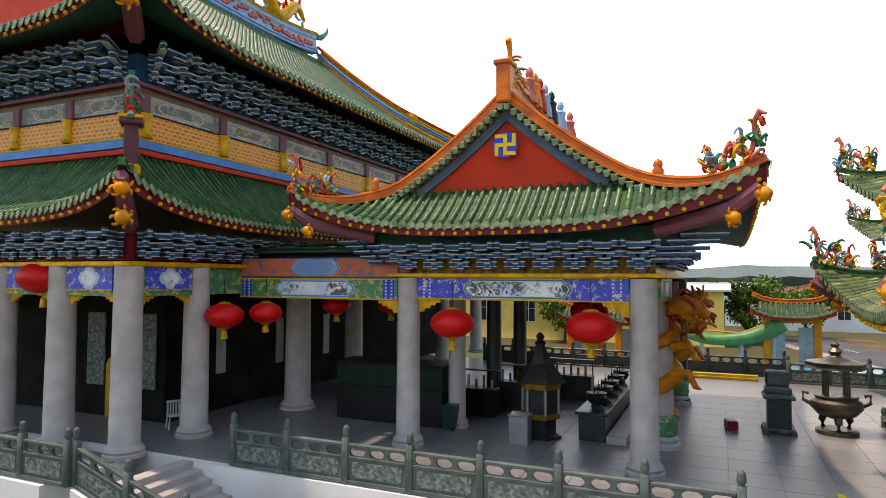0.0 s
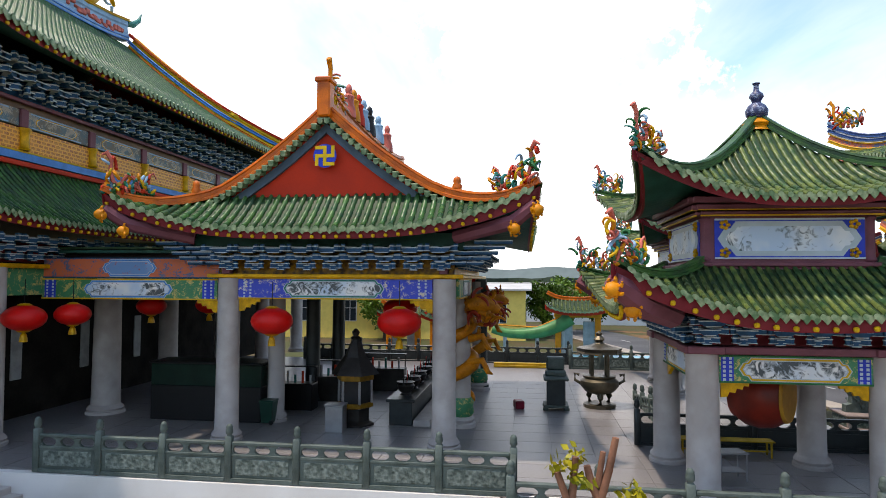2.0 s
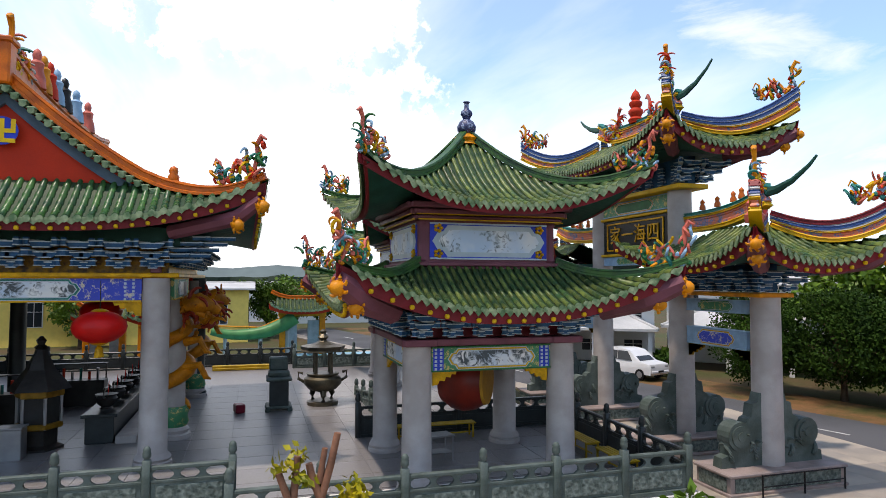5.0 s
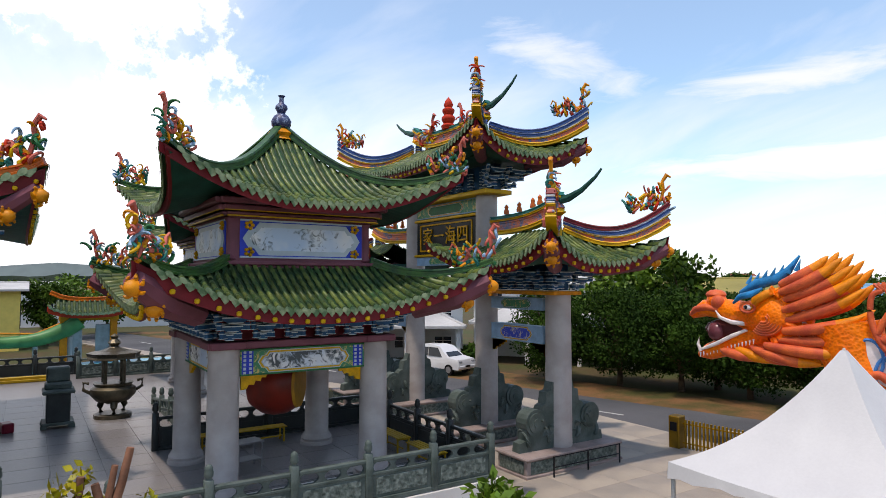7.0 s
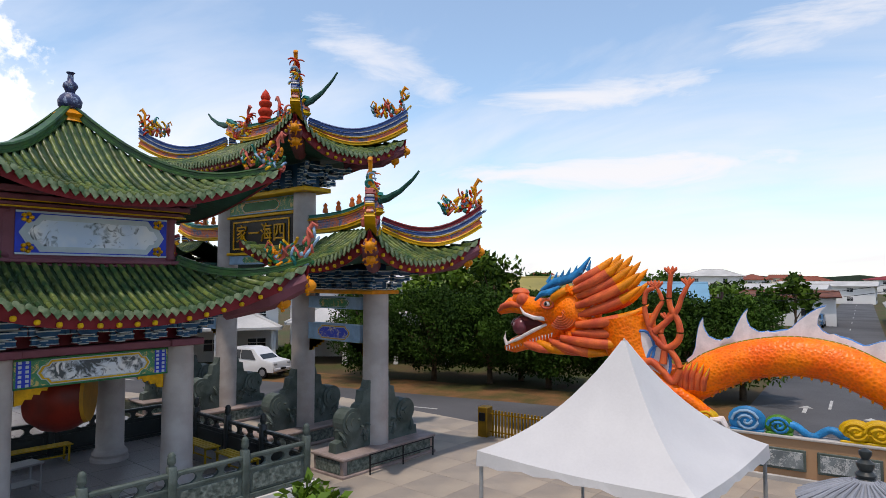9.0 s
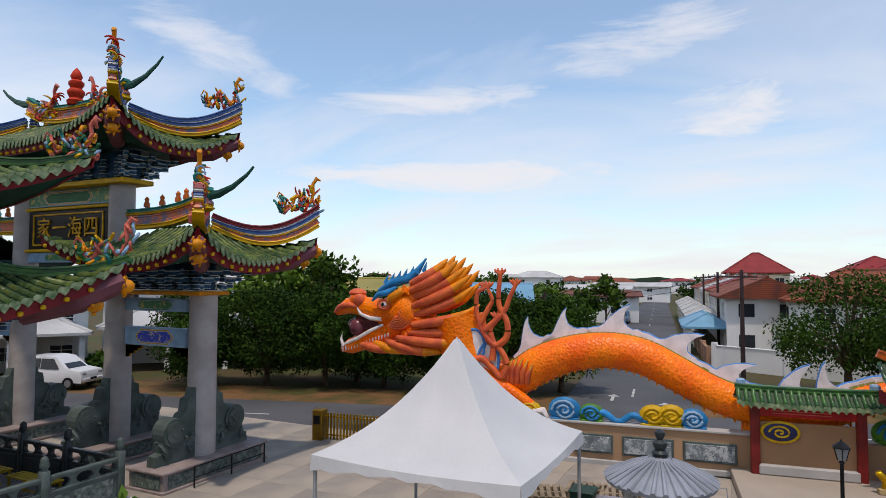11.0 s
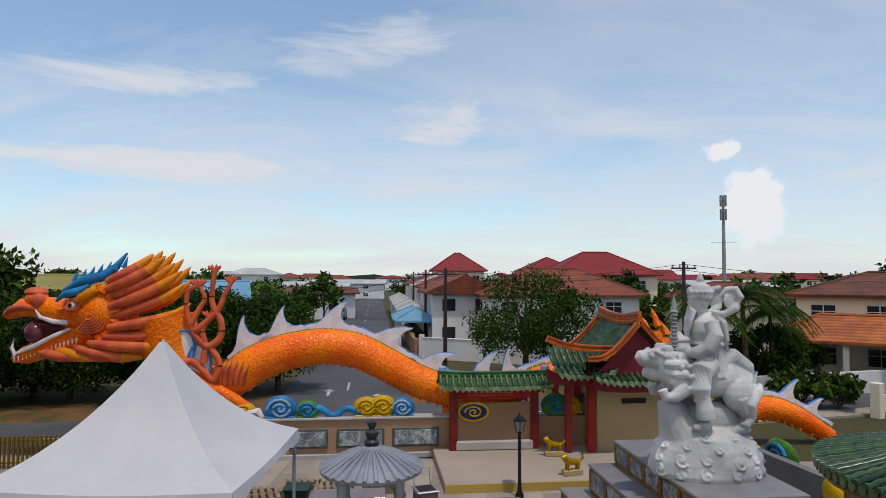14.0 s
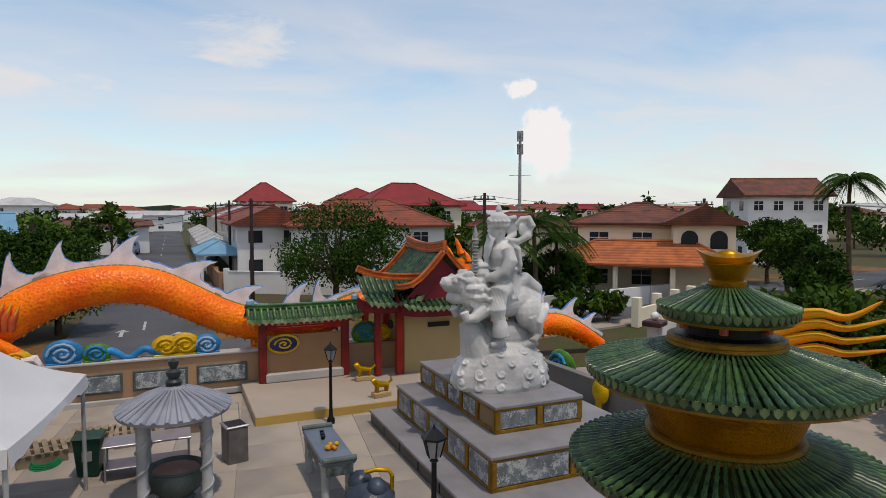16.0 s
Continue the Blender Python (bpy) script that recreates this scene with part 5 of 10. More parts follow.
# ---- gateway of three bays ----
def gateway():
    gx, gy = 14.1, 21.15
    th = thing("gateway", "three-bay temple gateway with swept tiled roofs and granite columns", "gateway", (gx, gy, LOW))
    Z = -LOW
    cols = (-6.3, -2.55, 2.55, 6.3)
    for i, y in enumerate(cols):
        column(th, 0, y, 0.55 + 0.02, (8.1 if i in (1, 2) else 4.5) + Z, 0.42, 0.40, foot=False)
        pl = part("plinth", G().box((0.05, y, 0.3), (3.9, 1.35, 0.5), 0.02).box((0.05, y, 0.56), (4.05, 1.5, 0.10), 0.03).box((0.05, y, 0.05), (4.05, 1.5, 0.10), 0.02), mat("plinth_granite", (0.33, 0.27, 0.25), 0.6, fine=90), th, "granite plinth with carved sides")
        for s in (-1, 1):
            part("plinth_relief", G().box((0.05, y + s * 0.69, 0.3), (3.6, 0.02, 0.36), 0.005), STONE_REL, pl)
        part("plinth_relief", G().box((-1.92, y, 0.3), (0.02, 1.1, 0.36), 0.005), STONE_REL, pl)
        for s in (-1, 1):
            # carved drum stone: stepped scroll with a round drum
            ds = G()
            poly = [(0.3, 0.0), (1.75, 0.0), (1.72, 0.28), (1.5, 0.34), (1.5, 0.9), (1.3, 1.1), (1.0, 1.05), (0.85, 1.3), (0.72, 1.35), (0.66, 1.7), (0.5, 1.75), (0.42, 2.0), (0.3, 2.0)]
            ds.prism([(s * a, b) for a, b in poly], (0, y - 0.17, 0.61), (1, 0, 0), (0, 0, 1), (0, 0.34, 0))
            dsp = part("drum_stone", ds, STONE, th, "dark carved drum stone")
            dr = G()
            for sy in (-1, 1):
                for r, o in ((0.40, 0.24), (0.30, 0.28), (0.13, 0.31)):
                    dr.prism([(r * math.cos(2 * math.pi * k / 18), r * math.sin(2 * math.pi * k / 18)) for k in range(18)], (s * 1.15, y, 0.61 + 0.85), (1, 0, 0), (0, 0, 1), (0, sy * o, 0))
            part("drum", dr, STONE, dsp)
            kn = G()
            rnd = random.Random(i * 2 + s)
            for k in range(9):
                curl(kn, (s * rnd.uniform(0.45, 1.5), y + rnd.choice((-0.18, 0.18)), 0.7 + rnd.uniform(0, 0.5)), (s * 0.3, 0, 1), 0.5, rnd, r=0.07, plane=(0, 1, 0))
            part("scroll_relief", kn, STONE, dsp, kind="stuff")

    def hip(cy, a, b, z0, h, lift, run, seed, one_end=0):
        """A hipped roof over the bay; its tall hip ridges sweep up at the corners."""
        rf = part("roof", G().box((0, cy, z0 + 0.1 + Z), (2 * a - 2.0, 2 * b - 2.0, 0.12)), SOFFIT, th)
        T0 = Matrix.Translation((0, cy, Z))
        tall = h / a
        for k, (w, o, q) in enumerate(((a, b, run), (b, a, a), (a, b, run), (b, a, a))):
            sd = Side(T0 @ R90[k] @ Matrix.Translation((0, -o, 0)), w, q, q, z0, h, lift, 0.35, 0.45, 2.6, k=(a / run if k % 2 == 0 else run / a))
            if one_end and k == (2 if one_end < 0 else 0):
                continue
            tiled(rf, sd, TILE_OLD, TILE_EDGE, 0.2, 0.056, MAROON, under=1.1, rows_as_parts=(k in (0, 3)))
        for sx in (-1, 1):
            for sy in (-1, 1):
                if one_end and sy == -one_end:
                    continue
                k = {(1, -1): 0, (1, 1): 1, (-1, 1): 2, (-1, -1): 3}[sx, sy]
                w, o, q = ((a, b, run), (b, a, a), (a, b, run), (b, a, a))[k]
                kk = a / run if k % 2 == 0 else run / a
                sd = Side(T0 @ R90[k] @ Matrix.Translation((0, -o, 0)), w, q, q, z0, h, lift, 0.35, 0.45, 2.6, k=kk)
                path = [sd.at(w - kk * qq, qq, 0.02) for qq in [lerp(q * 0.95, 0, i / 12) for i in range(13)]]
                for mt, dz, hh, ww in ((YELLOW, 0.0, 0.13, 0.30), (ORNG, 0.13, 0.20, 0.20), (YELLOW, 0.33, 0.05, 0.26), (WHITE, 0.38, 0.06, 0.24), (NAVY, 0.44, 0.12, 0.26), (WHITE, 0.56, 0.06, 0.24), (NAVY if seed < 80 else MAROON, 0.62, 0.14, 0.26)):
                    ridge(rf, [p + Vector((0, 0, dz * (0.55 + 0.45 * i / 12) + 0.30 * (i / 12) ** 3)) for i, p in enumerate(path)], ww, hh, mt, "hip_ridge", "layered painted hip ridge")
                dg = Vector((sx * a, sy * run, 0)).normalized()
                ornament(rf, path[-1] - dg * 0.65 + Vector((0, 0, 0.95)), dg, 1.25, seed + k, count=18, cols=(PINK, AMBER, SKYB, YELLOW, RED, TEAL))
                part("corner_beam", G().tube([path[-1] + Vector((0, 0, -0.42)) - dg * 0.1, path[-3] + Vector((0, 0, -0.55)) - dg * 0.2, path[-8] + Vector((0, 0, -0.75))], [0.18, 0.26, 0.22], 8), PLUM, rf)
                for dz, dd in ((-0.5, 0.10), (-0.85, 0.5)):
                    lion_knob(rf, path[-1] + Vector((0, 0, dz)) - dg * dd, 0.15, dg)
        y_a, y_b = cy - b + run, cy + b - run
        if one_end < 0:
            y_b = cy + b
        elif one_end > 0:
            y_a = cy - b
        zr = z0 + h + Z
        bow = lambda i: 0.55 * abs(i / 6 - 1) ** 3 if not one_end else 0.55 * (((12 - i) if one_end < 0 else i) / 12) ** 4
        rp = [(0, lerp(y_a - 0.2, y_b + 0.2, i / 12), zr + bow(i)) for i in range(13)]
        for mt, dz, hh, ww in ((YELLOW, 0.0, 0.14, 0.34), (ORNG, 0.14, 0.32, 0.24), (YELLOW, 0.46, 0.08, 0.32), (TEAL, 0.54, 0.12, 0.28)):
            ridge(rf, [Vector(p) + Vector((0, 0, dz)) for p in rp], ww, hh, mt, "main_ridge", "layered painted main ridge")
        for e, s in ((rp[0], -1), (rp[-1], 1)):
            if one_end == -s:
                continue
            e = Vector(e)
            part("ridge_tail", G().tube([e + Vector((0, -s * 0.5, 0.35)), e + Vector((0, s * 0.3, 0.42)), e + Vector((0, s * 0.85, 0.60)), e + Vector((0, s * 1.4, 0.92)), e + Vector((0, s * 1.65, 1.14))], [0.15, 0.13, 0.09, 0.06, 0.04], 7, flat=0.6), SOFFIT, rf, "dark green swallow tail")
        return rf, rp

    main, rp = hip(0, 2.15, 4.95, 9.25, 1.2, 0.85, 2.5, 70)
    mid = Vector(rp[6])
    part("pagoda_finial", G().lathe([(0.26, 0.6), (0.3, 0.75), (0.2, 0.85), (0.28, 1.0), (0.28, 1.1), (0.18, 1.2), (0.25, 1.32), (0.25, 1.42), (0.15, 1.5), (0.2, 1.62), (0.12, 1.8), (0.0, 1.95)], mid, 10), RED, main, "red pagoda finial", smooth=True)
    for s in (-1, 1):
        ornament(main, mid + Vector((-0.1, s * 1.5, 0.45)), (0, -s, 0), 1.3, 90 + s, cols=(AMBER, PINK, YELLOW, RED, SKYB))
    for s in (-1, 1):
        side, rq = hip(s * 5.42, 2.15, 2.9, 5.5, 1.08, 0.85, 2.0, 84 + s, one_end=s)
        for k in range(4):
            i = 8 - 2 * k if s < 0 else 4 + 2 * k
            part("ridge_beast", G().lathe([(0.0, 0), (0.10, 0.02), (0.10, 0.12), (0.06, 0.2), (0.08, 0.28), (0.0, 0.38)], Vector(rq[min(max(i, 3), 10)]) + Vector((0, 0, 0.68)), 7), ORANGE, side, smooth=True)
        part("pagoda_finial", G().lathe([(0.22, 0.3), (0.25, 0.5), (0.14, 0.6), (0.2, 0.8), (0.12, 0.9), (0.17, 1.1), (0.1, 1.2), (0.13, 1.4), (0.06, 1.6), (0.09, 1.8), (0.0, 2.0)], (-1.9, s * 8.0, 6.15 + Z), 9), PINK, side, "pink tiered finial", smooth=True)

    # beams, brackets and boards
    f3 = Matrix.Rotation(radians(90), 3, "Z")
    for y, z, L_, mt, w, h in ((0, 8.15, 6.6, YELLOW, 1.2, 0.16), (0, 7.42, 4.7, YELLOW, 0.5, 0.10), (0, 5.96, 4.7, YELLOW, 0.5, 0.10), (-4.45, 4.56, 4.6, AMBER, 1.2, 0.12), (4.45, 4.56, 4.6, AMBER, 1.2, 0.12)):
        part("beam", G().box((0, y, z + Z), (L_, w, h), 0.02, f3), mt, th)
    for s in (-1, 1):
        nr = Vector((s, 0, 0))
        a, b = Vector((s * 0.25, 3.0 * -s, 8.28 + Z)), Vector((s * 0.25, 3.0 * s, 8.28 + Z))
        brackets(th, b if s < 0 else a, a if s < 0 else b, 8, scale=1.1)
        for c in (-4.4, 4.4):
            p, q = Vector((s * 0.25, c - s * 2.0, 4.66 + Z)), Vector((s * 0.25, c + s * 2.0, 4.66 + Z))
            brackets(th, p, q, 5, scale=1.0)
        panel(th, (s * 0.16, 0, 7.78 + Z), (0, -1 if s < 0 else 1, 0), 4.3, 0.55, SKYB, FILIG, (2.6, GOLD, GREEN), out=nr)
        panel(th, (s * 0.16, 0, 5.72 + Z), (0, -1 if s < 0 else 1, 0), 4.3, 0.34, SKYB, SKYB, (2.4, GREEN, FILIG), out=nr)
        for c in (-4.4, 4.4):
            panel(th, (s * 0.16, c, 4.18 + Z), (0, -1 if s < 0 else 1, 0), 2.7, 0.40, SKYB, SKYB, (1.6, GREEN, FILIG), out=nr)
            panel(th, (s * 0.16, c, 3.18 + Z), (0, -1 if s < 0 else 1, 0), 2.7, 0.56, SKYB, SKYB, (1.7, GOLD, FILI), out=nr)
            for e in (-1, 1):
                spandrel(th, (0, c + e * 1.45, 2.88 + Z), (0, -e, 0), 0.75)
        for e in (-1, 1):
            y = e * 2.6
            brackets(th, Vector((-0.9 * -e, y + e * 0.5, 8.28 + Z)), Vector((0.9 * -e, y + e * 0.5, 8.28 + Z)), 2, scale=1.1) if s > 0 else None
            brackets(th, Vector((-0.9 * -e, e * 6.5, 4.66 + Z)), Vector((0.9 * -e, e * 6.5, 4.66 + Z)), 2, scale=1.0) if s > 0 else None
    part("bracket_board", G().box((0, 0, 8.7 + Z), (6.4, 0.3, 0.95), 0, f3), BLUE, th)
    for c in (-4.4, 4.4):
        part("bracket_board", G().box((0, c, 5.05 + Z), (4.4, 0.3, 0.8), 0, f3), BLUE, th)
    # the name board, read from right to left
    pq = part("name_board", G().box((0, 0, 6.69 + Z), (4.35, 0.3, 1.36), 0.02, f3), BLACK, th, "black name board with gold characters")
    part("board_rim", G().box((-0.17, 0, 7.22 + Z), (3.7, 0.05, 0.06), 0.01, f3).box((-0.17, 0, 6.16 + Z), (3.7, 0.05, 0.06), 0.01, f3).box((-0.17, 1.85, 6.69 + Z), (0.06, 0.05, 1.1), 0.01, f3).box((-0.17, -1.85, 6.69 + Z), (0.06, 0.05, 1.1), 0.01, f3), GOLD, pq)
    for i, ch in enumerate("家一海四"):
        cu = bpy.data.curves.new("character", "FONT")
        cu.body, cu.size, cu.extrude, cu.align_x, cu.align_y = ch, 0.78, 0.02, "CENTER", "CENTER"
        cu.materials.append(GOLD)
        ob = new("character", cu)
        ob.parent = pq
        ob.matrix_basis = Matrix.Translation((-0.18, 1.26 - 0.84 * i, 6.69 + Z)) @ Euler((radians(90), 0, radians(-90))).to_matrix().to_4x4()
    return th


gateway()


# ---- white tent ----
TENTM = mat("white_tent_cloth", (0.60, 0.60, 0.60), 0.6, scale=2.0, var=0.05, fine=18, bump=0.1, col2=(0.54, 0.54, 0.545))
tent = thing("tent", "white pagoda tent with drooping cloth valance", "tent", (12.15, 5.55, LOW))
half, ez, pz = 2.12, 2.42, 4.55
for k in range(4):
    g = G()
    rows_ = []
    for j in range(13):
        t = j / 12
        r = lerp(half, 0.04, t)
        z = ez + (pz - ez) * (0.42 * t + 0.58 * t ** 2.3)
        rows_.append([R90[k] @ Vector((lerp(-r, r, i / 12), -r, z - 0.07 * (1 - t) * math.sin(math.pi * i / 12))) for i in range(13)])
    g.sheet(rows_)
    part("canopy", g, TENTM, tent, smooth=True)
    v = G()
    v.sheet([[R90[k] @ Vector((lerp(-half, half, i / 16), -half, ez - 0.07 * math.sin(math.pi * i / 16))) for i in range(17)],
             [R90[k] @ Vector((lerp(-half, half, i / 16), -half - 0.03, ez - 0.30 + 0.10 * math.sin(math.pi * i / 16) + 0.03 * math.sin(i * 2.1))) for i in range(17)]])
    part("valance", v, TENTM, tent)
    part("leg", G().tube([R90[k] @ Vector((half - 0.06, -half + 0.06, 0)), R90[k] @ Vector((half - 0.06, -half + 0.06, ez))], 0.04, 8), STONE_GREY, tent, "grey steel leg")
part("mast_cap", G().tube([(0, 0, pz - 0.15), (0, 0, pz + 0.04)], [0.06, 0.02], 8), TENTM, tent)

# ---- dragon wall, a little turned from the temple's lines ----
EAST = 7.1
WALLP = mat("tan_wall_render", (0.42, 0.27, 0.17), 0.8, scale=1.2, var=0.08, fine=30, col2=(0.36, 0.23, 0.145))
COPING = mat("grey_coping", (0.48, 0.46, 0.44), 0.8, scale=2, var=0.12)
SCALE = mat("orange_dragon_scales", (1.0, 0.262, 0.006), 0.38, scale=3, var=0.22, fine=11, bump=1.0, col2=(0.92, 0.165, 0.005), kind="cells")
CORAL = mat("coral_paint", (0.72, 0.17, 0.075), 0.5, scale=7, var=0.2, fine=26, bump=0.6, col2=(0.52, 0.10, 0.06))
SPINE = mat("white_spine_paint", (0.86, 0.80, 0.79), 0.6, scale=8, var=0.12, fine=18)
DBLUE = mat("cloud_blue_paint", (0.04, 0.26, 0.56), 0.45, scale=7, var=0.25, fine=20, bump=0.5)
DGREEN = mat("cloud_green_paint", (0.10, 0.28, 0.05), 0.45, scale=7, var=0.25, fine=20, bump=0.5)
DYEL = mat("cloud_yellow_paint", (0.75, 0.48, 0.03), 0.45, scale=7, var=0.2, fine=20, bump=0.5)
TIP = mat("orange_yellow_paint", (0.84, 0.29, 0.02), 0.45, scale=7, var=0.2, fine=24, bump=0.5)


def ball(g, c, r, n=12, m=None):
    """An ellipsoid of radii r about c."""
    c = Vector(c)
    rings = []
    for i in range(n // 2 + 1):
        a = math.pi * i / (n // 2)
        ring = []
        for k in range(n):
            b = 2 * math.pi * k / n
            p = Vector((r[0] * math.sin(a) * math.cos(b), r[1] * math.sin(a) * math.sin(b), r[2] * math.cos(a)))
            ring.append(c + (m @ p if m else p))
        rings.append(ring + [ring[0]])
    return g.sheet(rings)


def smooth_path(keys, n):
    """Points spread evenly through the keys on a Catmull-Rom curve; each key may carry a radius last."""
    keys = [Vector(k) if len(k) < 4 else np.array(k, float) for k in keys]
    keys = [np.array(k, float) for k in keys]
    out_ = []
    for i in range(n + 1):
        t = i / n * (len(keys) - 1)
        j = min(int(t), len(keys) - 2)
        f = t - j
        p0, p1, p2, p3 = keys[max(j - 1, 0)], keys[j], keys[j + 1], keys[min(j + 2, len(keys) - 1)]
        out_.append(0.5 * (2 * p1 + (p2 - p0) * f + (2 * p0 - 5 * p1 + 4 * p2 - p3) * f * f + (3 * p1 - p0 - 3 * p2 + p3) * f ** 3))
    return out_


wall = thing("wall_east", "tan rendered boundary wall with grey coping and stone reliefs", "wall", (20.6, 2.5, 0), EAST, kind="structure")
part("wall_body", G().box((0.15, 0.1, -0.2), (0.3, 7.5, 1.26)), WALLP, wall)
part("wall_body", G().box((0.2, -8.4, -0.2), (0.3, 6.2, 1.2)), WALLP, wall)
part("coping", G().box((0.15, 0.1, 0.47), (0.45, 7.6, 0.08), 0.02), COPING, wall)
for u0, u1 in ((2.66, 1.45), (1.18, -0.34), (-0.60, -2.10)):
    c, w = (u0 + u1) / 2, u0 - u1
    fr = part("relief_frame", G().box((-0.03, c, -0.15), (0.06, w, 0.60), 0.015), STONE, wall, "grey stone relief panel")
    part("relief", G().box((-0.07, c, -0.15), (0.03, w - 0.14, 0.46), 0.008), RELIEF, fr)
part("plinth", G().box((-0.06, 0.1, -0.72), (0.12, 7.4, 0.18), 0.02), COPING, wall)

# cloud scrolls stand on the coping
for u, z, r, mt, lab in ((4.1, 0.72, 0.30, DYEL, "yellow"), (2.97, 0.80, 0.42, DBLUE, "blue"), (2.12, 0.74, 0.32, DGREEN, "green"), (0.25, 0.80, 0.34, DYEL, "yellow"), (-0.28, 0.82, 0.36, DYEL, "yellow"), (-0.91, 0.76, 0.34, DBLUE, "blue"), (-6.05, 0.75, 0.40, DGREEN, "green"), (-6.6, 0.7, 0.3, DYEL, "yellow")):
    cl = thing("cloud_scroll", "%s painted cement cloud scroll on the wall" % lab, "cloud ornament", (wall.matrix_basis @ Vector((0.15, u, 0.5))), EAST, group="cloud scrolls")
    g = G()
    ball(g, (0, 0, z - 0.5), (0.16, r * 1.25, r), 16)
    body = part("cloud_body", g, mt, cl, smooth=True)
    sp = G()
    sp.tube([(-0.15 - 0.02 * math.cos(i), (r * 0.95 * (1 - i / 26)) * math.cos(i * 0.55), z - 0.5 + (r * 0.8 * (1 - i / 26)) * math.sin(i * 0.55)) for i in range(26)], 0.045, 6)
    part("spiral", sp, DBLUE if mt is DGREEN else (SKYB if mt is DBLUE else YELLOW), body, "raised spiral")
    part("foot", G().box((0, 0, 0.03), (0.3, r * 2.2, 0.07), 0.02), mt, cl)
wv = thing("cloud_ribbon", "blue painted cement cloud ribbon on the wall", "cloud ornament", wall.matrix_basis @ Vector((0.15, 1.25, 0.5)), EAST)
pts = [(0, 0.75 - 1.6 * i / 20, 0.12 + 0.10 * math.sin(i * 0.55) + 0.1 * abs(i / 10 - 1)) for i in range(21)]
part("ribbon", G().tube(pts, [0.13 - 0.03 * math.sin(math.pi * i / 20) for i in range(21)], 8), DBLUE, wv, smooth=True)


def dragon():
    th = thing("dragon", "huge orange dragon with scales, white spines and coral antlers", "dragon sculpture", (20.6, 2.5, 0), EAST)
    X = 0.75
    body_keys = [(X, 6.75, 3.7, 0.95), (X, 6.5, 2.6, 0.85), (X, 5.7, 1.75, 0.68), (X, 4.7, 1.65, 0.60), (X, 3.9, 2.12, 0.62), (X, 2.9, 2.52, 0.60), (X, 1.7, 2.70, 0.59), (X, 0.6, 2.55, 0.58), (X, -0.4, 2.08, 0.56),
                 (X, -1.4, 1.55, 0.54), (X, -2.4, 1.2, 0.53), (X, -3.6, 1.0, 0.5), (X, -4.7, 1.15, 0.46), (X, -5.8, 1.6, 0.42), (X, -7.0, 1.75, 0.40), (X, -9.0, 1.2, 0.40), (X, -11.0, 0.5, 0.42),
                 (X, -12.6, 0.25, 0.43), (X, -13.9, 0.4, 0.42), (X, -15.0, 0.1, 0.38), (X, -16.4, -0.7, 0.30)]
    sp = smooth_path(body_keys, 150)
    g = G().tube([p[:3] for p in sp], [p[3] for p in sp], 20, up=(1, 0, 0))
    bod = part("body", g, SCALE, th, "orange scaled body", smooth=True)
    # belly plates and the ridge band under the spines
    band = G()
    for i in range(1, 150):
        p, q = Vector(sp[i][:3]), Vector(sp[i - 1][:3])
        d = (p - q).normalized()
        up = Vector((1, 0, 0)).cross(d)
        up = up if up.z > 0 else -up
        if i % 2 == 0 and p.y < 5:
            part("belly_plate", G().box(p - up * sp[i][3] * 0.97 + Vector((-0.12, 0, 0)), (0.35, 0.06, 0.10), 0.02), TIP, bod)
        if p.y < 5.6:
            band.tube([q + up * sp[i - 1][3] * 0.97, p + up * sp[i][3] * 0.97], 0.10, 6, caps=False)
    part("back_band", band, mat("olive_band", (0.22, 0.20, 0.03), 0.5), bod, "olive band under the spines")
    # low scalloped white web that joins the spines
    web, rim = G(), G()
    top = []
    for i in range(30, 150):
        p, q = Vector(sp[i][:3]), Vector(sp[i - 1][:3])
        up = Vector((1, 0, 0)).cross((p - q).normalized())
        up = up if up.z > 0 else -up
        if p.y < 4.9:
            z = 0.13 + 0.05 * abs(math.sin(i * 0.75))
            top.append((p + up * sp[i][3] * 0.9, p + up * (sp[i][3] + z)))
    for x in (-0.06, 0.06):
        web.sheet([[a + Vector((x, 0, 0)), b + Vector((x, 0, 0))] for a, b in top])
    web.sheet([[b + Vector((-0.06, 0, 0)), b + Vector((0.06, 0, 0))] for a, b in top])
    rim.tube([b for a, b in top], 0.04, 6)
    part("spine_web", web, SPINE, bod, "low white web between the spines")
    part("web_edge", rim, BLUE_L, bod, "blue edge")
    # spines
    def spine(u, h, w, lean, blue=True):
        i = min(range(len(sp)), key=lambda k: abs(sp[k][1] - u) + (0 if sp[k][2] < 3.2 and k > 30 else 5))
        d = (Vector(sp[min(i + 3, 150)][:3]) - Vector(sp[max(i - 3, 0)][:3])).normalized()
        n = Vector((1, 0, 0)).cross(d)
        n = n if n.z > 0 else -n
        o = Vector(sp[i][:3]) + n * (sp[i][3] * 0.93)
        poly = [(-w * 0.78, 0.06), (-w * 0.55, h * 0.13), (-w * 0.36, h * 0.30), (-w * 0.2, h * 0.55), (lean * 0.3 - w * 0.05, h * 0.80), (lean * 0.62 + w * 0.04, h * 0.94), (lean + w * 0.12, h * 1.02), (lean * 0.8 + w * 0.06, h * 0.86), (lean * 0.5 + w * 0.07, h * 0.66), (lean * 0.25 + w * 0.12, h * 0.45), (w * 0.28, h * 0.28), (w * 0.42, h * 0.19), (w * 0.52, h * 0.22), (w * 0.62, h * 0.17), (w * 0.78, 0.06), (w * 0.78, -0.06), (-w * 0.78, -0.08)]
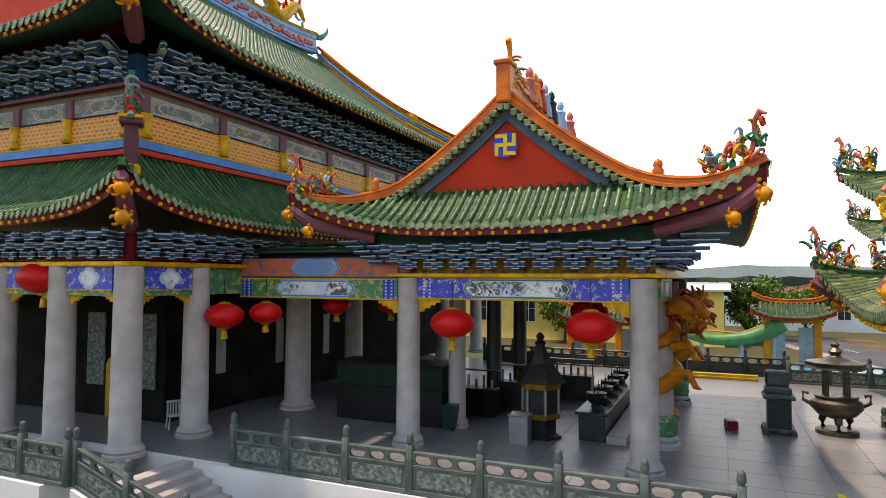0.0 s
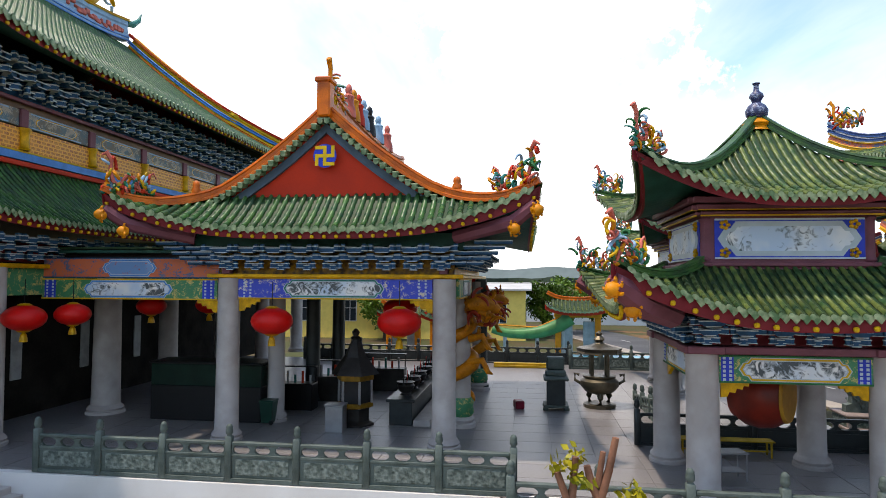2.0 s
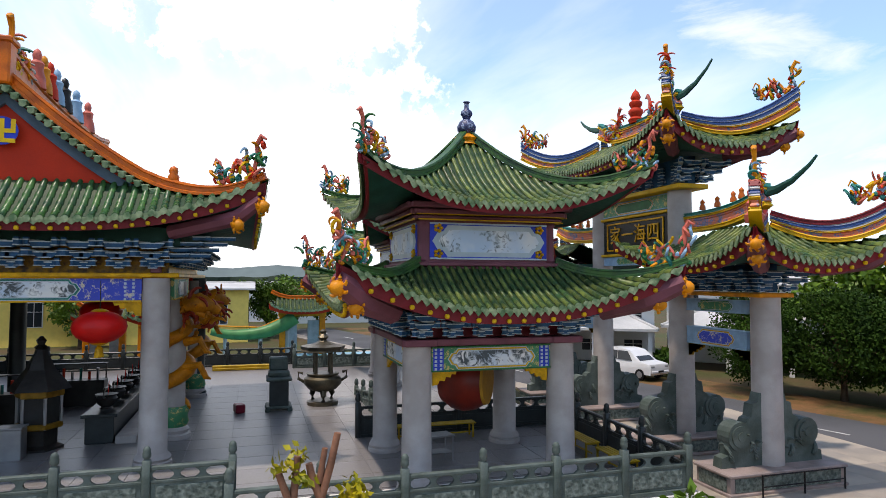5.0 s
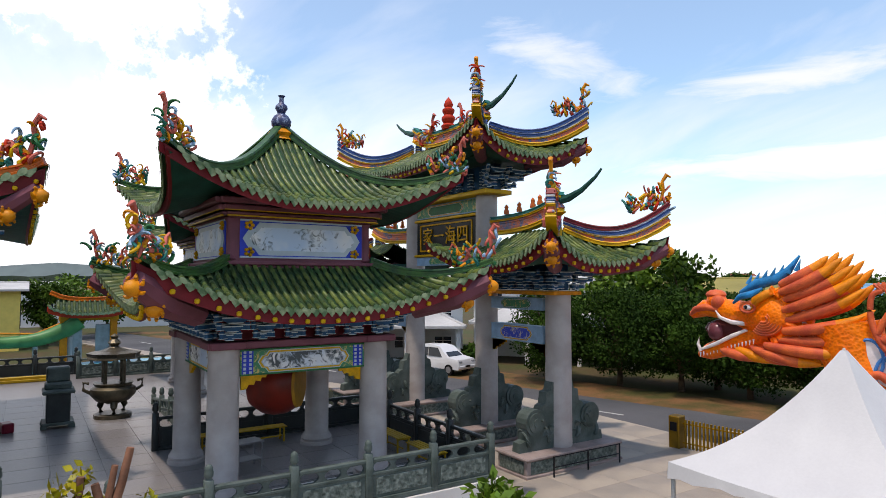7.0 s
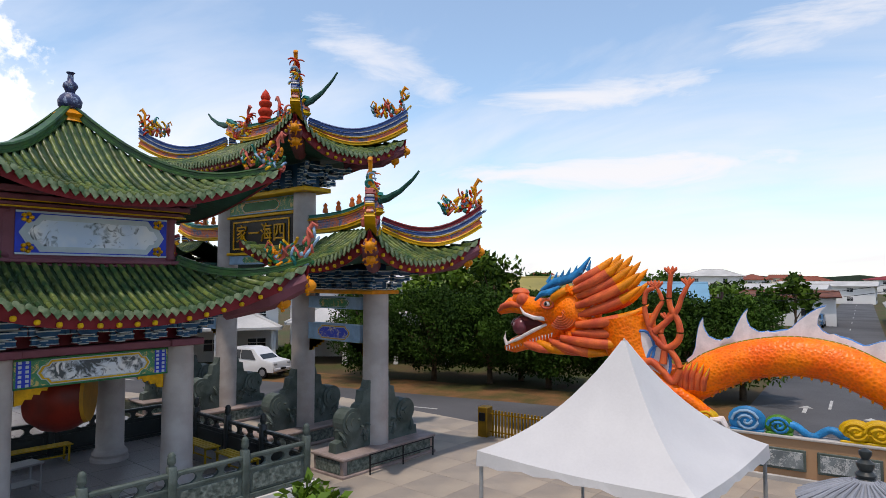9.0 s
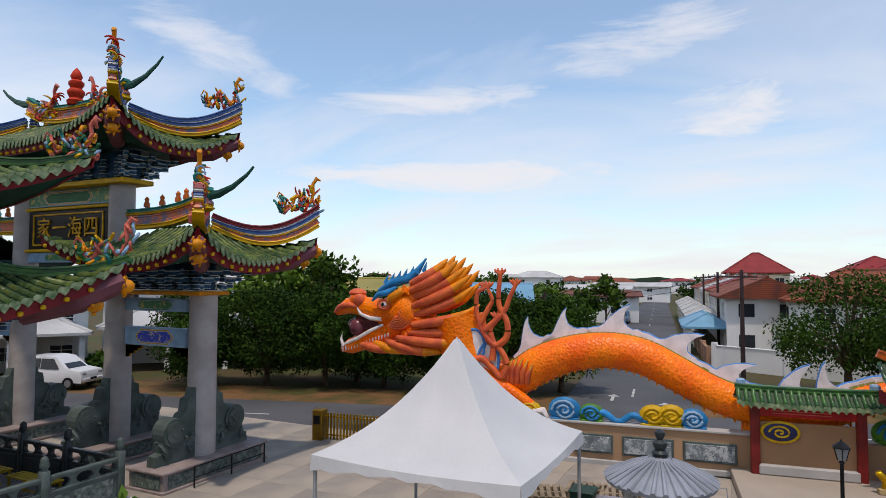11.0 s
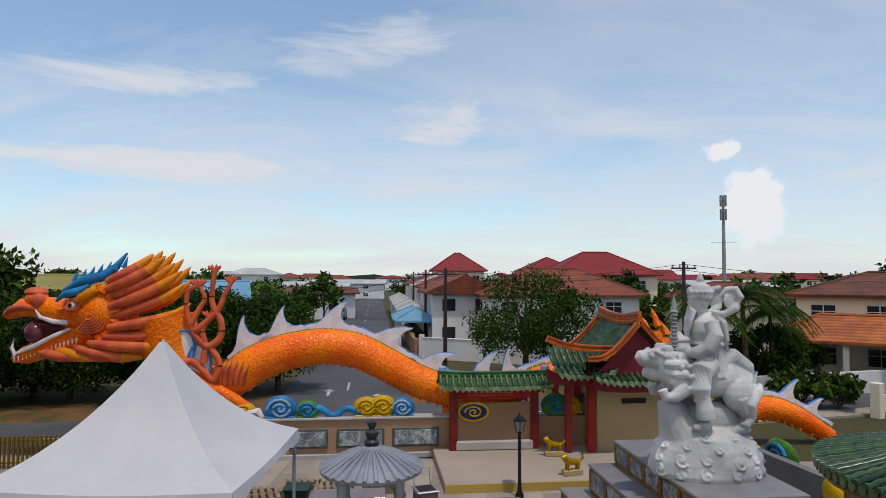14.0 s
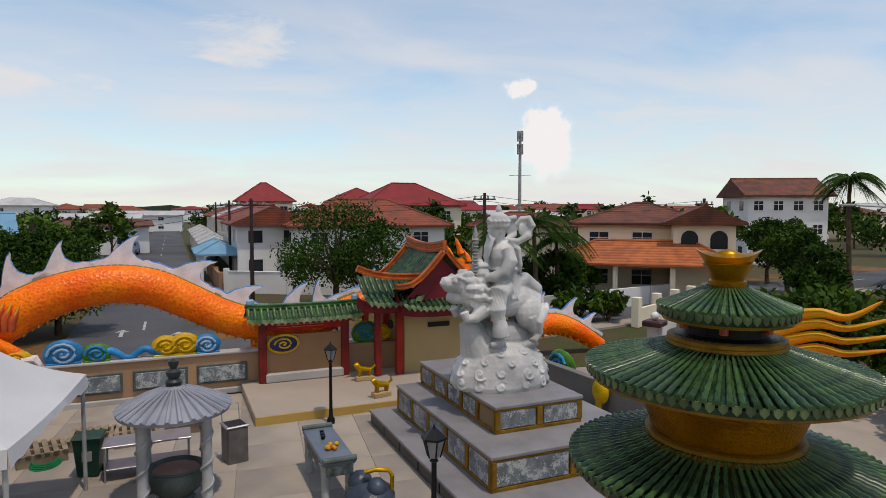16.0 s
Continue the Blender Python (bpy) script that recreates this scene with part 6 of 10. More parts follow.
        for k, mt, th_, nm in ((1.0, SPINE, 0.16, "spine"), (1.04, BLUE_L, 0.10, "spine_edge")):
            q = G().prism([(a * k, b * k) for a, b in poly], o - Vector((th_ / 2, 0, 0)), d, n, (th_, 0, 0))
            ob = part(nm, q, mt, bod if k == 1.0 else last, "white spine" if k == 1.0 else "blue edge")
            last = ob
    for u, h, w, lean in ((4.15, 0.85, 0.95, 0.12), (2.85, 0.78, 1.0, 0.1), (1.45, 0.82, 1.1, 0.25), (-0.2, 0.78, 1.1, 0.40), (-1.75, 0.66, 1.0, 0.45), (-3.6, 0.85, 0.9, 0.4), (-4.85, 0.8, 0.7, 0.15), (-6.4, 0.6, 0.7, 0.15),
                          (-12.6, 0.75, 0.7, 0.1), (-13.6, 0.72, 0.7, 0.1), (-14.6, 0.72, 0.7, 0.1), (-15.4, 0.6, 0.6, 0.1)):
        spine(u, h * 1.18, w * 1.08, lean)
    # head, looking north: skull, jaws, brow, crest
    hx = X
    hd = G()
    ball(hd, (hx, 8.6, 3.85), (0.75, 1.0, 0.85), 18)
    hd.tube([(hx, 9.0, 3.85), (hx, 9.7, 3.80), (hx, 10.4, 3.98), (hx, 11.1, 4.0), (hx, 11.6, 3.74)], [0.68, 0.48, 0.36, 0.30, 0.14], 14)
    ball(hd, (hx, 10.7, 4.25), (0.36, 0.34, 0.34), 14)
    head = part("head", hd, SCALE, th, "orange dragon head", smooth=True)
    part("snout", ball(ball(G(), (hx, 10.72, 4.48), (0.34, 0.34, 0.18), 12), (hx - 0.22, 10.55, 4.22), (0.22, 0.24, 0.26), 12).tube([(hx - 0.28, 10.5, 3.95), (hx - 0.30, 10.95, 4.05), (hx - 0.26, 11.35, 3.95), (hx - 0.1, 11.62, 3.74)], [0.10, 0.12, 0.11, 0.05], 8), CORAL, head, "coral snout", smooth=True)
    part("lower_jaw", G().tube([(hx, 8.9, 3.25), (hx, 9.6, 3.05), (hx, 10.4, 2.72), (hx, 11.0, 2.48), (hx, 11.35, 2.36)], [0.42, 0.40, 0.34, 0.28, 0.10], 12), SCALE, head, "orange lower jaw", smooth=True)
    part("lip", G().tube([(hx - 0.42, 9.5, 3.35), (hx - 0.40, 10.0, 3.12), (hx - 0.34, 10.6, 2.80), (hx - 0.2, 11.15, 2.58)], [0.05, 0.07, 0.07, 0.05], 7).tube([(hx - 0.44, 9.55, 3.55), (hx - 0.42, 10.0, 3.58), (hx - 0.4, 10.4, 3.72), (hx - 0.4, 10.55, 3.95)], [0.08, 0.08, 0.06, 0.02], 7), SPINE, head, "white lip")
    part("mouth", ball(G(), (hx, 10.3, 3.3), (0.30, 0.85, 0.36), 12), mat("dark_mouth", (0.10, 0.02, 0.02), 0.5), head, "dark mouth")
    part("pearl", ball(G(), (hx - 0.1, 10.65, 3.22), (0.34, 0.34, 0.34), 16), mat("plum_pearl", (0.16, 0.05, 0.06), 0.25), head, "dark red pearl", smooth=True)
    tg = G()
    for i in range(16):
        u = lerp(9.3, 11.2, i / 15)
        tg.tube([(hx - 0.40 + 0.012 * i, u, 3.06 - 0.04 * i), (hx - 0.42 + 0.012 * i, u, 2.90 - 0.04 * i)], [0.035, 0.01], 5)
    tg.tube([(hx - 0.2, 11.2, 2.5), (hx - 0.2, 11.3, 2.75), (hx - 0.2, 11.25, 3.0)], [0.07, 0.05, 0.01], 6)
    part("fangs", tg, SPINE, head, "white fangs and bristles", kind="stuff")
    part("brow", G().tube([(hx - 0.5, 9.3, 4.0), (hx - 0.62, 9.1, 4.35), (hx - 0.6, 8.75, 4.55), (hx - 0.5, 8.35, 4.75)], [0.1, 0.15, 0.14, 0.03], 8), TIP, head, smooth=True)
    eye = part("eye", ball(G(), (hx - 0.60, 9.38, 4.10), (0.10, 0.15, 0.10), 12), SPINE, head, "white eye", smooth=True)
    part("pupil", ball(G(), (hx - 0.685, 9.40, 4.10), (0.03, 0.06, 0.07), 8), BLACK, eye)
    part("eye_rim", G().tube([(hx - 0.66, 9.36 + 0.23 * math.cos(a), 4.10 + 0.16 * math.sin(a)) for a in [2 * math.pi * k / 16 for k in range(17)]], 0.045, 6), CORAL, head, "coral eye rim", smooth=True)
    part("brow_plate", G().tube([(hx - 0.58, 9.85, 4.22), (hx - 0.66, 9.6, 4.44), (hx - 0.66, 9.25, 4.52), (hx - 0.6, 8.9, 4.72)], [0.04, 0.10, 0.12, 0.04], 8), DBLUE, head, "blue brow", smooth=True)
    for i in range(6):
        r = 0.12 + 0.09 * i
        ck = G().tube([(hx - 0.72 + 0.02 * i, 8.85 + r * math.cos(a), 3.75 + r * 0.9 * math.sin(a)) for a in [2.2 + 3.2 * k / 12 for k in range(13)]], 0.04, 6)
        part("cheek_ring", ck, CORAL, head, "coral cheek ring", smooth=True)
    fr = G()
    for i in range(9):
        a = -1.4 + 2.9 * i / 8
        c = Vector((hx - 0.55, 8.65 - 0.55 * math.cos(a), 3.85 + 0.75 * math.sin(a)))
        fr.tube([c, c + Vector((-0.1, -0.25 * math.cos(a), 0.2 * math.sin(a)))], [0.17, 0.03], 6)
    part("cheek_frill", fr, SCALE, head, smooth=True)
    bd = G()
    rnd = random.Random(3)
    for i in range(26):
        a = -1.6 + 3.1 * i / 25
        c = Vector((hx - 0.45, 8.5 - 0.72 * math.cos(a), 3.8 + 0.92 * math.sin(a)))
        bd.tube([c, c + Vector((-0.12, -0.16 * math.cos(a), 0.14 * math.sin(a)))], [0.04, 0.01], 5)
    part("bristles", bd, SPINE, head, "pale bristles", kind="stuff")
    cr = G().tube([(hx - 0.2, 9.75, 4.55), (hx - 0.25, 9.2, 4.85), (hx - 0.2, 8.6, 5.02), (hx - 0.2, 8.25, 5.3), (hx - 0.2, 7.92, 5.75)], [0.10, 0.18, 0.17, 0.12, 0.03], 10)
    for i in range(7):
        u = 9.5 - 0.25 * i
        cr.tube([(hx - 0.25, u, 4.85 + 0.07 * i), (hx - 0.25, u - 0.12, 5.15 + 0.08 * i)], [0.09, 0.01], 6)
    part("crest", cr, DBLUE, head, "blue crest", smooth=True)
    # mane: coral locks with yellow tips
    base = [(8.36, 4.85), (8.34, 4.60), (8.32, 4.35), (8.27, 4.05), (8.26, 3.72), (8.28, 3.40), (8.45, 3.12), (8.85, 2.92), (9.2, 2.75)]
    tips = [(7.01, 5.72), (6.61, 5.66), (6.34, 5.44), (6.10, 5.19), (6.05, 4.76), (6.09, 3.97), (6.18, 3.38), (6.37, 2.9), (7.27, 2.48)]
    for i, ((a, b), (c, d)) in enumerate(zip(base, tips)):
        for lay in (0, 1):
            off = -0.55 - 0.08 * (i % 2) if lay == 0 else 0.35
            da, db = (0.0, 0.0) if lay == 0 else (0.1, 0.14)
            k = smooth_path([(hx + off, a, b + da), (hx + off - 0.12, lerp(a, c, 0.35), lerp(b, d, 0.30) - 0.08), (hx + off - 0.05, lerp(a, c, 0.72), lerp(b, d, 0.66) - 0.10), (hx + off + 0.05, c, d + db)], 14)
            lock = part("mane_lock", G().tube(k[:10], [0.11 + 0.07 * math.sin(math.pi * j / 14) for j in range(10)], 9), CORAL, th, "coral mane lock", smooth=True)
            part("lock_tip", G().tube(k[9:], [0.172, 0.155, 0.13, 0.10, 0.06, 0.01], 9), TIP, lock, "yellow tip", smooth=True)
    for i in range(4):
        k = smooth_path([(hx - 0.4, 10.4 - 0.5 * i, 2.62 + 0.1 * i), (hx - 0.5, 9.7 - 0.5 * i, 2.5), (hx - 0.45, 9.0 - 0.6 * i, 2.42)], 8)
        part("beard_lock", G().tube(k, [0.04, 0.12, 0.16, 0.17, 0.17, 0.15, 0.12, 0.07, 0.01], 8), TIP if i % 2 else CORAL, th, smooth=True)
    # antlers and whiskers, coral
    for keys, r in ((((5.95, 1.6), (6.0, 2.1), (5.75, 2.35), (5.4, 2.1), (5.05, 1.75), (4.85, 2.2), (5.1, 2.7), (5.45, 2.95), (5.75, 3.4), (5.9, 4.0), (5.85, 4.55), (5.6, 4.7)), 0.13),
                    (((5.5, 3.0), (5.2, 2.8), (4.85, 3.1), (4.85, 3.6), (5.1, 4.1), (5.12, 4.6), (5.06, 5.15)), 0.13),
                    (((5.6, 3.3), (5.25, 3.6), (4.9, 4.0), (4.75, 4.4), (4.55, 4.8)), 0.12),
                    (((5.35, 2.3), (5.3, 2.8), (5.4, 3.3), (5.2, 3.7)), 0.12), (((5.75, 3.5), (5.5, 4.0), (5.35, 4.3), (5.5, 4.7)), 0.10)):
        k = smooth_path([(hx - 0.75, u, z) for u, z in keys], 8 * len(keys))
        n = len(k)
        an = part("antler", G().tube(k, [r * (1 - 0.45 * i / n) for i in range(n)], 9), CORAL, th, "coral antler", smooth=True)
        e = Vector(k[-1])
        fg = G()
        for s in (-0.16, -0.05, 0.08, 0.18):
            fg.tube([e, e + Vector((0, s, 0.16)), e + Vector((0, s * 1.1, 0.26 - abs(s) * 0.3))], [0.06, 0.05, 0.02], 6)
        part("antler_tip", fg, CORAL, an)
    # the near fore leg with white claws
    lg = part("leg", G().tube(smooth_path([(hx - 0.5, 5.9, 1.85), (hx - 0.6, 5.2, 1.5), (hx - 0.6, 4.5, 1.15), (hx - 0.55, 3.95, 0.75)], 12), [0.34, 0.33, 0.31, 0.29, 0.27, 0.25, 0.23, 0.21, 0.2, 0.19, 0.18, 0.19, 0.2], 10), SCALE, th, "orange scaled fore leg", smooth=True)
    for s in (-0.14, 0, 0.14):
        part("claw", G().tube([(hx - 0.6 + s, 3.95, 0.72), (hx - 0.7 + s, 3.65, 0.74), (hx - 0.72 + s, 3.5, 0.55)], [0.09, 0.08, 0.015], 7), SPINE, lg, "white claw")
    for i in range(6):
        u = 5.0 - 0.17 * i
        z = 1.95 + 0.22 * math.sin(math.pi * (i + 0.5) / 6)
        fl = part("shoulder_flame", G().tube([(hx - 0.58, u + 0.05, 1.55), (hx - 0.68, u, z - 0.12), (hx - 0.66, u - 0.10, z + 0.10), (hx - 0.6, u - 0.16, z + 0.26)], [0.09, 0.10, 0.06, 0.01], 8), CORAL, th, "coral shoulder flame", smooth=True)
        part("flame_edge", G().tube([(hx - 0.72, u, z - 0.14), (hx - 0.71, u - 0.09, z + 0.08), (hx - 0.64, u - 0.15, z + 0.24)], [0.03, 0.03, 0.01], 6), DYEL, fl, "yellow flame edge")
    # a back fin of flames where the body passes behind the gatehouse
    for i, (du, h) in enumerate(((-0.25, 1.0), (0.0, 1.45), (0.28, 1.15), (0.5, 0.8))):
        part("back_flame", G().tube(smooth_path([(X - 0.3, -9.75 + du * 0.6, 1.3), (X - 0.35, -9.7 + du, 2.4), (X - 0.35, -9.8 + du * 1.3, 2.4 + h * 0.6), (X - 0.3, -9.6 + du * 1.2, 2.5 + h)], 10), [0.18, 0.2, 0.2, 0.2, 0.19, 0.18, 0.16, 0.13, 0.1, 0.06, 0.01], 8), SCALE, th, "orange back flame", smooth=True)
    # shoulder plates, white with blue rims
    for u, z, r in ((6.0, 2.75, 0.5), (5.5, 2.3, 0.5)):
        pl = part("shoulder_plate", G().prism([(r * 0.7 * math.cos(a) , r * 1.1 * math.sin(a)) for a in [2 * math.pi * k / 14 for k in range(14)]], (hx - 0.66, u, z), (0, 1, 0), (0, 0, 1), (0.1, 0, 0)), SPINE, th, "white shoulder plate")
        part("plate_rim", G().tube([(hx - 0.66, u + r * 0.72 * math.cos(a), z + r * 1.12 * math.sin(a)) for a in [2 * math.pi * k / 18 for k in range(19)]], 0.05, 6), BLUE_L, pl)
    # hidden supports that carry the body on the wall and ground
    for u, z1 in ((6.4, 2.0), (-2.6, 0.8), (-12.6, -0.1)):
        part("support", G().tube([(X, u, LOW - 0.1), (X, u, z1)], 0.3, 10), SCALE, th)
    return th


dragon()
tail = thing("tail_flames", "orange flame-shaped dragon tail tip behind planting", "dragon sculpture", (13.6, -15.0, LOW))
FLAME = mat("orange_flame_paint", (0.80, 0.24, 0.02), 0.45, scale=5, var=0.3, fine=20, bump=0.5, col2=(0.70, 0.34, 0.03))
for i, (dz, L_, up_) in enumerate(((2.95, 1.00, 0.42), (2.65, 1.25, 0.30), (2.30, 1.35, 0.22), (1.95, 1.2, 0.15))):
    k = smooth_path([(1.35, 1.0, dz - 0.75 + 0.12 * i), (0.8, 0.6, dz - 0.25), (0.2, 0.1, dz - 0.02), (-0.35, -0.35, dz - 0.08), (-0.9 * L_, -0.85 * L_, dz + up_)], 20)
    fl = part("flame", G().tube(k, [0.21 * (1 - j / 20.5) ** 0.6 for j in range(21)], 10), FLAME, tail, smooth=True)
    part("flame_line", G().tube([Vector(q) + Vector((-0.10, 0.10, 0.14 * (1 - j / 21))) for j, q in enumerate(k[2:18])], 0.025, 6), DYEL, fl, "yellow raised line")
part("support", G().tube([(1.2, 0.9, 0), (1.2, 0.9, 2.3)], 0.3, 9), FLAME, tail)

# the tail's south wall, grey
sw = thing("wall_south", "bare grey rendered wall", "wall", (18.8, -8.3, LOW), EAST + 4, kind="structure")
part("wall_body", G().box((-3.6, 0, 0.55), (8.6, 0.25, 1.1), 0.01), mat("grey_render", (0.24, 0.23, 0.215), 0.85, scale=1.2, var=0.2, fine=20), sw)
cs = thing("cloud_scroll", "yellow painted cement cloud scroll on the wall", "cloud ornament", (14.9, -9.0, LOW), 8, group="cloud scrolls")
part("cloud_body", ball(G(), (0, 0.25, 0.9), (0.32, 0.14, 0.34), 14), DYEL, cs, smooth=True)
part("foot", G().box((0, 0.3, 0.4), (0.2, 0.1, 0.8), 0.02), DYEL, cs)
cs2 = thing("cloud_scroll", "green and blue painted cement cloud scroll", "cloud ornament", (18.4, -9.6, LOW), 8, group="cloud scrolls")
part("cloud_body", ball(G(), (0, 0.2, 0.75), (0.75, 0.14, 0.5), 14), DGREEN, cs2, smooth=True)
part("spiral", G().tube([((0.5 * (1 - i / 26)) * math.cos(i * 0.55), 0.36, 0.75 + (0.4 * (1 - i / 26)) * math.sin(i * 0.55)) for i in range(26)], 0.05, 6), DBLUE, cs2)
part("foot", G().box((0, 0.2, 0.2), (0.8, 0.1, 0.4), 0.02), DGREEN, cs2)

# raised terrace along the wall
terr = thing("floor_terrace", "beige terrace step along the dragon wall", "floor", (20.6, 2.5, LOW), EAST, kind="structure")
part("terrace_slab", G().box((-1.85, -6.2, 0.14), (3.6, 8.6, 0.27), 0.02), mat("beige_cement", (0.42, 0.36, 0.30), 0.8, scale=1.0, var=0.1, fine=40), terr)
part("riser", G().box((-3.67, -6.2, 0.13), (0.03, 8.6, 0.25), 0.005), mat("yellow_render", (0.52, 0.36, 0.13), 0.8, scale=1.5, var=0.1), terr)

# ---- red framed notice shrine in front of the wall ----
ns = thing("notice_shrine", "red-posted notice frame with small green tiled roof", "notice frame", wall.matrix_basis @ Vector((-0.35, -3.87, -0.5)), EAST)
for u in (1.33, -1.33):
    part("post", G().box((0, u, 1.0), (0.24, 0.24, 2.1), 0.02), mat("dark_red_tiles", (0.22, 0.028, 0.025), 0.4, scale=6, var=0.25), ns)
part("back_board", G().box((0.08, 0, 0.8), (0.06, 2.5, 1.3), 0.01), mat("brown_board", (0.36, 0.21, 0.12), 0.6, scale=1.5, var=0.1), ns)
part("sill", G().box((-0.02, 0, 0.12), (0.3, 2.5, 0.26), 0.02), COPING, ns)
bn = part("banner", G().box((-0.06, 0, 1.78), (0.04, 2.45, 0.32), 0.01), mat("red_banner", (0.45, 0.03, 0.03), 0.5), ns, "red banner with faded lettering bars")
for z in (1.86, 1.79, 1.72):
    part("lettering_bar", G().box((-0.085, 0.15, z), (0.005, 1.5, 0.022)), PINK, bn)
for k in (1, 3):
    sd = Side(Matrix.Translation((0, 0, 0)) @ R90[k] @ Matrix.Translation((0, -0.42, 0)), 1.85, 0.42, 0.05, 2.02, 0.34, 0.06, 0.02, 0.2)
    rf = part("roof_slope", G().box(R90[k] @ Vector((0, -0.1, 2.1)), (0.1, 0.1, 0.03)), TILE_DARK, ns)
    tiled(rf, sd, TILE, TILE_EDGE, 0.19, 0.06, None, rows_as_parts=(k == 3))
ridge(ns, [(0, lerp(-1.85, 1.85, i / 6), 2.33 + 0.05 * abs(i / 3 - 1) ** 3) for i in range(7)], 0.18, 0.14, TILE, "ridge")
for s in (-1, 1):
    part("ridge_end", G().box((0, s * 1.68, 2.55), (0.14, 0.26, 0.22), 0.05), SKYB, ns)
sc = part("scroll_sign", ball(G(), (-0.02, 0.68, 1.18), (0.05, 0.52, 0.32), 20), DYEL, ns, "yellow and navy cloud sign")
part("sign_field", ball(G(), (-0.05, 0.68, 1.18), (0.05, 0.44, 0.25), 20), mat("navy_paint", (0.03, 0.03, 0.10), 0.4), sc)
part("sign_spiral", G().tube([(-0.10, 0.68 + (0.30 * (1 - i / 24)) * math.cos(i * 0.5), 1.18 + (0.2 * (1 - i / 24)) * math.sin(i * 0.5)) for i in range(24)], 0.03, 6), DYEL, sc)

# ---- gatehouse with orange ridges ----
gh = thing("gatehouse", "small gatehouse with red posts, beige wall and green tiled roof", "gatehouse", wall.matrix_basis @ Vector((-0.4, -8.25, -0.5)), EAST)
BRICK = mat("brick_orange_glaze", (0.48, 0.115, 0.03), 0.45, scale=9, var=0.3, fine=16, col2=(0.30, 0.07, 0.025))
BEIGE = mat("beige_wall", (0.50, 0.37, 0.20), 0.75, scale=1.4, var=0.08, fine=30)
part("wall", G().box((0.6, 0, 1.0), (2.2, 2.3, 2.1), 0.01), BEIGE, gh)
part("window_grille", G().box((-0.52, -0.1, 1.55), (0.06, 0.8, 0.16), 0.01), BLACK, gh)
for x in (-0.55, 0.9):
    part("post", G().box((x, 1.35, 1.1), (0.24, 0.24, 2.3), 0.02), mat("red_post", (0.36, 0.04, 0.03), 0.45, scale=5, var=0.15), gh)
    part("post", G().box((x, 2.1, 1.1), (0.2, 0.2, 2.2), 0.02), mat("dark_red_post", (0.25, 0.03, 0.025), 0.45, scale=5, var=0.15), gh)
for k in (0, 2):
    sd = Side(Matrix.Translation((0.5, 0, 0)) @ R90[k] @ Matrix.Translation((0, -1.65, 0)), 1.75, 1.65, 0.05, 2.55, 1.45, 0.35, 0.1, 0.4)
    rf = part("roof_slope", G().box(Vector((0.5, 0, 3.0)), (0.2, 0.2, 0.05)), SOFFIT, gh)
    tiled(rf, sd, TILE_DARK, TILE_EDGE, 0.2, 0.06, MAROON, dots=False, under=0.6)
    for x in (-1.78, 1.78):
        ridge(gh, [sd.at(x, q, 0.04) for q in [lerp(1.65, 0, i / 8) for i in range(9)]], 0.15, 0.16, BRICK, "verge_ridge", "orange glazed ridge")
ridge(gh, [(lerp(-1.3, 2.3, i / 6), 0, 3.98 + 0.16 * abs(i / 3 - 1) ** 2) for i in range(7)], 0.16, 0.34, BRICK, "main_ridge")
part("gable_wall", G().prism([(-1.35, 2.5), (1.35, 2.5), (0, 3.85)], (-1.05, 0, 0), (0, 1, 0), (0, 0, 1), (0.12, 0, 0)), MAROON, gh, "dark red gable")
sd = Side(Matrix.Translation((-0.9, 0, 0)) @ R90[3] @ Matrix.Translation((0, -0.5, 0)), 1.5, 0.6, 0.1, 2.28, 0.3, 0.15, 0.05, 0.2)
rf = part("skirt_roof", G().box(Vector((-0.9, 0, 2.3)), (0.2, 0.2, 0.05)), SOFFIT, gh)
tiled(rf, sd, TILE_DARK, TILE_EDGE, 0.2, 0.06, MAROON, dots=False, under=0.5)
sd = Side(Matrix.Translation((0.4, 1.75, 0)) @ R90[3] @ Matrix.Translation((0, -1.5, 0)), 1.1, 1.3, 0.3, 2.45, 0.75, 0.3, 0.1, 0.4)
rf = part("porch_roof", G().box(Vector((0.4, 1.9, 2.6)), (0.2, 0.2, 0.05)), SOFFIT, gh)
tiled(rf, sd, TILE_DARK, TILE_EDGE, 0.2, 0.06, MAROON, dots=False, under=0.5)
ridge(gh, [(-0.9 + 0.1, lerp(0.7, 2.9, i / 8), 3.15 + 0.35 * (i / 8) ** 3) for i in range(9)], 0.16, 0.22, BRICK, "porch_ridge")
lm = part("porch_lantern", G().lathe([(0.02, 0), (0.09, 0.05), (0.1, 0.2), (0.03, 0.3)], (-0.7, 1.7, 1.55), 8), BLACK, gh)

# ---- folding gate across the entrance ----
fg = thing("folding_gate", "gold folding metal gate drawn across the drive", "gate", (18.95, 14.0, LOW), EAST)
part("motor_box", G().box((0, 0.1, 0.55), (0.45, 0.4, 1.1), 0.03), mat("bronze_metal", (0.28, 0.17, 0.04), 0.35, 0.6), fg)
part("box_screen", G().box((-0.24, 0.1, 0.75), (0.02, 0.25, 0.3), 0.005), BLACK, fg)
BRONZE = mat("gold_bars", (0.34, 0.20, 0.035), 0.4, 0.5)
for i in range(26):
    part("bar", G().box((0, -0.22 - 0.13 * i, 0.52), (0.10, 0.045, 0.95), 0.01), BRONZE, fg)
for z in (0.2, 0.85):
    part("rail", G().box((0.02, -1.85, z), (0.04, 3.5, 0.05), 0.01), BRONZE, fg)

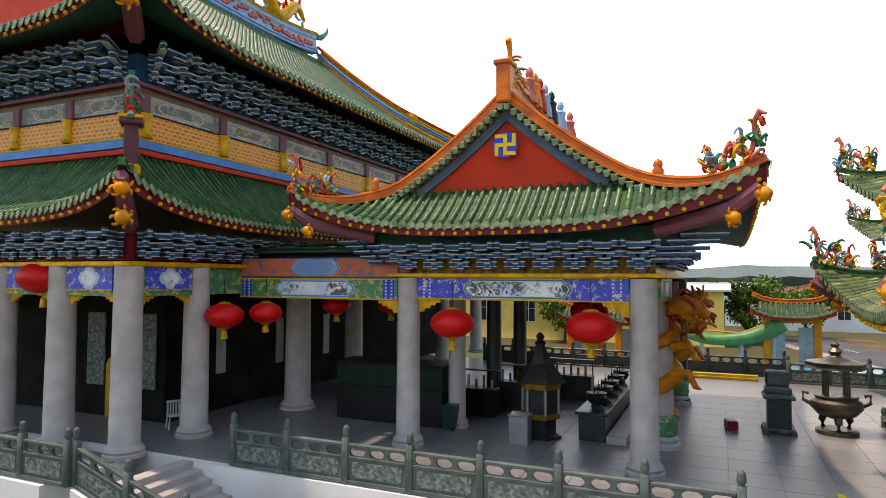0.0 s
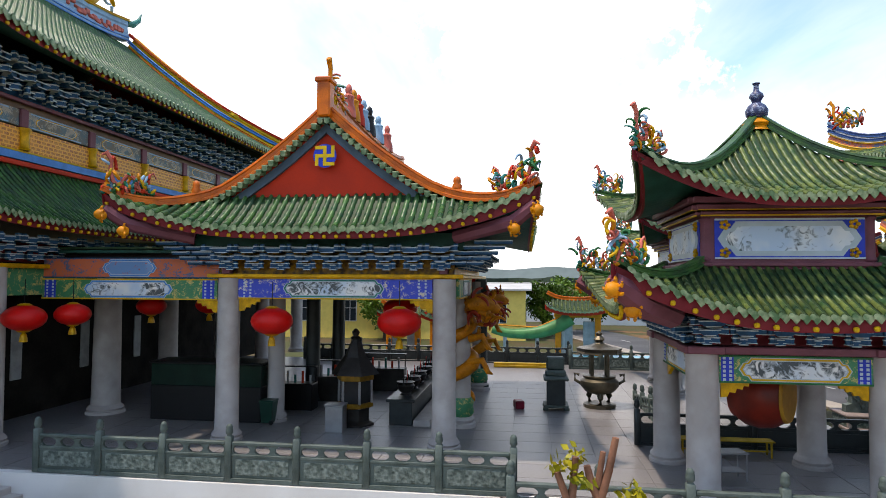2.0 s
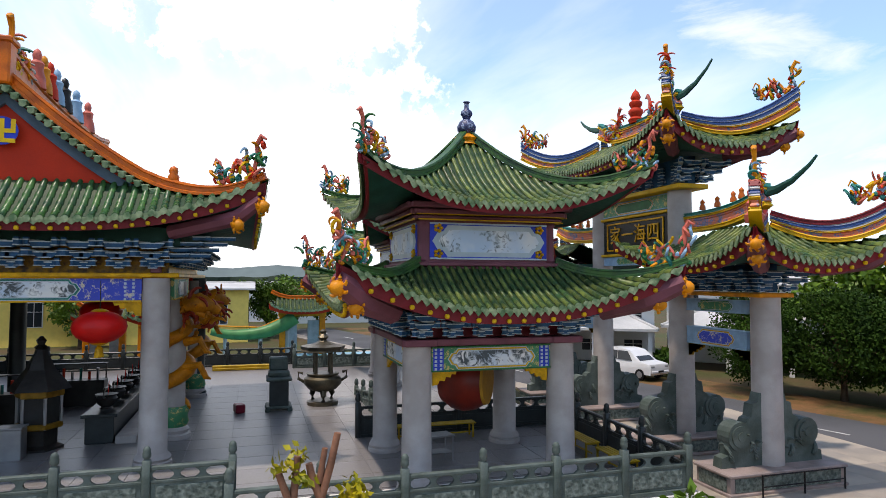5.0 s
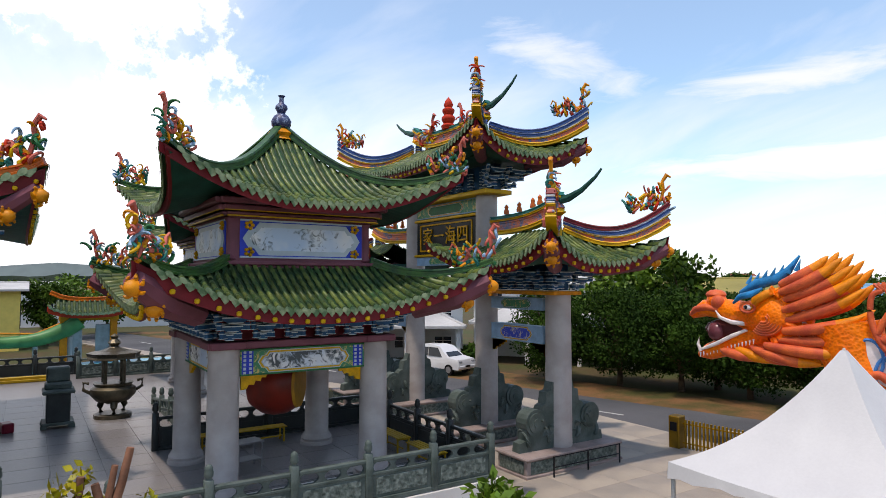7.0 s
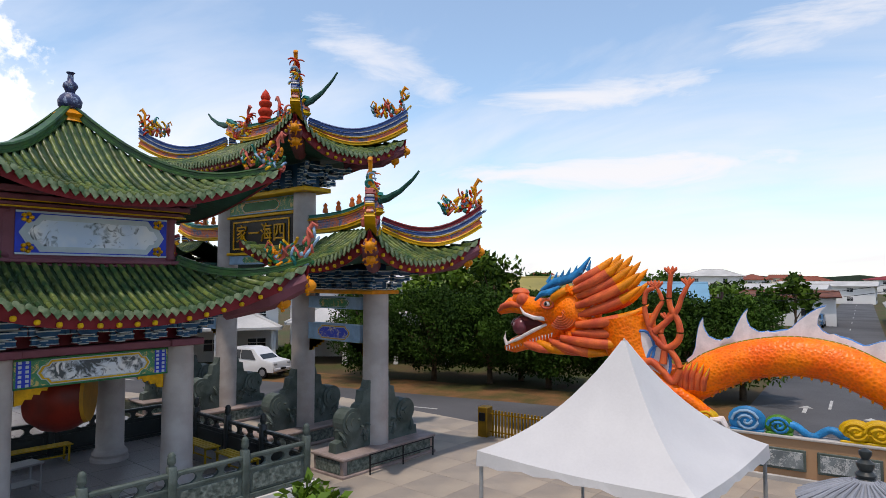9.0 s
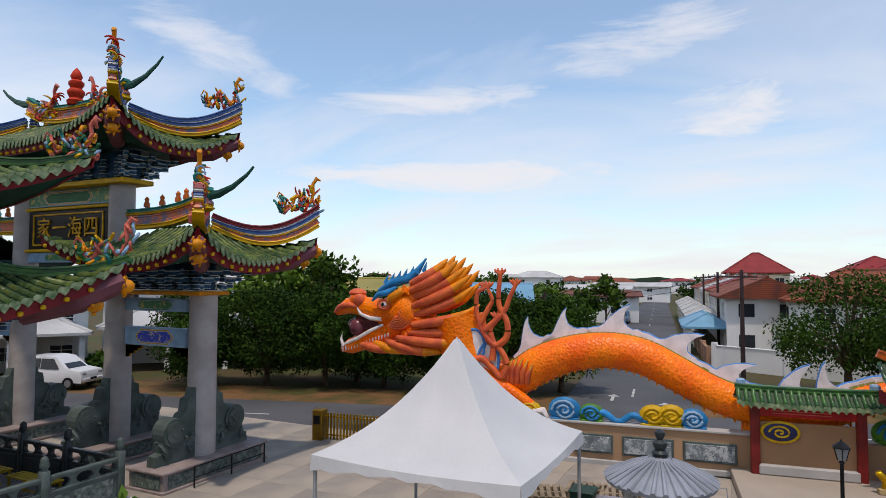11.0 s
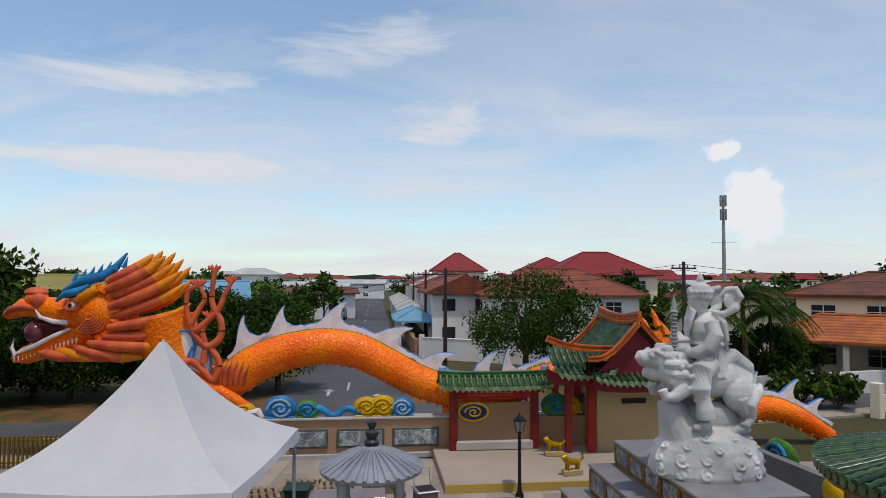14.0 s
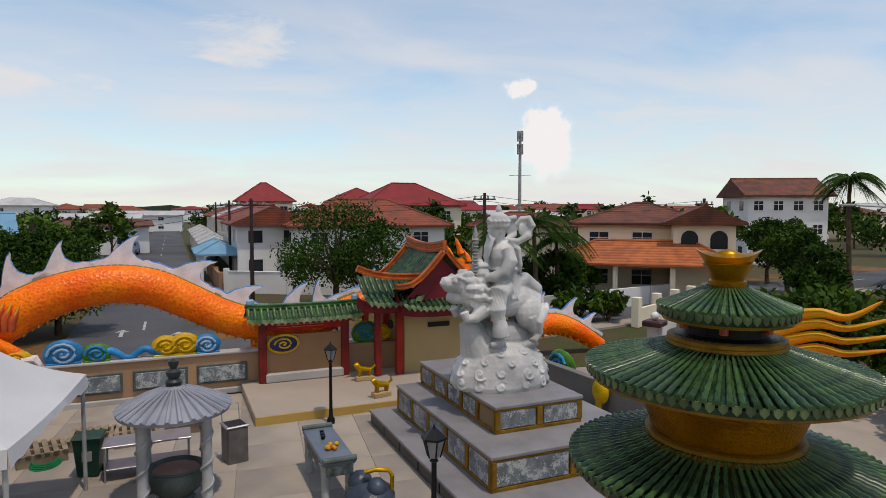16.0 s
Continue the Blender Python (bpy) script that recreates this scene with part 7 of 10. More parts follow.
# ---- statue on its stepped pedestal ----
PEDG = mat("pedestal_granite", (0.25, 0.245, 0.25), 0.45, scale=4, var=0.15, fine=70, col2=(0.19, 0.185, 0.19))
GILT = mat("dull_gilt", (0.30, 0.165, 0.035), 0.5, 0.3, scale=10, var=0.25, fine=30, bump=0.4)
ped = thing("pedestal", "three-tiered grey stone pedestal with gilt-framed relief panels", "pedestal", (16.28, -4.14, LOW), EAST)
# local x runs towards the camera as it falls; the near corner of each tier is at the low end
for nm, xa, xb, ya, yb, z0, z1 in (("lower_tier", 0.55, -6.6, 1.25, -4.2, 0.0, 0.38), ("middle_tier", 0.12, -5.25, 0.62, -3.1, 0.38, 1.10), ("upper_tier", 0.0, -4.25, 0.0, -2.15, 1.10, 1.70)):
    cx_, cy_, lx, ly, h = (xa + xb) / 2, (ya + yb) / 2, xa - xb, ya - yb, z1 - z0
    t_ = part(nm, G().box((cx_, cy_, z0 + h / 2 - 0.02), (lx - 0.08, ly - 0.08, h - 0.04)), PEDG, ped)
    part("slab", G().box((cx_, cy_, z1 - 0.04), (lx + 0.06, ly + 0.06, 0.08), 0.015), PEDG, t_)
    if h > 0.45:
        part("gilt_rail", G().box((cx_, cy_, z1 - 0.11), (lx, ly, 0.06), 0.01).box((cx_, cy_, z0 + 0.04), (lx, ly, 0.08), 0.01), GILT, t_, "gilt moulding")
        n = 5
        for face in (0, 1):
            L_ = lx if face == 0 else ly
            m = n if face == 0 else 2
            for i in range(m):
                c = (i + 0.5) / m
                w = L_ / m - 0.22
                p = (xb + lx * c, ya - 0.02, z0 + h * 0.47) if face == 0 else (xb + 0.02, yb + ly * c, z0 + h * 0.47)
                s = (w, 0.05, h - 0.24) if face == 0 else (0.05, w, h - 0.24)
                odd = nm == "upper_tier" and face == 0 and i != 2
                part("relief_panel", G().box(p, s, 0.01), (mat("blue_gilt_panel", (0.10, 0.13, 0.17), 0.5, col2=(0.30, 0.18, 0.05), scale=3) if odd and i == 0 else RELIEF), t_, "carved stone relief panel")
            for i in range(m + 1):
                c = i / m
                p = (xb + 0.05 + (lx - 0.1) * c, ya - 0.015, z0 + h * 0.47) if face == 0 else (xb + 0.015, yb + 0.05 + (ly - 0.1) * c, z0 + h * 0.47)
                part("gilt_pilaster", G().box(p, (0.13, 0.06, h - 0.2) if face == 0 else (0.06, 0.13, h - 0.2), 0.01), GILT, t_)
    else:
        for i in range(6):
            part("base_panel", G().box((xb + lx * (i + 0.5) / 6, ya - 0.02, z0 + h * 0.45), (lx / 6 - 0.06, 0.05, h - 0.14), 0.01), STONE_BLK, t_)


def statue():
    """A robed figure riding a lion over clouds, all of one white stone. +y is forward."""
    g = G()
    rnd = random.Random(8)
    # cloud rock: a low dome that climbs to the lion's chest, with curled scrolls cut in shallow relief
    prof = [(0.0, 0.0), (0.97, 0.0), (1.0, 0.12), (0.98, 0.35), (0.90, 0.60), (0.76, 0.82), (0.55, 0.98), (0.3, 1.06), (0.0, 1.08)]
    dm = G().lathe(prof, (0, 0, 0), 40)
    g.add([(0.88 * x, 1.18 * y, z) for x, y, z in dm.v], dm.f)
    g.tube([(0, 0.42, 0.7), (0, 0.66, 1.15), (0, 0.78, 1.50), (0, 0.74, 1.80)], [0.60, 0.36, 0.24, 0.18], 18)
    ball(g, (0, -0.1, 1.12), (0.34, 0.72, 0.42), 16)

    def rock(a, z):
        for (r0, z0), (r1, z1) in zip(prof[1:], prof[2:]):
            if z0 <= z <= z1:
                k = lerp(r0, r1, (z - z0) / (z1 - z0))
                return Vector((0.88 * k * math.cos(a), 1.18 * k * math.sin(a), z))
        return Vector((0, 0, z))
    for row, (z, n, r) in enumerate(((0.17, 13, 0.15), (0.43, 12, 0.145), (0.66, 10, 0.125), (0.86, 8, 0.105))):
        for i in range(n):
            a0 = 2 * math.pi * (i + 0.5 * (row % 2)) / n + rnd.uniform(-0.06, 0.06)
            sg = rnd.choice((-1, 1))
            z1 = z + rnd.uniform(-0.03, 0.03)
            k = 1.0 if row < 2 else 0.8
            c = rock(a0, z1)
            nrm = Vector((c.x / 0.77, c.y / 1.39, 0.15 + 0.35 * row)).normalized()
            ball(g, c - nrm * 0.115, (r, r, r), 12)
            pts = []
            for j in range(20):
                q = j / 19
                th_, rr = sg * (0.6 + 7.0 * q), r * (1.05 - 0.88 * q)
                tan = Vector((-nrm.y, nrm.x, 0)).normalized()
                bit = nrm.cross(tan)
                pts.append(c + tan * rr * math.cos(th_) + bit * rr * math.sin(th_) + nrm * (0.0 + 0.025 * q))
            g.tube(pts, [lerp(0.017, 0.022, j / 19) for j in range(20)], 6)
    # lion: body, haunches, legs, head with mane, tail
    g.tube([(0, -0.95, 1.62), (0, -0.80, 1.86), (0, -0.45, 2.02), (0, 0.0, 1.92), (0, 0.45, 1.98), (0, 0.72, 2.15)], [0.16, 0.33, 0.40, 0.36, 0.40, 0.32], 18)
    for x in (-0.30, 0.30):
        ball(g, (x * 0.85, -0.62, 1.72), (0.24, 0.36, 0.40), 16)
        g.tube([(x, -0.62, 1.62), (x * 1.1, -0.70, 1.36), (x * 1.1, -0.80, 1.18), (x * 1.1, -0.74, 1.0)], [0.22, 0.15, 0.10, 0.11], 12)
        ball(g, (x * 1.1, -0.62, 0.99), (0.14, 0.22, 0.10), 12)
        for k in (-1, 0, 1):
            ball(g, (x * 1.1 + 0.075 * k, -0.43, 0.97), (0.045, 0.07, 0.06), 8)
        g.tube([(x, 0.55, 1.86), (x * 1.15, 0.80, 1.66), (x * 1.15, 0.98, 1.66), (x * 1.1, 1.04, 1.82)], [0.2, 0.13, 0.10, 0.11], 12)
        ball(g, (x * 0.85, 0.88, 2.64), (0.07, 0.12, 0.10), 10)
        ball(g, (x * 0.62, 1.20, 2.50), (0.08, 0.07, 0.07), 10)
        g.tube([(x * 0.9, 0.98, 2.52), (x * 0.75, 1.14, 2.60), (x * 0.45, 1.26, 2.56)], [0.04, 0.05, 0.03], 8)
    ball(g, (0, 0.96, 2.40), (0.28, 0.30, 0.27), 18)
    g.tube([(0, 1.0, 2.42), (0, 1.22, 2.42), (0, 1.40, 2.42), (0, 1.46, 2.38)], [0.24, 0.19, 0.17, 0.09], 14)
    g.tube([(0, 0.98, 2.12), (0, 1.18, 2.10), (0, 1.34, 2.13)], [0.18, 0.15, 0.08], 12)
    g.tube([(0, 1.0, 2.36), (0, 0.86, 2.30), (0, 0.62, 2.16), (0, 0.42, 2.02)], [0.28, 0.36, 0.40, 0.36], 18)
    for row, (yy, rr, zc) in enumerate(((0.90, 0.33, 2.34), (0.76, 0.39, 2.24), (0.60, 0.41, 2.14))):
        for i in range(12):
            a = 2 * math.pi * (i + 0.5 * (row % 2)) / 12
            c = Vector((rr * math.cos(a), yy, zc + rr * math.sin(a)))
            ball(g, c, (0.09, 0.12, 0.09), 8)
            ball(g, c + Vector((0.03 * math.cos(a), -0.10, -0.05)), (0.06, 0.07, 0.06), 8)
    g.tube([(0, -1.0, 1.78), (-0.16, -1.12, 1.85), (-0.40, -0.98, 1.78), (-0.47, -0.78, 1.5), (-0.40, -0.80, 1.24), (-0.44, -0.66, 1.08), (-0.40, -0.56, 1.12)], [0.06, 0.07, 0.09, 0.10, 0.10, 0.09, 0.03], 10)
    # rider: robe over the lion's back, torso, legs, arms
    g.tube([(0, -0.16, 2.05), (0, -0.14, 2.4), (0, -0.10, 2.75), (0, -0.05, 3.05), (0, -0.01, 3.26), (0, 0.03, 3.40)], [0.40, 0.36, 0.32, 0.35, 0.29, 0.14], 22)
    g.tube([(0, -0.35, 2.35), (0, -0.62, 2.42), (0, -0.95, 2.2), (0, -1.05, 2.0)], [0.26, 0.22, 0.16, 0.05], 14)
    for x in (-0.40, 0.40):
        g.tube([(x * 0.6, -0.02, 2.32), (x * 1.02, 0.24, 2.22), (x * 1.2, 0.30, 1.85), (x * 1.22, 0.22, 1.45), (x * 1.22, 0.20, 1.24)], [0.24, 0.24, 0.21, 0.19, 0.21], 16)
        g.tube([(x * 1.22, 0.14, 1.14), (x * 1.26, 0.34, 1.06), (x * 1.26, 0.48, 1.06)], [0.12, 0.10, 0.06], 10)
        g.tube([(x * 0.74, -0.03, 3.22), (x * 1.05, -0.06, 2.94), (x * 1.08, 0.10, 2.68), (x * 0.9, 0.30, 2.58), (x * 0.45, 0.48, 2.56)], [0.15, 0.17, 0.165, 0.14, 0.08], 14)
        # hanging sleeve, close to the side
        g.tube([(x * 0.95, 0.22, 2.58), (x * 1.0, 0.12, 2.40), (x * 1.0, 0.02, 2.22)], [0.13, 0.15, 0.07], 12, flat=0.5)
    for i in range(15):
        a = -2.6 + 5.2 * i / 14
        g.tube([(0.30 * math.sin(a), -0.10 + 0.30 * math.cos(a), 2.72), (0.41 * math.sin(a), -0.15 + 0.41 * math.cos(a), 2.05)], [0.01, 0.022], 6)
    g.tube([(0.34 * math.cos(a), -0.10 + 0.34 * math.sin(a), 2.74) for a in [2 * math.pi * k / 20 for k in range(21)]], 0.05, 6)
    # head, ears, nose, brow and long beard
    g.tube([(0, 0.03, 3.34), (0, 0.06, 3.5)], [0.13, 0.13], 12)
    ball(g, (0, 0.10, 3.60), (0.18, 0.21, 0.25), 18)
    g.tube([(0, 0.28, 3.68), (0, 0.33, 3.60), (0, 0.31, 3.57)], [0.025, 0.04, 0.035], 8)
    for x in (-1, 1):
        ball(g, (x * 0.19, 0.08, 3.60), (0.03, 0.05, 0.09), 8)
        g.tube([(x * 0.03, 0.31, 3.69), (x * 0.10, 0.29, 3.71), (x * 0.15, 0.23, 3.68)], 0.02, 6)
        g.tube([(x * 0.02, 0.32, 3.54), (x * 0.09, 0.31, 3.48), (x * 0.12, 0.31, 3.34), (x * 0.10, 0.34, 3.2)], [0.02, 0.035, 0.03, 0.01], 6)
    for i in range(7):
        x = lerp(-0.13, 0.13, i / 6)
        g.tube([(x, 0.25, 3.46), (x * 1.1, 0.33, 3.25), (x * 0.8, 0.37, 3.02), (x * 0.3, 0.38, 2.84)], [0.05, 0.045, 0.035, 0.01], 7)
    # crown with beaded brim and flame knob, broad wings behind
    g.lathe([(0.22, 3.68), (0.26, 3.72), (0.26, 3.80), (0.22, 3.84), (0.24, 3.90), (0.20, 3.98), (0.11, 4.03), (0.05, 4.06), (0.08, 4.10), (0.06, 4.17), (0.0, 4.28)], (0, 0.06, 0), 18)
    for i in range(16):
        a = 2 * math.pi * i / 16
        ball(g, (0.25 * math.cos(a), 0.06 + 0.25 * math.sin(a), 3.84), (0.04, 0.04, 0.05), 8)
    ball(g, (0, 0.31, 3.86), (0.08, 0.05, 0.09), 10)
    for x in (-0.20, 0.20):
        g.tube([(x, -0.10, 3.42), (x * 1.5, -0.30, 3.38), (x * 2.0, -0.52, 3.52), (x * 2.1, -0.60, 3.74), (x * 1.9, -0.52, 3.92), (x * 1.6, -0.36, 3.90), (x * 1.3, -0.24, 3.74)], [0.05, 0.08, 0.09, 0.09, 0.08, 0.07, 0.04], 10)
        ball(g, (x * 1.8, -0.42, 3.66), (0.035, 0.16, 0.18), 12)
        g.tube([(x, -0.12, 3.42), (x * 1.6, -0.30, 3.2), (x * 1.7, -0.34, 2.85), (x * 1.5, -0.36, 2.6)], [0.05, 0.07, 0.06, 0.02], 8)
    # lidded pot in the hands
    g.lathe([(0.10, 2.46), (0.20, 2.54), (0.24, 2.66), (0.20, 2.76), (0.16, 2.79), (0.22, 2.81), (0.20, 2.86), (0.08, 2.92), (0.05, 2.97), (0.0, 2.99)], (-0.04, 0.55, 0), 18)
    for x in (-0.14, 0.10):
        ball(g, (x, 0.58, 2.48), (0.10, 0.09, 0.06), 10)
    ob = single("statue", g, mat("white_marble", (0.68, 0.68, 0.66), 0.55, scale=3, var=0.10, fine=16, bump=0.35, col2=(0.36, 0.365, 0.36)), "white marble statue of a robed rider on a lion", "statue", (13.75, -5.42, LOW + 1.67), EAST - 4, smooth=True)
    bm = bmesh.new()
    bm.from_mesh(ob.data)
    bmesh.ops.remove_doubles(bm, verts=bm.verts, dist=0.002)
    bmesh.ops.holes_fill(bm, edges=bm.edges, sides=20)
    bmesh.ops.recalc_face_normals(bm, faces=bm.faces)
    bm.to_mesh(ob.data)
    bm.free()
    rm = ob.modifiers.new("fuse", "REMESH")
    rm.mode, rm.voxel_size, rm.use_smooth_shade = "VOXEL", 0.02, True
    sm = ob.modifiers.new("soften", "SMOOTH")
    sm.factor, sm.iterations = 0.5, 2
    md = G().tube([(0, 0, -0.15), (0, 0, 0.0), (0, 0, 1.05), (0, 0, 1.2)], [0.05, 0.05, 0.05, 0.01], 8)
    for i in range(11):
        md.lathe([(0.05, 0), (0.085, 0.03), (0.05, 0.06)], (0, 0, 0.08 * i + 0.05), 8)
    single("mace", md, STONE_GREY, "white ringed stone mace in the statue's hand", "mace", (13.55, -4.72, LOW + 1.67 + 2.55), 0, smooth=True)


statue()


# ---- round three-roofed burner ----
def burner():
    th = thing("incense_burner_tower", "round burner tower with three green tiled roofs and gold ingot", "burner tower", (6.45, -5.53, LOW))
    Z = -LOW
    BRZ = mat("amber_brick_drum", (0.46, 0.20, 0.03), 0.4, 0.3, scale=6, var=0.25, fine=28, bump=0.6, kind="cells")
    prof = [(0.95, 0.0), (0.95, 0.5), (0.80, 0.6), (0.80, 2.2), (0.86, 2.92), (0.90, 2.98), (0.82, 3.05), (0.86, 3.1), (1.0, 3.45), (1.16, 3.72), (1.2, 3.8)]
    part("drum", G().lathe(prof, (0, 0, 0), 48), BRZ, th, "amber mosaic drum", smooth=True)
    for r, z in ((0.93, 2.95), (0.90, 3.02), (0.67, 4.17), (0.66, 4.22), (0.63, 4.12)):
        part("gilt_ring", G().lathe([(r, -0.03), (r + 0.03, -0.02), (r + 0.03, 0.02), (r, 0.03)], (0, 0, z), 40), GILT, th)
    part("neck", G().lathe([(0.62, 4.12), (0.60, 4.26), (0.48, 4.28), (0.48, 4.58), (0.6, 4.62)], (0, 0, 0), 32), BLACK, th, "dark open neck")
    for k in range(6):
        a = k * math.pi / 3 + 0.3
        part("neck_post", G().tube([(0.54 * math.cos(a), 0.54 * math.sin(a), 4.34), (0.54 * math.cos(a), 0.54 * math.sin(a), 4.62)], 0.05, 8), PINK, th)

    def cone(r0, r1, z0, z1, n, nm):
        rf = part(nm, G().lathe([(r0 - 0.02, z0 - 0.10), (r0, z0 - 0.02), (lerp(r0, r1, 0.5), lerp(z0, z1, 0.42)), (r1, z1)], (0, 0, 0), 48), TILE_DARK, th, "green glazed roof", smooth=True)
        part("soffit", G().lathe([(r0 - 0.03, z0 - 0.06), (r0 - 0.05, z0 - 0.14), (r1 + 0.12, z0 - 0.10)], (0, 0, 0), 40), GILT, rf)
        t_ = mesh_of("roll_tile", row_mesh(r0, r1, z0, z1, n), TILE_DARK, True)
        e_ = G()
        e_.prism([(-0.05, 0.02), (-0.042, -0.04), (0, -0.08), (0.042, -0.04), (0.05, 0.02)], (r0 - 0.01, 0, z0), (0, 1, 0), (0, 0, 1), (0.025, 0, 0))
        em = mesh_of("drip_tile", e_, mat("dark_drip_tile", (0.11, 0.15, 0.07), 0.4, scale=14, var=0.4, fine=12, rand=0.4, col2=(0.04, 0.07, 0.035)))
        for k in range(n):
            part("roll_tile", t_, None, rf).rotation_euler = (0, 0, 2 * math.pi * k / n)
            part("drip_tile", em, None, rf).rotation_euler = (0, 0, 2 * math.pi * (k + 0.5) / n)

    def row_mesh(r0, r1, z0, z1, n):
        g = G()
        w0 = math.pi * r0 / n * 0.62
        vs, m = [], 15
        for j in range(m + 1):
            t = j / m
            r = lerp(r0 + 0.03, r1, t)
            z = z0 + (z1 - z0) * (0.84 * t + 0.16 * t * t) + 0.02
            w = w0 * lerp(1, max(r1 / r0, 0.3), t) * (1.16 if j % 2 == 0 else 0.84)
            for k in range(6):
                a = math.pi * k / 5
                vs.append((r, math.cos(a) * w, z + math.sin(a) * w * 1.05))
        g.add(vs, [(j * 6 + k, j * 6 + k + 1, (j + 1) * 6 + k + 1, (j + 1) * 6 + k) for j in range(m) for k in range(5)] + [tuple(range(6))])
        return g

    cone(1.85, 0.84, 1.86 + Z, 2.18 + Z, 84, "low_roof")
    cone(1.66, 0.62, 3.02 + Z, 3.34 + Z, 84, "middle_roof")
    cone(0.80, 0.24, 3.78 + Z, 4.04 + Z, 50, "top_roof")
    ing = part("ingot", G().lathe([(0.20, 0.0), (0.22, 0.06), (0.22, 0.14), (0.19, 0.16), (0.21, 0.22), (0.30, 0.36)], (0, 0, 4.78), 24), mat("worn_gold", (0.45, 0.22, 0.04), 0.35, 0.6, var=0.3, scale=6), th, "gold ingot finial", smooth=True)
    g = G()
    rings = []
    for i in range(25):
        a = 2 * math.pi * i / 24
        lift = 0.10 * abs(math.cos(a)) ** 3
        rings.append([(0.24 * math.cos(a), 0.2 * math.sin(a), 5.10), (0.38 * math.cos(a), 0.24 * math.sin(a), 5.22 + lift), (0.30 * math.cos(a), 0.18 * math.sin(a), 5.20 + lift * 0.8), (0.1 * math.cos(a), 0.08 * math.sin(a), 5.26)])
    g.sheet(rings)
    ball(g, (0, 0, 5.22), (0.16, 0.12, 0.09), 12)
    ob = part("ingot_boat", g, mat("bright_gold", (0.55, 0.28, 0.05), 0.3, 0.7, var=0.25, scale=7), ing, smooth=True)
    ob.rotation_euler = (0, 0, 0.9)


burner()

# ---- forecourt things ----
GREYT = mat("grey_cement_tile", (0.30, 0.32, 0.36), 0.6, scale=5, var=0.15, fine=40)
ip = thing("incense_shelter", "round grey stone shelter with carved posts over an urn", "shelter", (13.2, 1.64, LOW))
part("roof", G().lathe([(1.04, 1.84), (1.06, 1.90), (0.60, 2.13), (0.22, 2.28), (0.16, 2.34)], (0, 0, 0), 40), GREYT, ip, "grey tiled roof", smooth=True)
for k in range(30):
    a = 2 * math.pi * k / 30
    part("roll_tile", G().tube([(1.07 * math.cos(a), 1.07 * math.sin(a), 1.91), (0.6 * math.cos(a), 0.6 * math.sin(a), 2.15), (0.22 * math.cos(a), 0.22 * math.sin(a), 2.30)], [0.05, 0.035, 0.018], 6), GREYT, ip)
part("finial", G().lathe([(0.2, 2.3), (0.14, 2.36), (0.17, 2.42), (0.10, 2.48), (0.14, 2.56), (0.14, 2.62), (0.06, 2.68), (0.10, 2.76), (0.1, 2.82), (0.0, 2.88)], (0, 0, 0), 14), STONE_BLK, ip, "dark gourd finial", smooth=True)
for k in range(4):
    a = math.pi / 4 + k * math.pi / 2 + 0.1
    c = (0.80 * math.cos(a), 0.80 * math.sin(a))
    g = G().lathe([(0.13, 0), (0.13, 0.1), (0.10, 0.14), (0.10, 1.8), (0.13, 1.86)], (*c, 0), 14)
    g.tube([(c[0] + 0.10 * math.cos(i * 0.6), c[1] + 0.10 * math.sin(i * 0.6), 0.2 + 0.045 * i) for i in range(36)], 0.035, 6)
    part("post", g, STONE_GREY, ip, "carved dragon post", smooth=True)
ur = thing("urn", "round stone incense urn", "urn", (13.2, 1.64, LOW))
part("bowl", G().lathe([(0.3, 0), (0.35, 0.08), (0.28, 0.15), (0.45, 0.3), (0.52, 0.5), (0.48, 0.66), (0.55, 0.72), (0.5, 0.74), (0.45, 0.66), (0.0, 0.64)], (0, 0, 0), 28), STONE, ur, smooth=True)
part("ash", G().lathe([(0.44, 0.67), (0.2, 0.71), (0.0, 0.72)], (0, 0, 0), 20), mat("ash_red", (0.30, 0.18, 0.15), 0.9), ur)
al = thing("altar_table", "grey carved stone altar table with fruit offerings", "altar table", (13.1, -1.32, LOW), EAST)
part("top", G().box((0, 0, 0.86), (2.05, 0.66, 0.09), 0.02), mat("blue_grey_stone", (0.15, 0.18, 0.22), 0.4, scale=4, var=0.15), al)
for x in (-1.02, 1.02):
    part("end_scroll", G().tube([(x, -0.33, 0.93), (x, 0.33, 0.93)], 0.06, 10), STONE, al)
for x in (-0.8, 0.8):
    for y in (-0.24, 0.24):
        part("leg", G().lathe([(0.11, 0), (0.11, 0.08), (0.08, 0.14), (0.09, 0.7), (0.12, 0.82)], (x, y, 0), 10), STONE_GREY, al, smooth=True)
part("apron", G().box((0, 0.27, 0.70), (1.7, 0.05, 0.22), 0.01).box((-0.95, 0, 0.70), (0.05, 0.5, 0.22), 0.01), STONE_REL, al)
rnd = random.Random(12)
for i in range(9):
    single("orange", ball(G(), (0, 0, 0), (0.05, 0.05, 0.047), 10), (AMBER, YELLOW, AMBER)[i % 3], "ripe orange fruit laid on the altar table", "fruit", (12.85 + rnd.uniform(-0.18, 0.18), -1.38 + rnd.uniform(-0.14, 0.14), LOW + 0.95), group="offerings", smooth=True)
for i in range(3):
    single("cup", G().lathe([(0.03, 0), (0.045, 0.03), (0.05, 0.08), (0.0, 0.08)], (0, 0, 0), 10), BLACK, "small dark offering cup on the altar", "cup", (13.35 + 0.16 * i, -1.25, LOW + 0.905), group="offering cups")
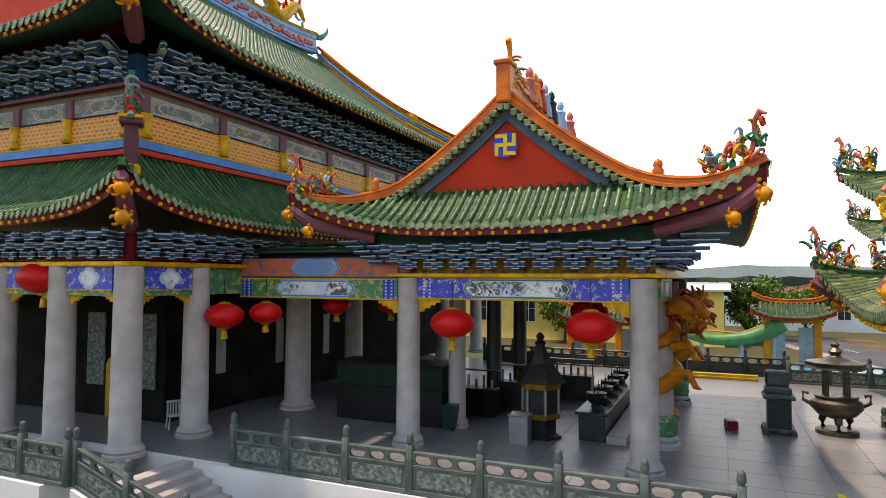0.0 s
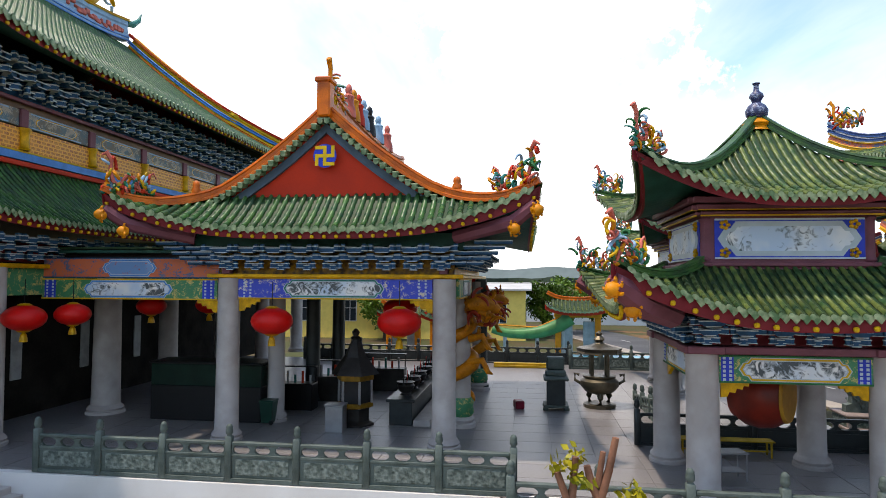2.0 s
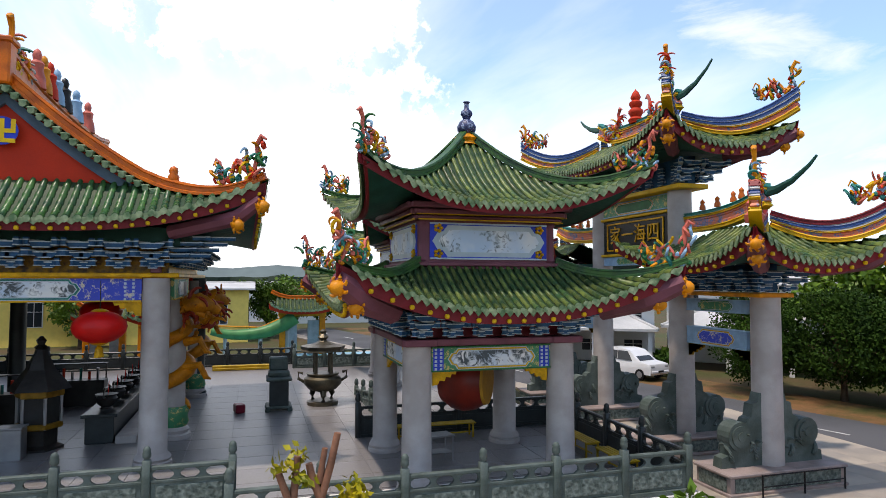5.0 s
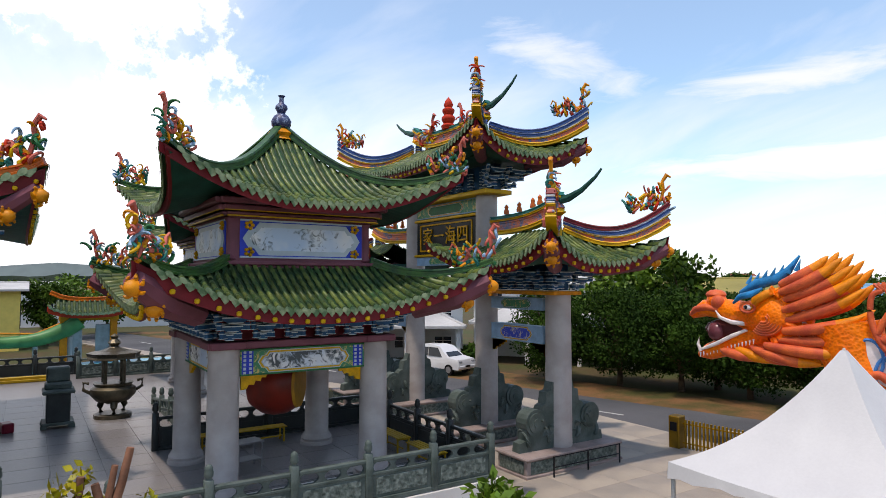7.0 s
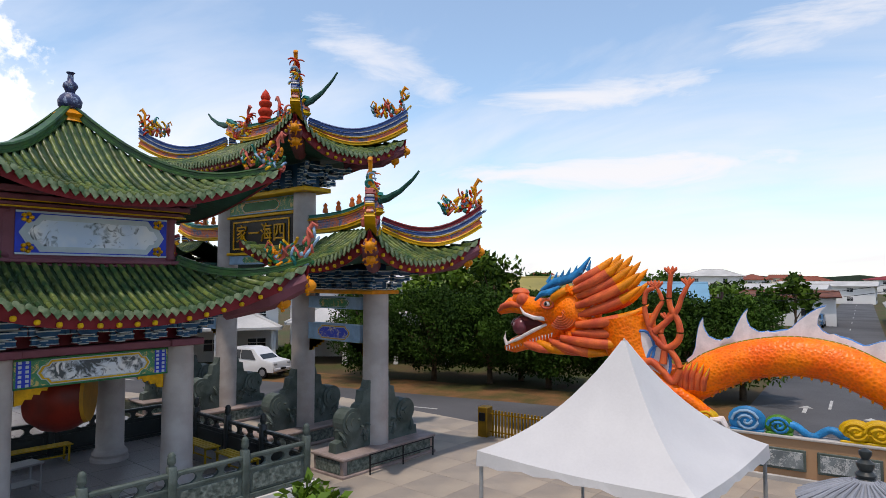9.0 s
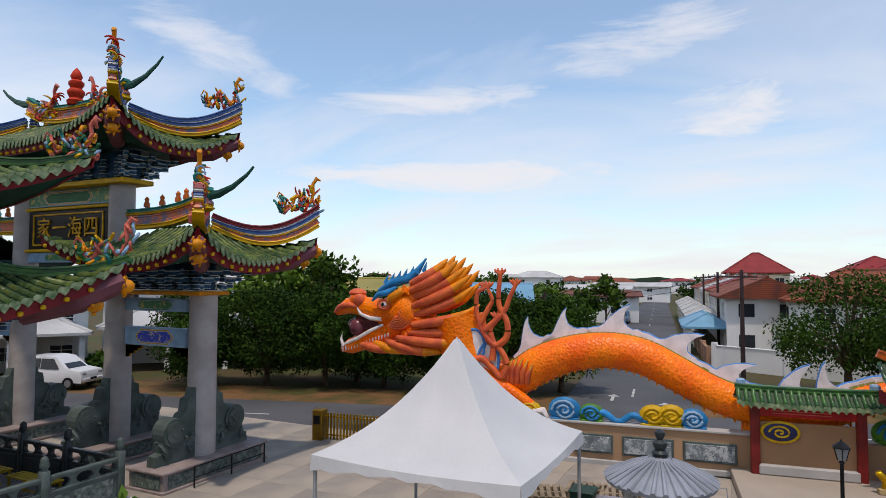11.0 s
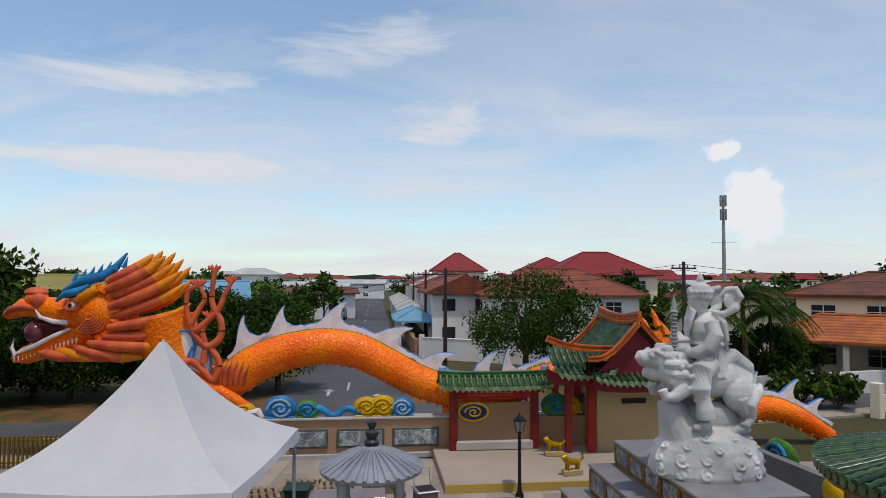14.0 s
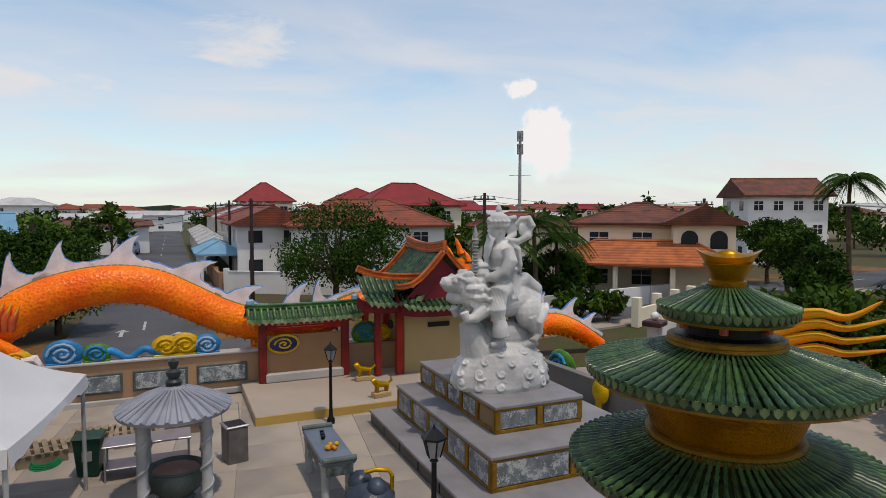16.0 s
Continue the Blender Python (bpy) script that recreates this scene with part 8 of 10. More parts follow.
# stone lion-turtle spout with a gold pipe beside the altar
lt = thing("stone_fountain", "dark stone basin with curved brass pipe", "fountain", (11.9, -2.0, LOW))
part("stone", ball(ball(ball(G(), (0, 0, 0.22), (0.55, 0.5, 0.28), 14), (0.25, 0.15, 0.42), (0.25, 0.25, 0.22), 12), (-0.2, -0.1, 0.45), (0.22, 0.2, 0.2), 12), mat("blue_black_stone", (0.06, 0.08, 0.11), 0.35, var=0.3, scale=6, fine=14, bump=0.5), lt, smooth=True)
part("pipe", G().tube([(-0.1, -0.42, 0.0), (-0.1, -0.42, 0.62), (-0.08, -0.36, 0.72), (-0.02, -0.1, 0.74), (0, 0.1, 0.70)], 0.045, 8), mat("brass", (0.65, 0.38, 0.05), 0.3, 0.6), lt, "brass pipe", smooth=True)


def lamp(x, y, h, nm="lamp_post"):
    th = thing(nm, "black cast-iron lamp post with glass lantern", "lamp post", (x, y, LOW), group="lamp posts")
    part("pole", G().lathe([(0.11, 0), (0.11, 0.12), (0.06, 0.2), (0.045, 0.5), (0.04, h - 0.5), (0.07, h - 0.48), (0.03, h - 0.42)], (0, 0, 0), 12), BLACK, th, smooth=True)
    la = part("lantern", G().lathe([(0.09, h - 0.42), (0.16, h - 0.16), (0.17, h - 0.14)], (0, 0, 0), 6), mat("pale_glass", (0.35, 0.36, 0.36), 0.1), th, "glass lantern")
    part("cap", G().lathe([(0.20, h - 0.15), (0.19, h - 0.12), (0.07, h - 0.02), (0.03, h), (0.0, h + 0.08)], (0, 0, 0), 6), BLACK, la)
    for k in range(6):
        a = math.pi * k / 3
        part("glazing_bar", G().tube([(0.095 * math.cos(a), 0.095 * math.sin(a), h - 0.42), (0.17 * math.cos(a), 0.17 * math.sin(a), h - 0.15)], 0.012, 5), BLACK, la)


lamp(16.94, -1.8, 2.18)
lamp(8.67, -2.4, 2.62)


def gold_lion(x, y, z, rz):
    th = thing("lion_statue", "small gilded lion figure on a beige block", "lion statue", (x, y, z), rz, group="gilded lions")
    th.scale = (0.72, 0.72, 0.72)
    part("block", G().box((0, 0, 0.1), (0.32, 0.8, 0.2), 0.02), BEIGE, th)
    g = G().tube([(0, -0.3, 0.45), (0, 0, 0.5), (0, 0.22, 0.55), (0, 0.36, 0.72), (0, 0.46, 0.70)], [0.10, 0.12, 0.14, 0.13, 0.07], 10)
    for px_, py_ in ((-0.08, -0.26), (0.08, -0.26), (-0.08, 0.2), (0.08, 0.2)):
        g.tube([(px_, py_, 0.45), (px_, py_ + 0.03, 0.2)], [0.06, 0.045], 8)
    g.tube([(0, -0.32, 0.5), (0, -0.48, 0.62), (0, -0.45, 0.82)], [0.05, 0.06, 0.02], 7)
    part("lion", g, mat("bright_gilt", (0.62, 0.36, 0.035), 0.3, 0.6, var=0.25, scale=12), th, "gilded lion", smooth=True)


gold_lion(18.1, -3.4, LOW + 0.28, 20)
gold_lion(20.0, -3.2, LOW + 0.28, 5)

STEEL = mat("brushed_steel", (0.42, 0.42, 0.43), 0.35, 0.7, var=0.12)


def wheelie_bin(x, y, z, s=1.0):
    th = thing("wheelie_bin", "dark green plastic wheeled rubbish bin", "rubbish bin", (x, y, z), group="rubbish bins")
    gm = mat("green_plastic", (0.012, 0.05, 0.035), 0.4, var=0.12)
    g = G()
    g.add([(-0.2 * s, -0.2 * s, 0.05), (0.2 * s, -0.2 * s, 0.05), (0.2 * s, 0.2 * s, 0.05), (-0.2 * s, 0.2 * s, 0.05), (-0.26 * s, -0.27 * s, 0.85 * s), (0.26 * s, -0.27 * s, 0.85 * s), (0.26 * s, 0.27 * s, 0.85 * s), (-0.26 * s, 0.27 * s, 0.85 * s)], [(3, 2, 1, 0), (0, 1, 5, 4), (1, 2, 6, 5), (2, 3, 7, 6), (3, 0, 4, 7), (4, 5, 6, 7)])
    part("body", g, gm, th)
    part("lid", G().box((0, 0, 0.88 * s), (0.58 * s, 0.6 * s, 0.06), 0.025), gm, th)
    part("label", G().box((-0.24 * s, 0, 0.5 * s), (0.01, 0.2 * s, 0.22 * s)), STONE_GREY, th, "pale worn sticker")
    for e in (-1, 1):
        part("wheel", G().tube([(0.2 * s, e * 0.2 * s, 0.08), (0.2 * s, e * 0.26 * s, 0.08)], 0.08, 12), BLACK, th)


def steel_table(x, y, z, w, d, h, rz=0, label="grey steel work table"):
    th = thing("table", label, "table", (x, y, z), rz, group="steel tables")
    part("top", G().box((0, 0, h - 0.02), (w, d, 0.04), 0.01), STEEL, th)
    part("shelf", G().box((0, 0, h * 0.35), (w - 0.1, d - 0.1, 0.02), 0.005), STEEL, th)
    for sx in (-1, 1):
        for sy in (-1, 1):
            part("leg", G().tube([(sx * (w / 2 - 0.05), sy * (d / 2 - 0.05), 0), (sx * (w / 2 - 0.05), sy * (d / 2 - 0.05), h)], 0.022, 8), STEEL, th)


wheelie_bin(15.05, 3.6, LOW)
steel_table(14.85, 2.4, LOW, 0.7, 1.75, 0.8, EAST)
db = thing("burning_drum", "square grey metal burning bin with handle", "metal bin", (15.0, 0.6, LOW), 20)
part("body", G().box((0, 0, 0.42), (0.48, 0.48, 0.84), 0.03), mat("dull_zinc", (0.22, 0.20, 0.19), 0.5, 0.4, var=0.25), db)
part("rim", G().box((0, 0, 0.86), (0.54, 0.54, 0.05), 0.02), STEEL, db)
# flat black plate on the closed box paints the dark of its inside
part("mouth", G().box((0, 0, 0.885), (0.40, 0.40, 0.012)), BLACK, db)
part("handle", G().tube([(0.24, -0.2, 0.86), (0.34, -0.2, 1.25), (0.34, 0.2, 1.25), (0.24, 0.2, 0.86)], 0.015, 6), STEEL, db)
PALW = mat("pallet_wood", (0.30, 0.24, 0.17), 0.85, scale=6, var=0.25, fine=30)
for i, (x, y, rz, tilt) in enumerate(((17.0, 4.0, 5, 0), (17.0, 3.0, 12, 0), (17.6, 1.9, 3, 0), (16.3, 4.9, 20, 0))):
    th = thing("pallet", "weathered wooden pallet lying on the paving", "pallet", (x, y, LOW), rz, group="pallets")
    for k in range(6):
        part("plank", G().box((0, -0.45 + 0.18 * k, 0.30), (1.0, 0.11, 0.025), 0.004), PALW, th)
    for k in range(3):
        part("bearer", G().box((-0.42 + 0.42 * k, 0, 0.145), (0.09, 1.0, 0.28), 0.006), PALW, th)
hs = G()
for k in range(4):
    hs.tube([(0.38 * math.cos(a) * (1 - 0.05 * k), 0.30 * math.sin(a) * (1 - 0.05 * k), 0.03 + 0.035 * k) for a in [2 * math.pi * i / 24 for i in range(25)]], 0.02, 6)
single("hose", hs, mat("green_hose", (0.02, 0.22, 0.09), 0.4), "coiled green garden hose on the paving", "hose", (15.9, 4.7, LOW), smooth=True)
cr = G()
for k in range(5):
    cr.box((0, 0, 0.03 + 0.07 * k), (0.6, 0.42, 0.04), 0.01)
single("crate_stack", cr, mat("grey_plastic", (0.25, 0.25, 0.25), 0.6), "stacked grey plastic trays under the tent", "crate", (12.6, 4.8, LOW), 12)
for x, y, rz in ((12.2, 6.3, 10), (11.6, 5.2, 30), (13.4, 5.6, 50)):
    th = thing("plastic_stool", "pale plastic stool under the tent", "stool", (x, y, LOW), rz, group="stools")
    part("seat", G().lathe([(0.17, 0.42), (0.17, 0.45), (0.0, 0.46)], (0, 0, 0), 14), STONE_GREY, th)
    for k in range(4):
        a = math.pi / 4 + k * math.pi / 2
        part("leg", G().tube([(0.2 * math.cos(a), 0.2 * math.sin(a), 0), (0.14 * math.cos(a), 0.14 * math.sin(a), 0.43)], 0.02, 6), STONE_GREY, th)

# low metal barrier beside the gateway plinth
bar = thing("barrier", "low black metal pipe barrier by the gateway plinth", "barrier", (14.2, 13.9, LOW), 0)
for x in (-1.2, 0.2, 1.6):
    part("post", G().tube([(x, 0, 0), (x, 0, 0.62)], 0.025, 8), BLACK, bar)
for z in (0.3, 0.6):
    part("rail", G().tube([(-1.2, 0, z), (1.6, 0, z)], 0.02, 8), BLACK, bar)

# ---- pavilion furniture ----
DRUMRED = mat("dull_red_lacquer", (0.22, 0.03, 0.02), 0.4, scale=5, var=0.25, col2=(0.12, 0.02, 0.015))
dm = thing("hanging_drum", "big red drum with ochre skin hung in pavilion", "drum", (5.6, 16.6, 1.45), -35)
prof = [(0.0, -0.62), (0.60, -0.62), (0.63, -0.58), (0.80, -0.3), (0.85, 0), (0.80, 0.3), (0.63, 0.58), (0.60, 0.62), (0.0, 0.62)]
g = G().lathe(prof, (0, 0, 0), 28)
g.v = [(v[2], v[1], v[0] + 0.8) for v in g.v]
part("shell", g, DRUMRED, dm, "red drum shell", smooth=True)
g = G().lathe([(0.0, 0.625), (0.61, 0.625), (0.66, 0.57), (0.63, 0.64), (0.0, 0.65)], (0, 0, 0), 28)
g.v = [(v[2], v[1], v[0] + 0.8) for v in g.v]
part("skin", g, mat("drum_skin", (0.50, 0.26, 0.06), 0.6), dm, "ochre drum skin")
for s in (-0.4, 0.4):
    part("hanger", G().tube([(s, 0, 1.55), (s, 0, 2.1)], 0.03, 6), BLACK, dm)
BENCH = mat("yellow_bench_paint", (0.46, 0.30, 0.05), 0.5, scale=6, var=0.2)


def bench(x, y, w, rz):
    th = thing("bench", "yellow painted slatted bench in the pavilion", "bench", (x, y, 0.0), rz, group="benches")
    for k in range(4):
        part("slat", G().box((0, -0.165 + 0.11 * k, 0.46), (w, 0.09, 0.035), 0.008), BENCH, th)
    for s in (-1, 1):
        part("frame", G().box((s * (w / 2 - 0.1), 0, 0.42), (0.06, 0.42, 0.05), 0.01), BENCH, th)
        for e in (-1, 1):
            part("leg", G().box((s * (w / 2 - 0.1), e * 0.18, 0.20), (0.05, 0.05, 0.42), 0.01), BENCH, th)
    part("stretcher", G().box((0, 0, 0.15), (w - 0.2, 0.04, 0.04), 0.01), BENCH, th)


bench(5.5, 19.3, 2.6, 0)
bench(9.1, 16.6, 1.5, 90)
bench(9.1, 14.7, 1.5, 90)
steel_table(4.95, 17.0, 0, 0.75, 0.55, 0.72, 10, "small grey steel table in the pavilion")


# ---- lanterns ----
def lantern(x, y, z, r=0.60):
    th = thing("lantern", "round red silk lantern with gold caps and tassel", "lantern", (x, y, z), group="red lanterns")
    n = 28
    g = G()
    rows_ = []
    for i in range(9):
        a = math.pi * (0.1 + 0.8 * i / 8)
        rows_.append([(r * math.sin(a) * (1 + 0.02 * (k % 2)) * math.cos(2 * math.pi * k / n), r * math.sin(a) * (1 + 0.02 * (k % 2)) * math.sin(2 * math.pi * k / n), 0.66 * r * math.cos(a)) for k in range(n + 1)])
    g.sheet(rows_)
    part("globe", g, LANT, th, smooth=True)
    for s in (-1, 1):
        part("cap", G().lathe([(r * 0.32, s * r * 0.60), (r * 0.34, s * r * 0.64), (r * 0.2, s * r * 0.72), (0.02, s * r * 0.74)], (0, 0, 0), 16), GOLD, th, "gold cap")
    part("tassel", G().lathe([(0.03, -r * 0.72), (0.09, -r * 0.85), (0.12, -r * 1.2), (0.0, -r * 1.2)], (0, 0, 0), 10), GOLD, th, "gold tassel")
    part("cord", G().tube([(0, 0, r * 0.7), (0, 0, r * 0.7 + 0.75)], 0.012, 5), BLACK, th)


for x, y, z, r in ((-7.7, 18.2, 3.72, 0.62), (-3.8, 18.2, 3.74, 0.64), (-15.1, 17.2, 3.78, 0.60), (-14.2, 18.1, 3.85, 0.52), (-19.6, 14.4, 4.95, 0.75), (-2.9, 22.0, 3.9, 0.6), (-4.6, 22.2, 3.95, 0.6), (-13.4, 21.0, 4.0, 0.5), (-12.0, 22.5, 4.0, 0.5)):
    lantern(x, y, z, r)


# ---- dragon columns and hall furniture ----
def dragon_column(x, y):
    th = thing("dragon_column", "granite column wound by a carved orange dragon", "column", (x, y, 0), group="dragon columns")
    part("shaft", G().lathe([(0.50, 0), (0.50, 0.14), (0.42, 0.18), (0.46, 0.28), (0.38, 0.36), (0.32, 0.4), (0.30, 4.9)], (0, 0, 0), 22), GRANITE, th, smooth=True)
    part("lotus", G().lathe([(0.36, 0.36), (0.44, 0.5), (0.40, 0.7), (0.44, 0.85), (0.36, 1.0)], (0, 0, 0), 16), FILIG, th, "green and yellow base carving", smooth=True)
    k = [(0.40 * math.cos(i * 0.33), 0.40 * math.sin(i * 0.33), 0.9 + 0.068 * i, 0) for i in range(50)]
    wd = mat("carved_orange_wood", (0.66, 0.25, 0.03), 0.5, scale=7, var=0.3, fine=22, bump=0.7)
    bd = part("dragon_body", G().tube([q[:3] for q in k], [0.08 + 0.17 * math.sin(math.pi * min(i / 44, 1)) for i in range(50)], 9), wd, th, "orange carved dragon", smooth=True)
    hd = G().tube([(0.3, -0.3, 4.1), (0.7, -0.35, 4.25), (1.05, -0.3, 4.1), (1.3, -0.25, 3.95)], [0.26, 0.32, 0.25, 0.12], 10)
    hd.tube([(0.6, -0.35, 3.95), (1.0, -0.3, 3.8), (1.2, -0.28, 3.72)], [0.14, 0.12, 0.04], 8)
    part("dragon_head", hd, wd, bd, smooth=True)
    rnd = random.Random(int(y))
    mg, lg = G(), G()
    for i in range(34):
        curl(mg if i % 2 else lg, (rnd.uniform(0.1, 1.1), -0.3 + rnd.uniform(-0.25, 0.25), rnd.uniform(3.3, 4.4)), (rnd.uniform(-0.3, 1), rnd.uniform(-0.5, 0.5), rnd.uniform(-0.6, 1)), 0.6, rnd, r=0.07)
    part("mane", mg, mat("dark_red_mane", (0.34, 0.05, 0.03), 0.5), bd, "dark red mane")
    part("flames", lg, wd, bd)
    lg2 = G()
    for z in (2.2, 3.0):
        lg2.tube([(0.3, -0.3, z), (0.75, -0.45, z + 0.1), (0.95, -0.45, z - 0.3), (1.1, -0.45, z - 0.35)], [0.14, 0.12, 0.09, 0.02], 8)
    part("legs", lg2, wd, bd)


dragon_column(-2.35, 21.7)
dragon_column(-2.35, 28.9)
fb = thing("tank", "long dark glass-fronted tank on a black cabinet", "tank", (-11.3, 21.6, 0))
part("cabinet", G().box((0, 0, 0.62), (4.1, 1.2, 1.2), 0.02), BLACK, fb)
part("glass_box", G().box((0, 0, 1.6), (4.1, 1.2, 0.76), 0.02), mat("dark_green_glass", (0.012, 0.03, 0.022), 0.08), fb, "dark green glass")
part("lid", G().box((0, 0, 2.02), (4.2, 1.3, 0.08), 0.02), BLACK, fb)
wheelie_bin(-8.95, 21.0, 0.015, 0.9)
# iron incense furnace with its pyramid hood
fu = thing("furnace", "dark iron incense furnace with pyramid hood", "furnace", (-6.0, 21.4, 0))
IRON = mat("dark_iron", (0.05, 0.045, 0.042), 0.45, 0.5, var=0.25)
fu.scale = (0.9, 0.9, 0.80)
part("base", G().lathe([(0.75, 0), (0.75, 0.1), (0.55, 0.2), (0.55, 0.75), (0.72, 0.8)], (0, 0, 0), 6), IRON, fu)
part("chamber", G().lathe([(0.62, 0.8), (0.62, 1.95)], (0, 0, 0), 6), mat("smoked_glass", (0.03, 0.03, 0.03), 0.12), fu)
for k in range(6):
    a = k * math.pi / 3
    part("corner_bar", G().tube([(0.64 * math.cos(a), 0.64 * math.sin(a), 0.78), (0.64 * math.cos(a), 0.64 * math.sin(a), 2.0)], 0.05, 6), STEEL, fu)
part("gilt_band", G().lathe([(0.70, 1.92), (0.72, 1.96), (0.72, 2.16), (0.70, 2.2)], (0, 0, 0), 6).lathe([(0.66, 0.76), (0.70, 0.8), (0.70, 0.95), (0.64, 0.98)], (0, 0, 0), 6), GILT, fu)
part("hood", G().lathe([(0.95, 2.18), (0.9, 2.26), (0.45, 2.9), (0.2, 3.5), (0.16, 3.62), (0.22, 3.7), (0.1, 3.8), (0.16, 3.95), (0.05, 4.1)], (0, 0, 0), 6), IRON, fu, "iron hood")
for k in range(6):
    a = k * math.pi / 3
    part("ember", ball(G(), (0.3 * math.cos(a), 0.3 * math.sin(a), 1.25), (0.05, 0.05, 0.05), 6), LANT, fu)
bx = thing("steel_box", "square stainless steel bin by the furnace", "metal bin", (-6.35, 20.35, 0))
part("body", G().box((0, 0, 0.42), (0.6, 0.5, 0.84), 0.02), STEEL, bx)
part("lid", G().box((0, 0, 0.87), (0.66, 0.56, 0.06), 0.02), STEEL, bx)
# altar benches and tables in the hall
lt2 = thing("offering_table", "long dark stone offering table in the hall", "table", (-4.4, 25.0, 0))
part("top", G().box((0, 0, 0.86), (1.0, 7.4, 0.10), 0.02), STONE_BLK, lt2)
part("body", G().box((0, 0, 0.42), (0.8, 7.2, 0.80), 0.02), STONE_BLK, lt2)
part("step", G().box((0.75, 0, 0.12), (0.6, 7.4, 0.24), 0.02), GRANITE, lt2)
for k in range(5):
    tb = thing("incense_bowl", "dark bronze incense bowl on the offering table", "incense bowl", (-4.4, 22.3 + 1.35 * k, 0.91), group="incense bowls")
    part("bowl", G().lathe([(0.0, 0.0), (0.2, 0.0), (0.14, 0.06), (0.26, 0.16), (0.32, 0.32), (0.26, 0.40), (0.33, 0.45), (0.28, 0.46), (0.0, 0.40)], (0, 0, 0), 16), IRON, tb, smooth=True)
    for e in (-1, 1):
        part("ear", G().tube([(0, e * 0.28, 0.38), (0, e * 0.42, 0.42), (0, e * 0.42, 0.62), (0, e * 0.34, 0.66)], 0.035, 6), IRON, tb)
    part("joss_stick", G().tube([(0.03, 0.02, 0.36), (0.05, 0.05, 0.85)], 0.012, 5), LANT, tb)
for x, y, w, mt, lab in ((-8.0, 25.5, 2.2, IRON, "black iron rack with candle holders"), (-6.9, 28.2, 2.6, IRON, "dark rack of offering candles"), (-9.0, 23.6, 1.6, BLACK, "black cabinet beside the hall column")):
    th = thing("candle_rack", lab, "candle rack", (x, y, 0), group="candle racks")
    part("cabinet", G().box((0, 0, 0.5), (w, 0.7, 1.0), 0.02), mt, th)
    for k in range(int(w / 0.3)):
        part("candle", G().tube([(-w / 2 + 0.2 + 0.3 * k, 0, 1.0), (-w / 2 + 0.2 + 0.3 * k, 0, 1.3 + 0.15 * (k % 2))], 0.05, 8), (RED, STEEL, TEAL)[k % 3], th)
    part("shelf", G().box((0, 0.2, 1.6), (w, 0.3, 0.04), 0.01), mt, th)
    for s in (-1, 1):
        part("upright", G().box((s * (w / 2 - 0.05), 0.25, 1.3), (0.05, 0.05, 0.62), 0.01), mt, th)
ch = thing("wooden_chair", "dark red wooden armchair in the hall", "chair", (-3.4, 30.2, 0), 20)
part("seat", G().box((0, 0, 0.46), (0.6, 0.5, 0.06), 0.015), RED, ch)
part("backrest", G().box((0, 0.24, 0.85), (0.6, 0.05, 0.7), 0.02), RED, ch)
for sx in (-0.26, 0.26):
    for sy in (-0.2, 0.22):
        part("leg", G().box((sx, sy, 0.22), (0.05, 0.05, 0.44), 0.01), RED, ch)
for x, y in ((-3.3, 24.0), (-0.46, 25.0)):
    single("kneeler", G().box((0, 0, 0.16), (0.34, 0.5, 0.32), 0.04), mat("red_vinyl", (0.20, 0.015, 0.03), 0.4), "small dark red kneeling stool on the floor", "kneeler", (x, y, 0.012), 15, group="kneelers")
pc = thing("plastic_chair", "white plastic chair by the temple wall", "chair", (-17.3, 17.4, 0), 60)
WP = mat("white_plastic", (0.55, 0.55, 0.55), 0.4, var=0.05)
part("seat", G().box((0, 0, 0.42), (0.45, 0.42, 0.04), 0.015), WP, pc)
for k in range(5):
    part("back_slat", G().box((-0.18 + 0.09 * k, 0.20, 0.64), (0.05, 0.03, 0.42), 0.01), WP, pc)
part("back_rail", G().box((0, 0.20, 0.86), (0.46, 0.04, 0.06), 0.02), WP, pc)
for sx in (-0.19, 0.19):
    for sy in (-0.17, 0.18):
        part("leg", G().tube([(sx, sy, 0.42), (sx * 1.15, sy * 1.15, 0)], 0.025, 6), WP, pc)
# bronze urn, stone table out on the court
cu = thing("censer", "tall bronze tripod censer with open roof", "censer", (2.68, 25.8, 0))
BRZ2 = mat("dark_bronze", (0.14, 0.12, 0.085), 0.4, 0.5, scale=5, var=0.3, fine=20, bump=0.4)
part("base", G().lathe([(0.62, 0), (0.62, 0.14), (0.5, 0.18)], (0, 0, 0), 20), BRZ2, cu)
for k in range(3):
    a = k * 2.094 + 0.5
    part("leg", G().tube([(0.42 * math.cos(a), 0.42 * math.sin(a), 0.16), (0.46 * math.cos(a), 0.46 * math.sin(a), 0.4), (0.38 * math.cos(a), 0.38 * math.sin(a), 0.62)], [0.09, 0.11, 0.13], 8), BRZ2, cu, smooth=True)
part("bowl", G().lathe([(0.2, 0.5), (0.55, 0.62), (0.75, 0.85), (0.74, 1.05), (0.60, 1.15), (0.66, 1.24), (0.62, 1.26), (0.0, 1.2)], (0, 0, 0), 24), BRZ2, cu, smooth=True)
for s in (-1, 1):
    part("handle", G().tube([(s * 0.70, 0, 0.9), (s * 0.95, 0, 1.05), (s * 0.95, 0, 1.3), (s * 0.78, 0, 1.25)], 0.06, 7), BRZ2, cu)
for k in range(4):
    a = k * math.pi / 2 + 0.78
    part("post", G().tube([(0.42 * math.cos(a), 0.42 * math.sin(a), 1.2), (0.42 * math.cos(a), 0.42 * math.sin(a), 2.1)], 0.07, 8), BRZ2, cu)
